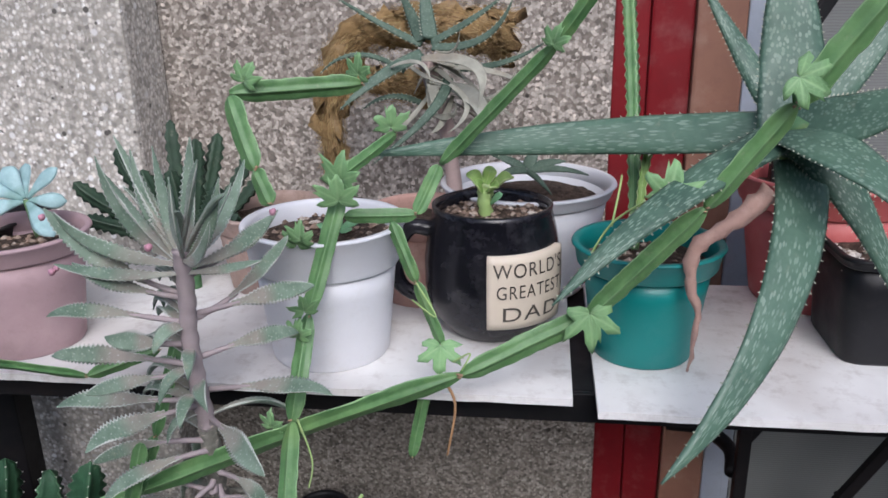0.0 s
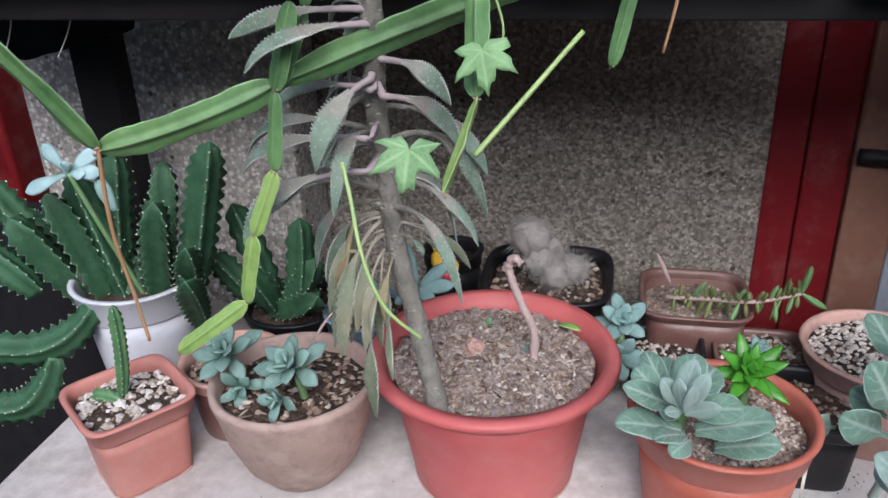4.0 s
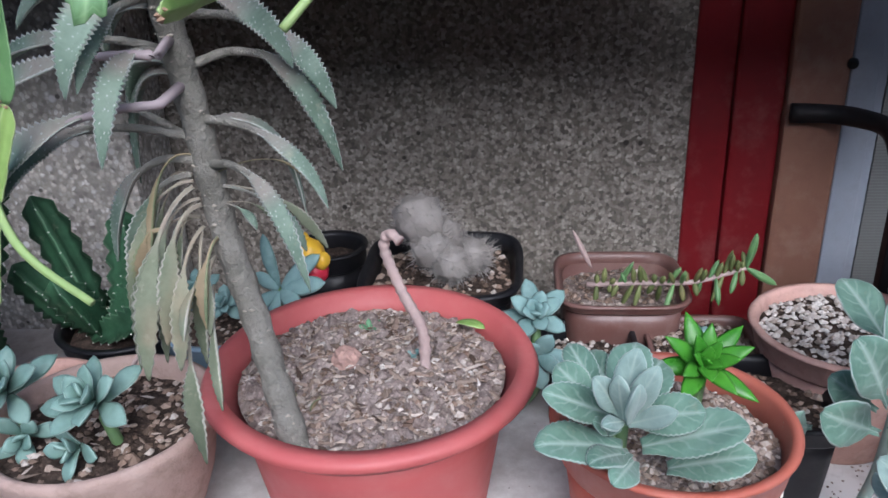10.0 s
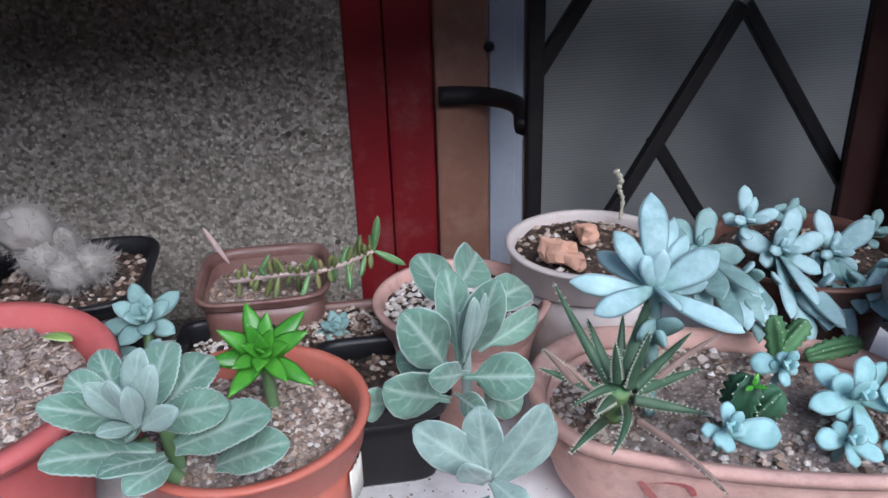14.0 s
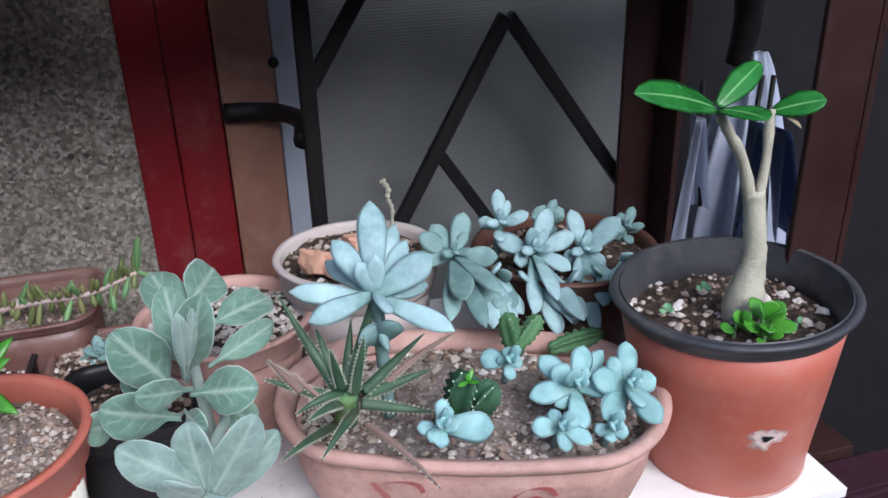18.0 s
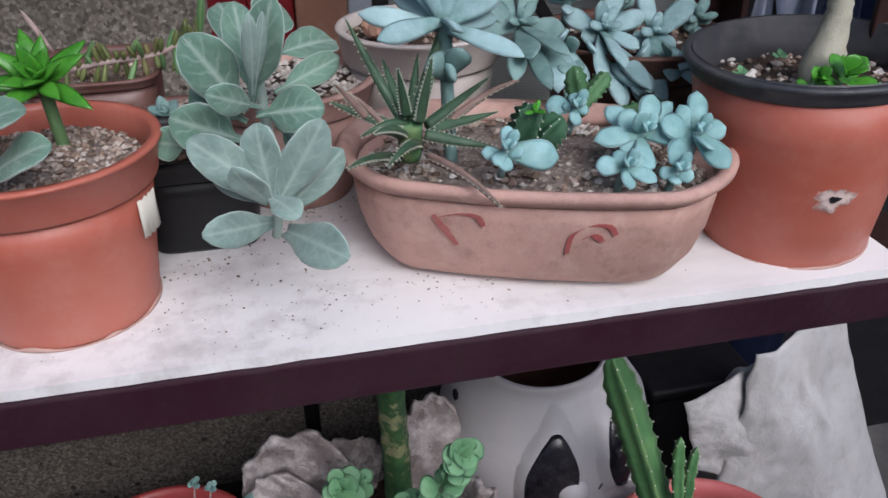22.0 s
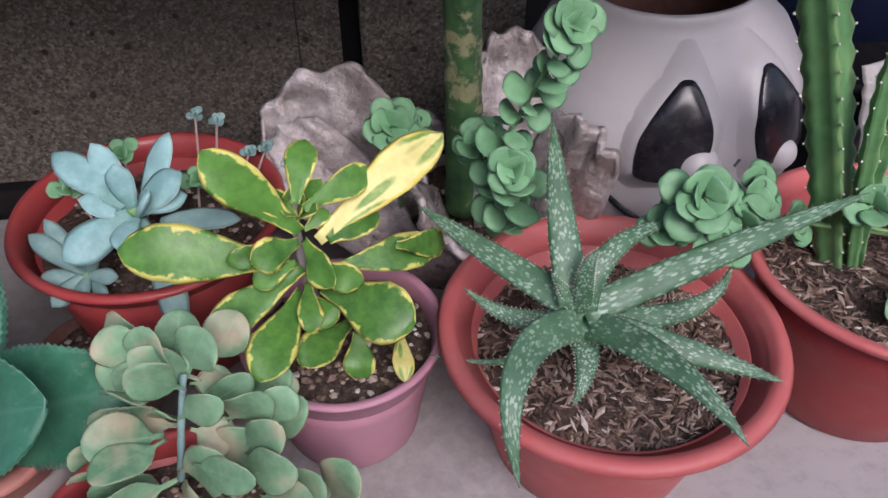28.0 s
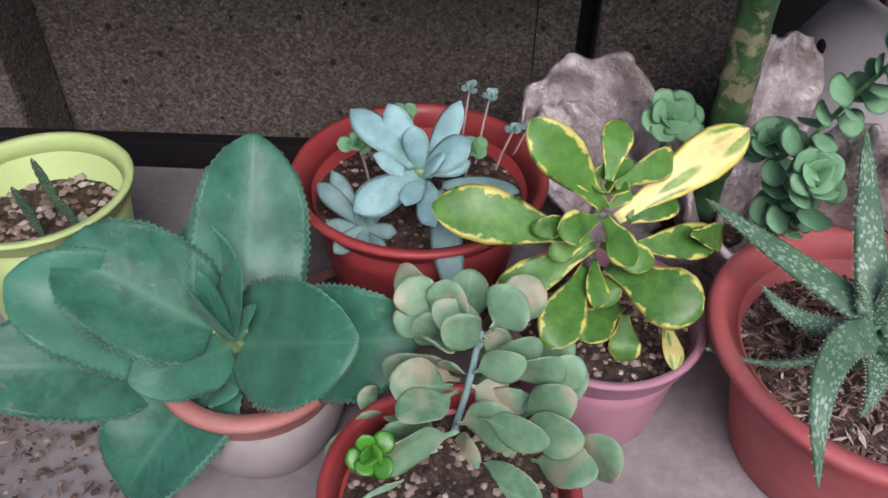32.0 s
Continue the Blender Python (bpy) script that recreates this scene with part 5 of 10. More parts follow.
def spread(plant, tips, mat_, prof=OBOV, base=(0, 0, 0), up=(0, -0.5, 0.85), arch=0.12, thick=0.0022, stalk=(0, 0, 0), loose=1.0, **kw):
    """Leaves from a heart, or from points down its stalk, to the given tips (x, y, z, width)."""
    n = len(tips)
    for k, t in enumerate(tips):
        rnd = random.Random(k * 7 + n)
        b = Vector(base) + Vector(stalk) * ((k * 5 % n) / n) + Vector(t[:3]) * 0.06
        w = Vector(up) + Vector((rnd.uniform(-.35, .35), rnd.uniform(-.2, .2), rnd.uniform(-.25, .25))) * loose
        leaf(plant, b, t[:3], t[3] * rnd.uniform(.92, 1.06), mat_, prof, arch * rnd.uniform(.6, 1.5), thick, w, twist=rnd.uniform(-.35, .35), **kw)


p = plant_at((0.0737, 0.437, 0.3071), "variegated green and yellow spoon-leaved kalanchoe", name="variegated_succulent")
O = Vector((0.0737, 0.437, 0.3071))


def sprout(plant, o, rows_, mat_, prof, up=(0, -0.75, 0.65), arch=0.12, thick=0.002, loose=0.4, seed=0, turn_=0.3, **kw):
    """Leaves one by one: each from its own point on the stalk to its own tip, with its own width."""
    for k, (b, t, w) in enumerate(rows_):
        rnd = random.Random(seed * 100 + k)
        u = Vector(up) + Vector((rnd.uniform(-loose, loose), rnd.uniform(-.2, .2), rnd.uniform(-loose, loose) * 0.6))
        leaf(plant, Vector(b) - o, Vector(t) - o, w, mat_, prof, arch * rnd.uniform(.5, 1.5), thick, u, twist=rnd.uniform(-turn_, turn_), **kw)


SPOON_LEAVES = [
    ((0.074, 0.43, 0.35), (0.035, 0.437, 0.394), 0.024),
    ((0.074, 0.43, 0.366), (0.08, 0.458, 0.383), 0.016),
    ((0.077, 0.43, 0.363), (0.11, 0.455, 0.365), 0.016),
    ((0.087, 0.43, 0.342), (0.112, 0.442, 0.348), 0.019),
    ((0.066, 0.43, 0.33), (-0.01, 0.427, 0.35), 0.0291),
    ((0.073, 0.43, 0.325), (0.022, 0.413, 0.3), 0.0211),
    ((0.07, 0.43, 0.31), (0.049, 0.381, 0.301), 0.0241),
    ((0.082, 0.43, 0.311), (0.125, 0.4, 0.308), 0.0321),
    ((0.09, 0.43, 0.324), (0.144, 0.452, 0.314), 0.0201),
    ((0.076, 0.43, 0.344), (0.088, 0.405, 0.335), 0.017),
    ((0.072, 0.43, 0.343), (0.051, 0.415, 0.346), 0.018),
]
SMALL_SPOONS = [
    ((0.073, 0.43, 0.306), (0.085, 0.415, 0.298), 0.018),
    ((0.093, 0.43, 0.283), (0.067, 0.4, 0.288), 0.0211),
    ((0.096, 0.43, 0.276), (0.096, 0.411, 0.258), 0.0181),
    ((0.066, 0.43, 0.34), (0.039, 0.42, 0.343), 0.012),
    ((0.074, 0.43, 0.35), (0.067, 0.44, 0.36), 0.008),
    ((0.076, 0.43, 0.35), (0.088, 0.44, 0.353), 0.009),
    ((0.119, 0.43, 0.336), (0.148, 0.46, 0.309), 0.016),
    ((0.057, 0.43, 0.28), (0.028, 0.43, 0.275), 0.011),
    ((0.074, 0.43, 0.357), (0.062, 0.445, 0.363), 0.01),
    ((0.076, 0.43, 0.326), (0.102, 0.42, 0.322), 0.016),
    ((0.074, 0.43, 0.315), (0.074, 0.405, 0.305), 0.014),
    ((0.07, 0.43, 0.33), (0.049, 0.42, 0.326), 0.013),
]
CREAM_SPOONS = [
    ((0.082, 0.432, 0.341), (0.148, 0.47, 0.373), 0.025),
    ((0.119, 0.432, 0.273), (0.119, 0.397, 0.27), 0.012),
]
sprout(p, O, SPOON_LEAVES, L_VARIEG, SPATULA, cup=0.20, wave=0.05, rows=18, ring=10, seed=3, turn_=0.25)
sprout(p, O, SMALL_SPOONS, L_VARIEG, SPATULA, cup=0.22, wave=0.06, rows=16, ring=10, seed=8)
sprout(p, O, CREAM_SPOONS, L_CREAM, SPATULA, cup=0.15, wave=0.05, rows=18, ring=10, seed=4)
rosette(p, Vector((0.073, 0.437, 0.353)) - O, (0, -0.35, 0.9), 6, 0.022, 0.012, 0.0016, L_VARIEG, SPOON, 60, 15, 4, 0.3, 0.1, 0.6)
stem(p, [Vector((0.0727, 0.437, 0.362)) - O, Vector((0.0716, 0.437, 0.3337)) - O, (0, 0, 0), (0.010, 0.006, -0.055)], 0.0017, 0.0035, M_PURPLE_STEM, knots=0.12, knot_len=0.008)

p = plant_at((0.2147, 0.408, 0.2939), "mottled aloe with long toothed spotted leaves", name="mottled_aloe")
O = Vector((0.2147, 0.408, 0.2939))
ALOE = [
    ((0.2048, 0.3957, 0.3143), (0.1641, 0.4297, 0.3254), (0.135, 0.465, 0.331), 0.017),
    ((0.2025, 0.3957, 0.3179), (0.1988, 0.4287, 0.3525), (0.204, 0.467, 0.377), 0.018),
    ((0.2084, 0.3957, 0.3138), (0.2143, 0.4112, 0.3496), (0.267, 0.43, 0.335), 0.014),
    ((0.2128, 0.3957, 0.3053), (0.2846, 0.4007, 0.2858), (0.29, 0.411, 0.319), 0.0141),
    ((0.2138, 0.3957, 0.3017), (0.2631, 0.3762, 0.2946), (0.304, 0.36, 0.285), 0.017),
    ((0.211, 0.3957, 0.3012), (0.239, 0.3522, 0.3274), (0.259, 0.312, 0.308), 0.018),
    ((0.2079, 0.3957, 0.3017), (0.1496, 0.3547, 0.3512), (0.161, 0.315, 0.292), 0.0191),
    ((0.207, 0.3957, 0.3017), (0.212, 0.3762, 0.2951), (0.197, 0.36, 0.284), 0.0151),
    ((0.2039, 0.3957, 0.3076), (0.1771, 0.3997, 0.2952), (0.15, 0.405, 0.326), 0.013),
    ((0.203, 0.3957, 0.304), (0.1865, 0.3987, 0.259), (0.132, 0.407, 0.278), 0.006),
    ((0.2075, 0.3957, 0.3143), (0.2038, 0.3962, 0.3429), (0.213, 0.4, 0.348), 0.011),
    ((0.2066, 0.3957, 0.3103), (0.2032, 0.3962, 0.3169), (0.191, 0.4, 0.336), 0.01),
]
ALOE.append(((0.2090, 0.397, 0.3090), (0.2950, 0.4150, 0.3320), (0.3770, 0.4394, 0.3356), 0.0175))
for b, c, e, w in ALOE:
    bm = bmesh.new()
    rim = []
    blade(bm, Vector(b) - O, Vector(c) - O, Vector(e) - O, w, 0.0068, STRAP, (0, -0.6, 0.8), 0.30, rows=44, ring=10, rim=rim)
    thorns(part("leaf", bm, L_ALOE, p), rim, 0.0010)
stem(p, [(0, 0, 0.0), (0.004, 0.006, -0.045)], 0.007, 0.006, M_CACTUS)

p = plant_at((-0.0201, 0.492, 0.3244), "powder-blue ghost plant rosettes with plump leaves", name="blue_succulent")
spread(p, [(x, y, z, w * 1.22) for x, y, z, w in ((-0.0426, 0.0306, 0.0187, 0.0165), (-0.0203, 0.0297, 0.0241, 0.0155), (0.022, 0.0316, 0.0266, 0.0155), (0.0286, 0.0092, 0.0146, 0.0165), (0.0105, -0.0318, -0.0159, 0.015), (-0.0362, -0.0205, -0.0164, 0.018), (-0.0262, 0.002, 0.0073, 0.013), (-0.0047, 0.0085, 0.0239, 0.0125), (0.0141, -0.0093, 0.0158, 0.011), (0.0289, 0.0073, 0.0005, 0.013), (-0.0065, -0.0231, -0.0087, 0.012))], L_TEAL, thick=0.0052, cup=0.12, prof=GHOST, arch=0.0, loose=1.5, stalk=(0.002, 0.004, -0.012))
spread(p, [(0.0574, -0.0056, -0.0096, 0.0169), (0.0225, -0.052, -0.0488, 0.0182)], L_BLUE_DULL, thick=0.005, cup=0.1, prof=OVALE, arch=0.05, base=(0.01, 0, -0.01))
stem(p, [(0, 0, 0), (0.004, 0.008, -0.03), (0.008, 0.012, -0.085)], 0.003, 0.004, M_VINE)
p = plant_at((-0.0532, 0.482, 0.2895), "small grey-blue rosette beside the ghost plant", name="blue_succulent")
spread(p, [(-0.029, 0.0181, 0.0159, 0.0125), (-0.021, 0.0259, 0.0198, 0.012), (-0.0034, 0.0017, 0.0104, 0.0095), (-0.0231, -0.0038, 0.0013, 0.011), (-0.0153, -0.0178, -0.0071, 0.012), (0.0151, -0.0194, -0.0043, 0.009), (0.0205, -0.0088, 0.0023, 0.0095), (0.0099, 0, 0.0166, 0.0085), (0.0005, -0.0188, -0.0029, 0.01)], L_BLUE_DULL, thick=0.0058, cup=0.12, prof=GHOST, arch=0.0, loose=1.5, stalk=(0.001, 0.003, -0.008))
stem(p, [(0, 0, 0), (0.004, 0.01, -0.03), (0.008, 0.02, -0.055)], 0.0025, 0.003, M_VINE)


def whorl_stack(plant, pts, count, size, mat_, seed=0, crown=True, droop=0.12):
    """A creeping stem set close with crossed pairs of round leaves, ending in a small rosette."""
    path = spline(pts, 8)
    stem(plant, pts, 0.0016, 0.0011, M_VINE, steps=4, n=6)
    fr = frames(path)
    rnd = random.Random(seed)
    for k in range(count):
        i = min(len(path) - 1, int((k + 0.5) / count * len(path)))
        t, s, m = fr[i]
        a0 = (k % 2) * 1.57 + rnd.uniform(-.35, .35)
        for h in range(2):
            a = a0 + math.pi * h
            out = s * math.cos(a) + m * math.sin(a)
            ln = size * rnd.uniform(.7, 1.2) * (1 - 0.2 * k / count)
            d = out + t * rnd.uniform(-.2, .8) + Vector((0, -0.30, -droop))
            leaf(plant, path[i], path[i] + d.normalized() * ln, ln * 0.98, mat_, DISC, 0.08, 0.0013, t + Vector((rnd.uniform(-.4, .4), -0.9, rnd.uniform(0, .6))), cup=0.08, rows=14, wave=0.03)
    if crown:
        rosette(plant, path[-1], fr[-1][0] + Vector((0, -0.8, 0)), 9, size * 0.8, size * 0.85, 0.0012, mat_, DISC, 75, 30, seed, 0.08, 0.05, 0.45)


p = plant_at((0.1886, 0.475, 0.3153), "fresh green creeping stonecrop climbing between the pots", name="creeping_stonecrop")
O = Vector((0.1886, 0.475, 0.3153))
whorl_stack(p, [Vector(q) - O for q in ((0.1892, 0.475, 0.3049), (0.179, 0.475, 0.3474), (0.1892, 0.47, 0.3846), (0.1991, 0.462, 0.4133), (0.205, 0.455, 0.4348))], 16, 0.0185, L_CREEP, 1)
whorl_stack(p, [Vector(q) - O for q in ((0.1892, 0.475, 0.3049), (0.1815, 0.482, 0.3227), (0.1705, 0.49, 0.3526))], 7, 0.0185, L_CREEP, 2, True)
whorl_stack(p, [Vector(q) - O for q in ((0.186, 0.47, 0.3155), (0.1875, 0.462, 0.3411), (0.182, 0.455, 0.3577))], 5, 0.0185, L_CREEP, 3, True)
p = plant_at((0.1256, 0.535, 0.3327), "creeping stonecrop rosette by the bark pot", name="creeping_stonecrop")
rosette(p, (0, 0, 0.004), (0, -0.6, 0.6), 10, 0.020, 0.018, 0.0012, L_CREEP, DISC, 85, 38, 3, 0.07, 0.04, 0.5)
rosette(p, (0.012, 0.01, -0.006), (0.3, -0.6, 0.6), 6, 0.017, 0.016, 0.0012, L_CREEP, DISC, 85, 38, 4, 0.07, 0.04, 0.5)
stem(p, [(0, 0, 0), (0.004, 0.012, -0.03), (0.006, 0.02, -0.09)], 0.0015, 0.002, M_VINE)
p = plant_at((0.2705, 0.425, 0.3536), "creeping stonecrop rosettes over the red rim", name="creeping_stonecrop")
O = Vector((0.2705, 0.425, 0.3536))
rosette(p, (0, 0, 0), (-0.1, -0.65, 0.6), 11, 0.022, 0.020, 0.0012, L_CREEP, DISC, 88, 38, 5, 0.07, 0.04, 0.45, 0.006)
for k, q in enumerate(((0.2605, 0.43, 0.3323), (0.3015, 0.43, 0.3278), (0.2863, 0.42, 0.3225), (0.3105, 0.44, 0.3342), (0.3426, 0.45, 0.3068))):
    rosette(p, Vector(q) - O, (0.2 * (k - 2), -0.6, 0.6), 6, 0.018, 0.017, 0.0012, L_CREEP, DISC, 80, 38, 6 + k, 0.07, 0.04, 0.6)
    stem(p, [Vector(q) - O, Vector((0.03, 0.02, -0.03))], 0.0014, 0.0014, M_VINE, steps=4)
p = plant_at((0.4566, 0.43, 0.3195), "creeping stonecrop rosettes in the red pot", name="creeping_stonecrop")
O = Vector((0.4566, 0.43, 0.3195))
rosette(p, (0, 0, 0), (0.2, -0.5, 0.7), 12, 0.023, 0.021, 0.0012, L_CREEP, DISC, 95, 38, 15, 0.07, 0.04, 0.45, 0.012)
rosette(p, (-0.01, -0.004, -0.014), (-0.2, -0.5, 0.7), 6, 0.022, 0.021, 0.0012, L_CREEP, DISC, 95, 38, 25, 0.07, 0.04, 0.6)
for k, q in enumerate(((0.3813, 0.44, 0.3253), (0.3956, 0.4, 0.2846), (0.4375, 0.41, 0.293), (0.461, 0.395, 0.2805), (0.3136, 0.45, 0.333))):
    rosette(p, Vector(q) - O, (0.1 * (k - 2), -0.6, 0.6), 6, 0.019, 0.018, 0.0012, L_CREEP, DISC, 85, 38, 30 + k, 0.07, 0.04, 0.6)
    stem(p, [Vector(q) - O, Vector(q) - O + Vector((0.002, 0.008, -0.02)), Vector((0, 0.01, -0.03))], 0.0014, 0.0014, M_VINE, steps=4)
whorl_stack(p, [Vector(q) - O for q in ((0.4556, 0.39, 0.2741), (0.4441, 0.37, 0.2602), (0.4545, 0.355, 0.2304))], 4, 0.019, L_ROUND, 40, True)

p = plant_at((0.004, 0.330, 0.240), "round-leaved succulent with blushed dull green leaves", name="round_leaved_succulent")
O = Vector((0.004, 0.330, 0.240))
COINS_A = [
    ((0.017, 0.375, 0.309), (-0.001, 0.365, 0.334), 0.016),
    ((0.001, 0.39, 0.296), (0.001, 0.397, 0.328), 0.02),
    ((-0.008, 0.395, 0.302), (-0.021, 0.405, 0.321), 0.019),
    ((0.021, 0.377, 0.317), (0.033, 0.38, 0.339), 0.0201),
    ((0.002, 0.377, 0.303), (-0.01, 0.363, 0.325), 0.017),
    ((0.013, 0.37, 0.294), (0.036, 0.36, 0.316), 0.014),
    ((0.003, 0.37, 0.283), (-0.025, 0.353, 0.304), 0.0211),
    ((0.006, 0.365, 0.261), (0.035, 0.347, 0.285), 0.0211),
    ((0.0, 0.365, 0.246), (-0.028, 0.347, 0.278), 0.0161),
    ((0.032, 0.375, 0.283), (0.053, 0.367, 0.309), 0.0191),
    ((0.05, 0.37, 0.282), (0.064, 0.375, 0.301), 0.016),
    ((0.039, 0.367, 0.265), (0.059, 0.355, 0.301), 0.017),
    ((0.012, 0.38, 0.272), (0.032, 0.375, 0.264), 0.0171),
]
COINS_B = [
    ((-0.011, 0.4, 0.305), (-0.025, 0.39, 0.298), 0.014),
    ((0.015, 0.39, 0.294), (0.033, 0.397, 0.282), 0.012),
    ((0.044, 0.365, 0.248), (0.029, 0.353, 0.256), 0.0151),
    ((0.047, 0.37, 0.214), (0.073, 0.36, 0.245), 0.0232),
    ((0.074, 0.37, 0.211), (0.088, 0.365, 0.249), 0.0232),
    ((0.004, 0.363, 0.249), (0.018, 0.343, 0.258), 0.0181),
    ((-0.034, 0.375, 0.262), (-0.043, 0.37, 0.274), 0.011),
    ((-0.034, 0.37, 0.247), (-0.042, 0.36, 0.269), 0.013),
    ((0.023, 0.377, 0.254), (0.035, 0.37, 0.248), 0.0181),
    ((-0.052, 0.37, 0.227), (-0.059, 0.36, 0.245), 0.0171),
    ((0.006, 0.385, 0.275), (0.001, 0.375, 0.295), 0.0122),
    ((0.016, 0.395, 0.274), (0.029, 0.4, 0.293), 0.015),
]
for k, (q0, q1, q2, q3) in enumerate((((-0.004, 0.363, 0.206), (0.003, 0.365, 0.242), (0.011, 0.37, 0.283), (0.016, 0.383, 0.309)), ((0.003, 0.365, 0.242), (0.019, 0.37, 0.25), (0.035, 0.37, 0.261), (0.048, 0.373, 0.284)), ((0.016, 0.377, 0.305), (0.005, 0.39, 0.298), (-0.006, 0.397, 0.3), (-0.013, 0.401, 0.304)), ((0.001, 0.365, 0.228), (0.024, 0.367, 0.226), (0.048, 0.368, 0.217), (0.072, 0.368, 0.21)), ((0.004, 0.365, 0.246), (-0.017, 0.37, 0.24), (-0.034, 0.37, 0.249), (-0.047, 0.37, 0.24)))):
    stem(p, [Vector(q) - O for q in (q0, q1, q2, q3)], 0.0021 if k == 0 else 0.0015, 0.0016 if k == 0 else 0.0011, L_BLUE_DULL, knots=0.08)
stem(p, [Vector(q) - O for q in ((-0.004, 0.363, 0.206), (0.008, 0.345, 0.235))], 0.0021, 0.0024, L_BLUE_DULL)
coin = dict(arch=0.08, thick=0.0020, cup=0.16, wave=0.05, rows=28, ring=14, loose=0.55, turn_=0.5, teeth=7, tooth=0.022)
sprout(p, O, [(b, t, w * 1.25) for b, t, w in COINS_A], L_ROUND, DISC, seed=6, **coin)
sprout(p, O, [(b, t, w * 1.25) for b, t, w in COINS_B], L_ROUND, DISC, seed=16, **coin)
sprout(p, O, [(Vector(b) + Vector((0.004, 0.014, -0.012)), Vector(t) + Vector((0.010 if k % 2 else -0.006, 0.024, -0.014)), w * 1.15) for k, (b, t, w) in enumerate(COINS_A)], L_ROUND, DISC, seed=26, **coin)
sprout(p, O, [(Vector(b) + Vector((0.004, -0.014, -0.016)), Vector(t) + Vector((0.012 if k % 2 else -0.010, -0.026, -0.026)), w * 1.2) for k, (b, t, w) in enumerate(COINS_A[4:])], L_ROUND, DISC, seed=36, **coin)
p = plant_at((-0.0296, 0.315, 0.3026), "tiny bright scalloped rosette", name="seedling_succulent")
rosette(p, (0, 0, 0), (0, -0.6, 0.7), 8, 0.0125, 0.011, 0.0015, L_LIME, ROUND, 88, 20, 3, 0.1, 0.05, 0.5)
stem(p, [(0, 0, 0), (0, 0.004, -0.02)], 0.0012, 0.0012, M_VINE)

p = plant_at((-0.1186, 0.405, 0.2751), "broad dusty green scallop-edged kalanchoe", name="broad_leaved_succulent")
O = Vector((-0.1186, 0.405, 0.2751))
BROAD_LEAVES = [
    ((-0.1065, 0.4037, 0.2814), (-0.107, 0.475, 0.356), 0.0627),
    ((-0.1076, 0.4037, 0.2946), (-0.148, 0.455, 0.31), 0.0496),
    ((-0.1093, 0.4037, 0.2687), (-0.041, 0.37, 0.312), 0.0674),
    ((-0.0917, 0.4037, 0.2698), (-0.014, 0.4, 0.286), 0.0638),
    ((-0.1241, 0.4037, 0.2792), (-0.195, 0.41, 0.327), 0.065),
    ((-0.139, 0.4037, 0.272), (-0.217, 0.395, 0.32), 0.0603),
    ((-0.1549, 0.4037, 0.2478), (-0.242, 0.37, 0.281), 0.0591),
    ((-0.1175, 0.4037, 0.266), (-0.159, 0.37, 0.276), 0.0391),
    ((-0.123, 0.4037, 0.2522), (-0.168, 0.345, 0.211), 0.0674),
    ((-0.1296, 0.4037, 0.2434), (-0.108, 0.38, 0.259), 0.0343),
]
YOUNG_LEAVES = [
    ((-0.112, 0.4, 0.276), (-0.123, 0.385, 0.328), 0.01),
    ((-0.114, 0.4, 0.276), (-0.104, 0.41, 0.326), 0.017),
    ((-0.115, 0.4, 0.276), (-0.122, 0.4, 0.325), 0.012),
    ((-0.112, 0.4, 0.277), (-0.097, 0.4, 0.303), 0.01),
]
FACING = ((0.25, -0.95, 0.1), (-0.2, -0.95, 0.25), (0.25, -0.65, 0.75), (0.15, -0.8, 0.6), (-0.15, -0.45, 0.9), (-0.1, -0.6, 0.8), (-0.1, -0.6, 0.8), (0.1, -0.75, 0.65), (-0.25, -0.7, 0.65), (0.1, -0.6, 0.8))
for (b, t, w), u, bow, fold_ in zip(BROAD_LEAVES, FACING, (-0.06, -0.04, 0.16, 0.14, 0.16, 0.14, 0.14, 0.10, 0.16, 0.10), (0.34, 0.26, 0.26, 0.18, 0.40, 0.30, 0.26, 0.24, 0.30, 0.2)):
    leaf(p, Vector(b) - O, Vector(t) - O, w, L_MOTHER, HEARTED, bow, 0.0022, u, cup=fold_, teeth=26, tooth=0.026, wave=0.035, ring=12)
sprout(p, O, YOUNG_LEAVES, L_MOTHER, OVALE, arch=0.06, thick=0.0022, cup=0.4, seed=2)
for b, t, w in BROAD_LEAVES:
    stem(p, [Vector((0.004, 0.004, -0.03)), (Vector((0.004, 0.004, -0.01)) + Vector(b) - O) * 0.5, Vector(b) - O], 0.0034, 0.0026, M_VINE, "leaf_stalk", steps=5)
stem(p, [(0, 0, 0.004), (0.004, 0.006, -0.03), (0.008, 0.01, -0.075)], 0.005, 0.006, M_VINE)
p = plant_at((-0.258, 0.500, 0.262), "seedlings and a rag in the lime pot", name="seedlings")
O = Vector((-0.258, 0.500, 0.262))
for k, q in enumerate(((-0.2507, 0.5, 0.3163), (-0.238, 0.49, 0.295), (-0.2556, 0.48, 0.3102))):
    d = Vector(q) - O
    leaf(p, Vector((d.x, d.y + 0.01, 0)), d, 0.008, L_TOOTH, OVALE, 0.1, 0.003, teeth=8, tooth=0.1)

# euphorbia trunk in the bark-like pot
bark = thing("bark_pot", (0.170, 0.585, Z_LOW), "crumpled silvery brown cement pot with torn flaring edges", "planter")
part("bowl", lathe([(0, 0.003), (0.040, 0.0), (0.046, 0.004), (0.056, 0.035), (0.058, 0.052), (0.053, 0.052), (0.045, 0.012), (0, 0.01)], 40, wob=0.12, seed=5), M_BARK, bark)
soil_in(bark, 0.052, 0.046, M_SOIL, 41, grit=[(80, .001, .0026, M_GRIT, "")])


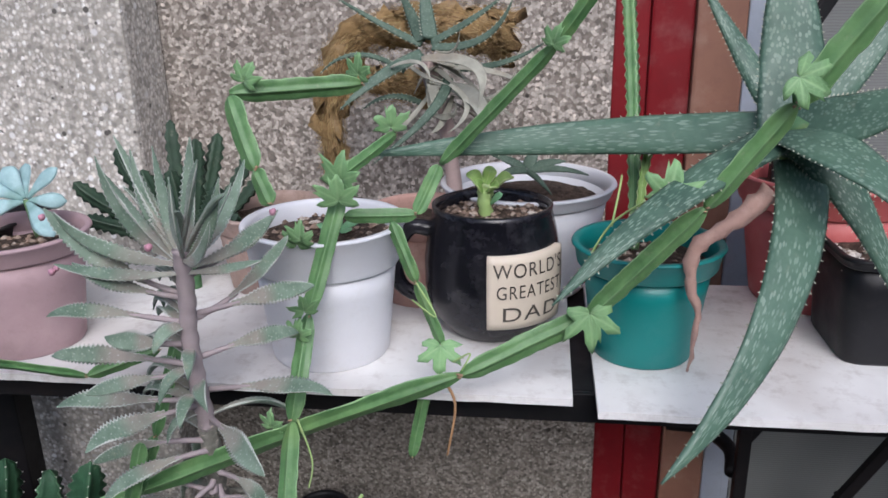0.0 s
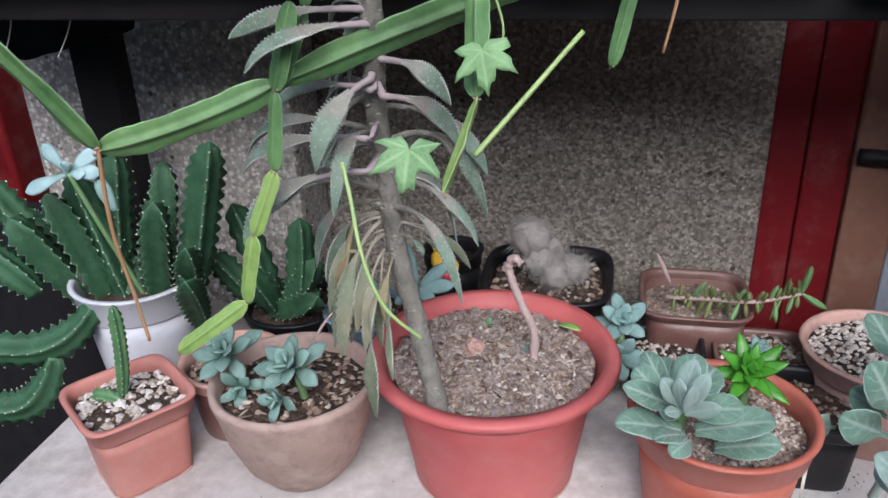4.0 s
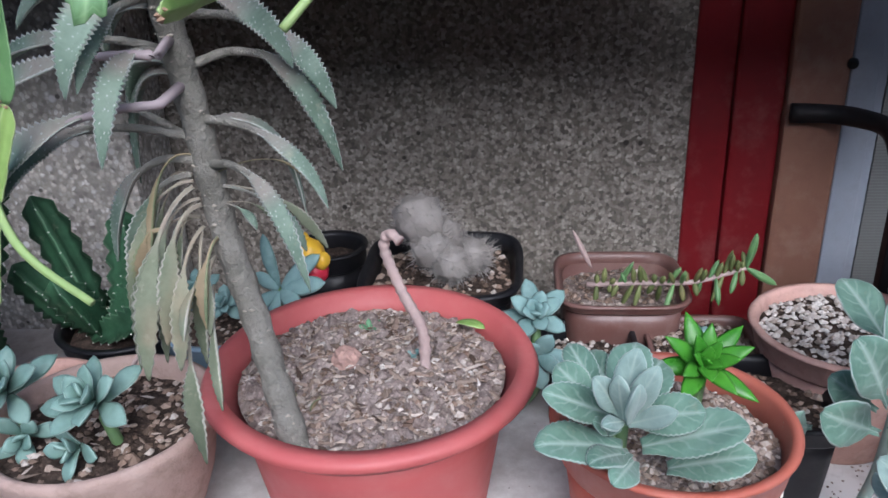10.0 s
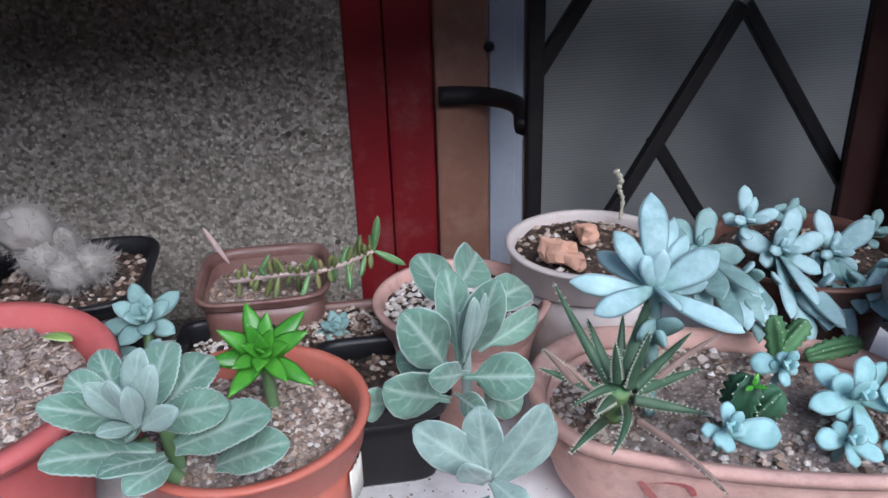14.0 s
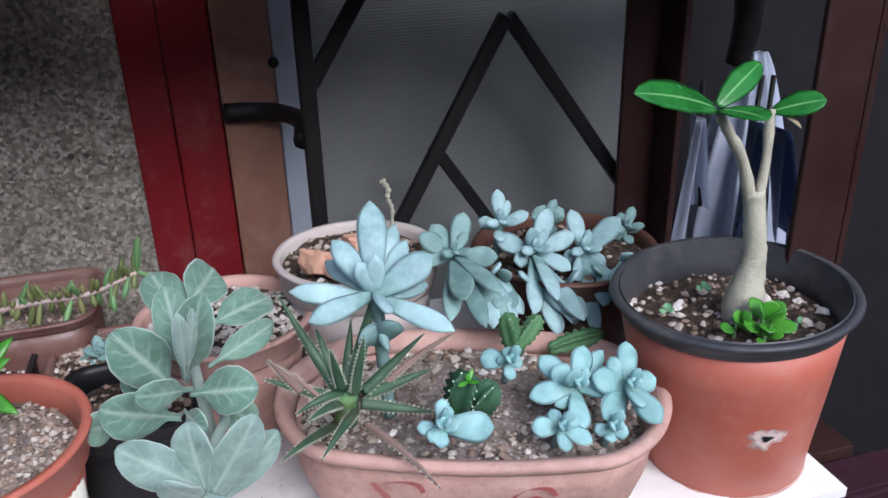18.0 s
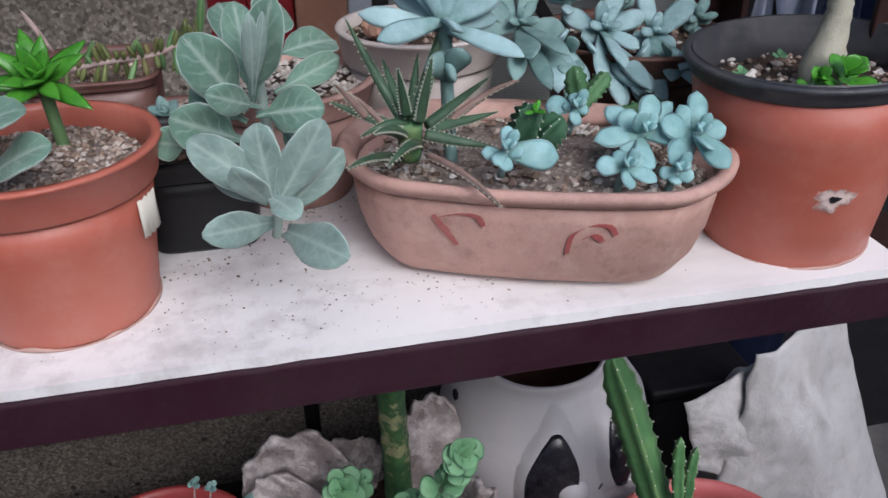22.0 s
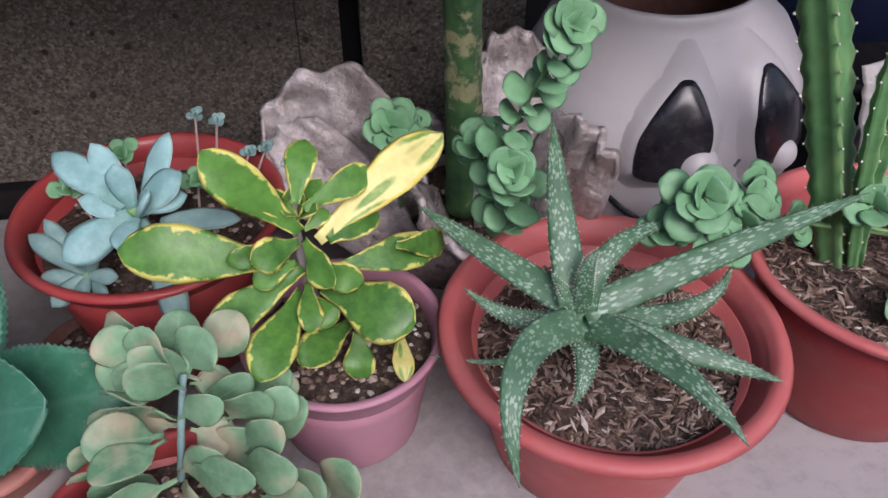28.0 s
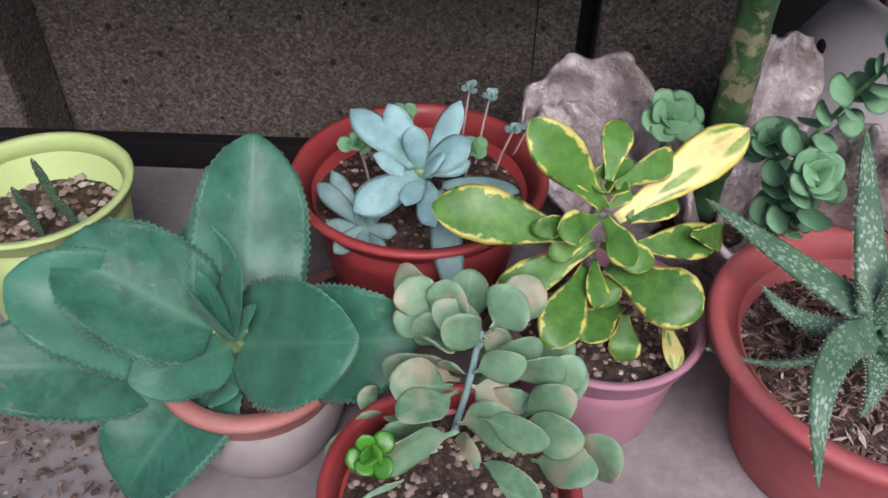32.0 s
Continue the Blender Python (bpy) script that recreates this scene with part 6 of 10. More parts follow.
def flap(base, tip, width, seed, curl=0.3, up=(0, -1, 0.3), holder=None, mt=None, dent_=1.0):
    """A crumpled cement-stiffened flap that flares from the bowl to a torn, rolled edge."""
    holder = holder or bark
    base, tip, up = Vector(base) - holder.location, Vector(tip) - holder.location, Vector(up).normalized()
    t = tip - base
    side = t.normalized().cross(up).normalized()
    nrm = side.cross(t.normalized())
    bm = bmesh.new()
    rows = []
    for i in range(31):
        f = i / 30
        row = []
        for k in range(29):
            u = k / 14 - 1
            w = 0.5 * width * (0.75 + 0.45 * math.sin(1.9 * f)) * (1 - 0.18 * f ** 6)
            q = Vector((u * 1.6 + seed, f * 2.2, seed * 1.7))
            edge = f * (1 - 0.10 * abs(u) ** 3 + 0.07 * noise.noise(Vector((u * 3, seed, 0))))
            dent = 0.34 * (0.5 - abs(noise.noise(q * 0.9))) + 0.10 * (0.5 - abs(noise.noise(q * 2.3))) + 0.03 * (0.5 - abs(noise.noise(q * 6)))
            row.append(bm.verts.new(base + t * edge + side * (u * w) + nrm * (width * (dent * (0.60 if holder is bark else dent_) + curl * (0.3 * u * u - f * f * 0.5)))))
        rows.append(row)
    for a, b in zip(rows, rows[1:]):
        for k in range(28):
            bm.faces.new((a[k], a[k + 1], b[k + 1], b[k]))
    bmesh.ops.recalc_face_normals(bm, faces=bm.faces)
    bmesh.ops.solidify(bm, geom=bm.faces[:], thickness=0.0045)
    part("flap", bm, mt or M_BARK, holder)


flap((0.1292, 0.585, 0.2266), (0.0697, 0.6, 0.3353), 0.080, 1.3, 0.25, (-0.2, -1, 0.5))
flap((0.1261, 0.55, 0.2306), (0.0553, 0.575, 0.3124), 0.050, 5.1, 0.4, (-0.3, -0.8, 0.8))
flap((0.2007, 0.575, 0.2271), (0.2096, 0.6, 0.3606), 0.052, 2.6, 0.3, (0.2, -1, 0.2))
flap((0.2133, 0.53, 0.2384), (0.2471, 0.505, 0.3538), 0.046, 3.7, -0.6, (-0.5, -0.8, 0.5))
flap((0.1677, 0.55, 0.1963), (0.152, 0.5, 0.3041), 0.070, 4.4, 0.5, (0, -0.4, 1))
flap((0.139, 0.63, 0.2305), (0.1374, 0.66, 0.2712), 0.060, 6.2, 0.3, (0, -1, 0.2))
p = plant_at((0.176, 0.573, 0.250), "thick ridged euphorbia trunk, yellowed at the middle", name="euphorbia")
stem(p, [(0, 0, -0.01), (0.0, 0, 0.06), (-0.002, 0, 0.13), (-0.004, 0.0, 0.20)], 0.0125, 0.0115, M_TRUNK, n=16, star=4, star_depth=0.14, knots=0.05, knot_len=0.021)
stem(p, [(-0.003, 0, 0.185), (-0.018, 0, 0.22), (-0.03, 0.0, 0.32)], 0.008, 0.006, M_STAPELIA, n=12, star=4, star_depth=0.3, name="branch")
stem(p, [(-0.002, 0, 0.19), (0.01, 0, 0.24), (0.012, 0.0, 0.32)], 0.009, 0.006, M_STAPELIA, n=12, star=4, star_depth=0.3, name="branch")

p = plant_at((0.3908, 0.447, 0.2522), "upright flat-sided cactus with pale spines", name="column_cactus")
O = Vector((0.3908, 0.447, 0.2522))
ribbed(p, (0, 0, -0.01), Vector((0.3633, 0.465, 0.3517)) - O, Vector((0.3168, 0.478, 0.4826)) - O, 0.0116, M_COLUMN, 4, 17, "column", 0.16, 0.75, 0.075)
ribbed(p, (0.002, -0.002, 0.012), Vector((0.3645, 0.445, 0.3673)) - O, Vector((0.3695, 0.455, 0.4144)) - O, 0.0048, M_COLUMN, 4, 9, "branch", 0.2, 1.0, 0.17)
ribbed(p, (0.004, -0.002, 0.02), Vector((0.3713, 0.445, 0.3666)) - O, Vector((0.3847, 0.455, 0.4017)) - O, 0.004, M_COLUMN, 4, 7, "branch", 0.2, 1.0, 0.19)

# ---- things on and behind the low slab ----
jug = thing("ceramic_planter", (0.332, 0.624, Z_LOW), "white glazed lobed bulbous ceramic planter with dark glazed panels", "planter")
jug.rotation_euler = (0, -0.055, 0)
J = [(0, 0.004), (0.058, 0.0), (0.072, 0.003), (0.092, 0.035), (0.101, 0.075), (0.1025, 0.110), (0.096, 0.142), (0.082, 0.166), (0.066, 0.181), (0.0605, 0.189), (0.0610, 0.194), (0.0575, 0.195), (0.0555, 0.188), (0.075, 0.165), (0.09, 0.09), (0.06, 0.01), (0, 0.01)]


def lobes(r, a):
    k = 1 + 0.030 * max(0.0, (r - 0.062) / 0.04) * (abs(math.cos(4 * a + 0.35)) - 0.5)
    return r * k * math.cos(a), r * k * math.sin(a)


part("body", lathe(J, 96, lobes, wob=0.008, seed=8), M_CERAMIC, jug)


def jug_radius(z):
    return float(np.interp(z, [q[1] for q in J[2:10]], [q[0] for q in J[2:10]]))


def panel(parent, a_mid, z_mid, half_w, half_h, lean, mt, name, proud, inset):
    """A rounded arched panel that follows the belly, with a soft shoulder all round."""
    bm = bmesh.new()
    rings = []
    for i in range(9):
        s = 1.0 - inset * i / 5 if i < 6 else (1.0 - inset) * (1 - (i - 5) * 0.28)
        f = min(1.0, i / 5)
        rise = -0.0012 + (proud + 0.0012) * f * f * (3 - 2 * f)
        row = []
        for k in range(44):
            t = 2 * math.pi * k / 44
            y = math.sin(t)
            y = y if y > -0.6 else -0.6 - 0.25 * (-0.6 - y)
            x = math.copysign(abs(math.cos(t)) ** 0.7, math.cos(t)) * (1.0 - 0.42 * max(0.0, y) ** 1.6) + lean * y
            z = z_mid + half_h * y * s
            a = a_mid + half_w * x * s / 0.1
            r = jug_radius(z) + rise
            row.append(bm.verts.new((r * math.cos(a), r * math.sin(a), z)))
        rings.append(row)
    for a, b in zip(rings, rings[1:]):
        for k in range(44):
            bm.faces.new((a[k], a[(k + 1) % 44], b[(k + 1) % 44], b[k]))
    bm.faces.new(rings[-1])
    bmesh.ops.recalc_face_normals(bm, faces=bm.faces)
    return part(name, bm, mt, parent)


for a_mid, lean in ((-1.80, 0.25), (-1.07, -0.15)):
    panel(jug, a_mid, 0.131, 0.0355, 0.058, lean, M_CERAMIC, "raised_surround", 0.0055, 0.42)
    panel(jug, a_mid, 0.130, 0.0250, 0.041, lean, M_GLAZE, "dark_panel", 0.0075, 0.16)
for a, z in ((-1.640, 0.1150), (-1.049, 0.1060)):
    bm = bmesh.new()
    bmesh.ops.create_uvsphere(bm, u_segments=24, v_segments=14, radius=0.0125)
    r = jug_radius(z) + 0.001
    for v in bm.verts:
        v.co = Vector((r * math.cos(a) + v.co.x * 1.15, r * math.sin(a) + v.co.y * 0.9, z + v.co.z))
    part("knob", bm, M_CERAMIC, jug, "rounded white glazed knob")
for line_, r0, mt in ((((-2.45, 0.0935), (-2.29, 0.0930), (-2.05, 0.0720), (-1.79, 0.0590), (-1.50, 0.0560)), 0.0028, M_GLAZE), (((-1.385, 0.1080), (-1.29, 0.1175), (-1.20, 0.1225)), 0.0014, M_LINER)):
    bm = bmesh.new()
    tube(bm, spline([((jug_radius(z) - 0.0006) * math.cos(a), (jug_radius(z) - 0.0006) * math.sin(a), z) for a, z in line_], 8), r0, r0 * 0.7, 8)
    part("groove", bm, mt, jug, "dark painted groove")
bm = bmesh.new()
bmesh.ops.create_uvsphere(bm, u_segments=14, v_segments=8, radius=0.0055)
for v in bm.verts:
    v.co = Vector((jug_radius(0.162) * math.cos(-3.06) + v.co.x * 0.5, jug_radius(0.162) * math.sin(-3.06) + v.co.y, 0.162 + v.co.z * 1.2))
part("hole", bm, M_DARK, jug, "small dark hole in the shoulder")
part("inside", lathe([(0.0, 0.012), (0.055, 0.012), (0.086, 0.09), (0.072, 0.163), (0.0545, 0.186), (0.0535, 0.186), (0.070, 0.160), (0.083, 0.09), (0.05, 0.02), (0.0, 0.02)], 48), M_BROWN_DISH, jug, "dirty brown unglazed inside")
bm = bmesh.new()
tube(bm, spline([(-0.045, 0.02, 0.07), (-0.048, 0.01, 0.19), (-0.038, 0.02, 0.25), (-0.02, 0.03, 0.36)], 6), 0.005, 0.004, 8)
part("stick", bm, M_IRON, jug, "dark stick standing in the planter")


def crumpled(name, loc, size, seed, mt, label, category, amp=0.35):
    bm = bmesh.new()
    bmesh.ops.create_icosphere(bm, subdivisions=5, radius=1)
    for v in bm.verts:
        q = v.co.copy()
        f = 1 + amp * (1 - 2 * abs(noise.noise(q * 1.5 + Vector((seed, 0, 0))))) * 0.5 + amp * 0.45 * (0.5 - abs(noise.noise(q * 3.7 + Vector((0, seed, 0)))))
        f += amp * 0.16 * (0.5 - abs(noise.noise(q * 9 + Vector((0, 0, seed)))))
        v.co = Vector((q.x * size[0], q.y * size[1], max(q.z, -0.85) * size[2])) * f
    low = min(v.co.z for v in bm.verts)
    for v in bm.verts:
        v.co.z -= low
    ob = part("wrap", bm, mt, None)
    ob.name = name
    ob.location = loc
    return tagged(ob, label, category)


bag = thing("plastic_bag", (0.600, 0.600, 0.0), "crumpled dirty white woven plastic bag", "bag")


def creased(name, centre, size, seed, jitter, mt):
    """A stiff sheet bag: large flat facets that meet in sharp creases, with fine wrinkles."""
    rnd = random.Random(seed)
    bm = bmesh.new()
    bmesh.ops.create_icosphere(bm, subdivisions=2, radius=1)
    for v in bm.verts:
        v.co = Vector((v.co.x * size[0], v.co.y * size[1], v.co.z * size[2])) * (1 + rnd.uniform(-jitter, jitter))
    bmesh.ops.subdivide_edges(bm, edges=bm.edges[:], cuts=4, use_grid_fill=True)
    for v in bm.verts:
        q = v.co * 38
        v.co += v.co.normalized() * (0.0035 * (0.5 - abs(noise.noise(q))) + 0.0014 * noise.noise(q * 3.1))
        v.co += Vector(centre)
        v.co.z = max(v.co.z, 0.002)
    return part(name, bm, mt, bag)


creased("sack", (-0.005, 0.050, 0.14), (0.070, 0.055, 0.150), 5, 0.08, M_BAG)


def sheet(corners, seed, amp, bulge):
    """A loose panel of the bag between four corners, with long folds, sharp creases and a rolled hem."""
    a, b, c, d = [Vector(q) - bag.location for q in corners]
    nrm = (b - a).cross(d - a).normalized()
    if nrm.y > 0:
        nrm = -nrm
    bm = bmesh.new()
    m = 48
    grid = []
    for i in range(m + 1):
        row = []
        for j in range(m + 1):
            u, v = i / m, j / m
            u += 0.012 * math.sin(math.pi * v) * noise.noise(Vector((v * 3, seed, 1)))
            v += 0.020 * noise.noise(Vector((u * 2, seed, 5)))
            q = (a.lerp(b, u)).lerp(d.lerp(c, u), v)
            w = Vector((u * 2.1 + 0.8 * v + seed, v * 1.5 - 0.5 * u, seed * 0.7))
            fold = abs(noise.noise(w)) * 1.0 + 0.45 * abs(noise.noise(w * 2.3)) + 0.16 * abs(noise.noise(w * 5.1)) + 0.05 * noise.noise(w * 14)
            hem = 0.25 * (math.exp(-u * 30) + math.exp(-(1 - u) * 30) + math.exp(-v * 30))
            row.append(bm.verts.new(q + nrm * (bulge * math.sin(math.pi * min(1, u)) * math.sin(math.pi * min(1, max(0, v))) - amp * fold * (0.35 + 0.65 * min(1, 6 * v)) - amp * hem)))
        grid.append(row)
    for i in range(m):
        for j in range(m):
            bm.faces.new((grid[i][j], grid[i + 1][j], grid[i + 1][j + 1], grid[i][j + 1]))
    bmesh.ops.recalc_face_normals(bm, faces=bm.faces)
    bmesh.ops.solidify(bm, geom=bm.faces[:], thickness=0.0014)
    part("panel", bm, M_BAG, bag)


sheet(((0.5116, 0.56, 0.3787), (0.6089, 0.585, 0.4097), (0.7745, 0.53, -0.0131), (0.4752, 0.535, 0.2009)), 3.3, 0.018, 0.016)
sheet(((0.4415, 0.56, 0.34), (0.5378, 0.585, 0.3572), (0.6122, 0.56, 0.1919), (0.4589, 0.545, 0.2652)), 7.9, 0.011, 0.014)
crumpled("hanging_cloth", (0.60, 0.790, 0.0), (0.10, 0.05, 0.28), 2.2, M_NAVY, "dark navy cloth hanging behind the bag", "cloth", 0.25)
box_t = thing("plastic_box", (0.492, 0.70, 0.0), "dark grey plastic box behind the cactus pot", "box")
bm = bmesh.new()
box(bm, -0.02, 0.10, -0.03, 0.05, 0.0, 0.245, 0.008)
part("body", bm, M_BLACK_POT, box_t)
bm = bmesh.new()
box(bm, -0.025, 0.105, -0.035, 0.055, 0.246, 0.260, 0.006)
part("lid", bm, M_IRON, box_t)

bowl2 = thing("brown_bowl", (-0.060, 0.478, Z_LOW), "dull red-brown clay bowl filled with grit", "bowl")
part("body", lathe([(0, 0.002), (0.030, 0), (0.038, 0.01), (0.046, 0.035), (0.044, 0.036), (0.034, 0.012), (0, 0.01)], wob=0.03), M_BROWN_DISH, bowl2)
soil_in(bowl2, 0.041, 0.030, M_SOIL, 52, grit=[(90, .0012, .003, M_GRIT, ""), (16, .002, .0034, M_PERLITE, "")])
litter = thing("leaf_litter", (-0.235, 0.345, Z_LOW), "dry leaf litter and grit on the slab", "litter", kind="stuff")
bm = bmesh.new()
rnd = random.Random(9)
for k in range(700):
    a, q = rnd.uniform(0, 6.28), 0.075 * math.sqrt(rnd.random())
    c = (q * math.cos(a) * 1.2, q * math.sin(a), 0.003 + 0.010 * rnd.random() * (1 - q / 0.09))
    if k % 3:
        sliver(bm, c, rnd.uniform(.004, .010), rnd.uniform(.0012, .0028), rnd.random())
    else:
        pebble(bm, c, rnd.uniform(.001, .003), rnd.random(), 0.7)
tagged(part("debris", bm, M_HUSK_DARK, litter, smooth=False), kind="stuff")
# small sprigs in the deep red pot
p = plant_at((-0.020, 0.545, 0.270), "small pale stonecrop sprigs on red stalks", name="stonecrop_sprigs")
O = Vector((-0.020, 0.545, 0.270))
rnd = random.Random(4)
for k, q in enumerate(((-0.0591, 0.52, 0.3199), (-0.0356, 0.55, 0.3205), (0.0069, 0.575, 0.3293), (0.0201, 0.57, 0.3272), (0.0367, 0.565, 0.3058), (0.047, 0.57, 0.305), (0.0095, 0.53, 0.3119), (0.0561, 0.57, 0.2917))):
    d = Vector(q) - O
    stem(p, [Vector((d.x * 0.8, d.y * 0.9, 0)), d * 0.6 + Vector((d.x * .3, d.y * .3, 0)), d], 0.0009, 0.0008, M_DRY_STEM, n=5, steps=4)
    rosette(p, d, (0, -0.5, 0.8), 7, 0.012 if k < 2 or k == 6 else 0.006, 0.011 if k < 2 or k == 6 else 0.0055, 0.0014, L_CREEP if k < 2 or k == 6 else L_BLUE_DULL, ROUND, 85, 20, 60 + k, 0.2, 0.05, 0.6)


# ---- plants on the middle shelf ----
p = plant_at((-0.1781, 0.412, 0.6947), "tall kalanchoe with a grey woody stem and serrated drooping leaves", name="tall_kalanchoe")
O = Vector((-0.1781, 0.412, 0.6947))
LOWER = ((-0.1740, 0.408, 0.684), (-0.1800, 0.414, 0.706), (-0.1910, 0.426, 0.742), (-0.2015, 0.432, 0.785), (-0.2050, 0.430, 0.833), (-0.2060, 0.421, 0.879), (-0.2010, 0.408, 0.910), (-0.1985, 0.401, 0.945))
UPPER = ((-0.1985, 0.401, 0.943), (-0.2005, 0.399, 0.975), (-0.2010, 0.398, 1.005), (-0.1985, 0.396, 1.032), (-0.1965, 0.392, 1.060))
stem(p, [Vector(q) - O for q in LOWER], 0.0066, 0.0056, M_WOOD_STEM, n=16, knots=0.07, knot_len=0.017, steps=14)
stem(p, [Vector(q) - O for q in UPPER], 0.0054, 0.0048, M_PURPLE_STEM, n=14, knots=0.09, knot_len=0.012, steps=8)
bm = bmesh.new()
rnd = random.Random(3)
stalk_line = spline([Vector(q) - O for q in LOWER], 10)
for k in range(220):
    c = stalk_line[rnd.randrange(len(stalk_line))]
    a = rnd.uniform(-3.14, 3.14)
    pebble(bm, c + Vector((0.0056 * math.cos(a), 0.0056 * math.sin(a), rnd.uniform(-.004, .004))), rnd.uniform(.0006, .0016), rnd.random(), 0.6)
part("leaf_scar", bm, M_HUSKY, p, "pale leaf scars along the stem")


AXIS = stalk_line + spline([Vector(q) - O for q in UPPER], 10)


def serrate(rows_, mat_=L_TALL, arch=0.22, up=(0, -0.35, 0.9), prof=KALAN, teeth=24, reach=0.72, seed=0, wide_=1.0, stalked=0.0, stalk_mat=M_PURPLE_STEM):
    """Channelled toothed leaves that arch out from the stem and hang to their tips; a stalked one has a mauve stalk."""
    for k, (b, t, w) in enumerate(rows_):
        b, t = Vector(b) - O, Vector(t) - O
        rr = random.Random(seed * 50 + k)
        d = t - b
        out = b + Vector((d.x * reach, d.y * reach, d.z * 0.25 + d.length * arch * rr.uniform(.5, 1.5)))
        if stalked:
            f = stalked * rr.uniform(.8, 1.2)
            at = [b * (1 - q) ** 2 + out * (2 * q * (1 - q)) + t * q * q for q in (0, f * 0.5, f, f * 1.25)]
            axis = min(AXIS, key=lambda q: (q - b).length)
            bm = bmesh.new()
            tube(bm, [axis] + spline(at, 4), 0.0020, 0.0013, 8, 0.08, 0.008)
            part("leaf_stalk", bm, stalk_mat, p)
            b, out = at[2], out * (1 - f) + t * f
        bm = bmesh.new()
        blade(bm, b, out, t, w * wide_ * rr.uniform(.85, 1.15), 0.0030, prof, Vector(up) + Vector((rr.uniform(-.5, .5), rr.uniform(-.5, .25), 0)), rr.uniform(.30, .60), teeth, 0.13, twist=rr.uniform(-.8, .8), wave=0.05)
        part("leaf", bm, mat_, p)


HANGING = [
    ((-0.207, 0.428, 0.863), (-0.282, 0.415, 0.853), 0.011),
    ((-0.21, 0.428, 0.884), (-0.223, 0.378, 0.859), 0.01),
    ((-0.21, 0.428, 0.862), (-0.219, 0.376, 0.833), 0.011),
    ((-0.209, 0.428, 0.83), (-0.274, 0.396, 0.814), 0.013),
    ((-0.209, 0.428, 0.829), (-0.254, 0.44, 0.832), 0.0061),
    ((-0.201, 0.428, 0.878), (-0.146, 0.425, 0.841), 0.013),
    ((-0.201, 0.428, 0.859), (-0.147, 0.43, 0.814), 0.011),
    ((-0.201, 0.428, 0.837), (-0.148, 0.405, 0.807), 0.011),
    ((-0.201, 0.428, 0.818), (-0.156, 0.395, 0.776), 0.009),
    ((-0.21, 0.428, 0.82), (-0.261, 0.445, 0.766), 0.011),
]
WITHERED = [
    ((-0.211, 0.428, 0.808), (-0.23, 0.395, 0.734), 0.011),
    ((-0.209, 0.428, 0.8), (-0.221, 0.4, 0.748), 0.011),
    ((-0.209, 0.428, 0.762), (-0.198, 0.39, 0.723), 0.0061),
    ((-0.216, 0.41, 0.745), (-0.212, 0.395, 0.691), 0.0112),
    ((-0.203, 0.428, 0.785), (-0.203, 0.4, 0.756), 0.0081),
    ((-0.224, 0.42, 0.792), (-0.239, 0.42, 0.763), 0.01),
    ((-0.208, 0.428, 0.822), (-0.232, 0.42, 0.772), 0.004),
    ((-0.2, 0.428, 0.814), (-0.162, 0.44, 0.803), 0.002),
]
CURTAIN = [
    ((-0.211, 0.43, 0.81), (-0.245, 0.42, 0.748), 0.0091),
    ((-0.21, 0.43, 0.802), (-0.23, 0.41, 0.749), 0.009),
    ((-0.211, 0.43, 0.794), (-0.238, 0.405, 0.733), 0.01),
    ((-0.21, 0.43, 0.789), (-0.215, 0.395, 0.739), 0.011),
    ((-0.207, 0.43, 0.775), (-0.209, 0.39, 0.756), 0.007),
    ((-0.211, 0.43, 0.813), (-0.253, 0.44, 0.759), 0.01),
    ((-0.201, 0.43, 0.808), (-0.166, 0.43, 0.778), 0.007),
    ((-0.2, 0.43, 0.8), (-0.183, 0.42, 0.792), 0.004),
]
LEFT_TIER = [
    ((-0.202, 0.4, 1.03), (-0.267, 0.383, 1.085), 0.015),
    ((-0.202, 0.4, 1.028), (-0.251, 0.375, 1.057), 0.014),
    ((-0.202, 0.4, 1.012), (-0.279, 0.385, 1.02), 0.012),
    ((-0.202, 0.4, 0.999), (-0.236, 0.37, 1.016), 0.015),
    ((-0.203, 0.4, 0.985), (-0.286, 0.392, 0.991), 0.014),
    ((-0.202, 0.4, 0.98), (-0.247, 0.36, 0.985), 0.012),
    ((-0.2, 0.4, 0.961), (-0.284, 0.385, 0.961), 0.015),
    ((-0.199, 0.4, 0.959), (-0.243, 0.345, 0.958), 0.016),
    ((-0.199, 0.4, 0.934), (-0.268, 0.385, 0.922), 0.013),
    ((-0.199, 0.4, 0.927), (-0.25, 0.36, 0.911), 0.012),
]
RIGHT_TIER = [
    ((-0.198, 0.403, 1.041), (-0.153, 0.42, 1.072), 0.014),
    ((-0.197, 0.403, 1.017), (-0.128, 0.41, 1.034), 0.014),
    ((-0.196, 0.403, 0.99), (-0.143, 0.42, 0.999), 0.013),
    ((-0.198, 0.403, 0.967), (-0.116, 0.39, 0.975), 0.014),
    ((-0.199, 0.403, 0.949), (-0.143, 0.345, 0.95), 0.017),
    ((-0.196, 0.403, 1.015), (-0.148, 0.43, 1.057), 0.012),
    ((-0.195, 0.403, 0.909), (-0.158, 0.39, 0.89), 0.013),
    ((-0.196, 0.403, 0.89), (-0.16, 0.42, 0.858), 0.0131),
    ((-0.2, 0.403, 0.893), (-0.266, 0.42, 0.875), 0.008),
    ((-0.202, 0.403, 0.899), (-0.226, 0.375, 0.858), 0.018),
    ((-0.204, 0.403, 0.867), (-0.285, 0.41, 0.842), 0.013),
    ((-0.207, 0.403, 0.849), (-0.28, 0.39, 0.807), 0.0191),
]
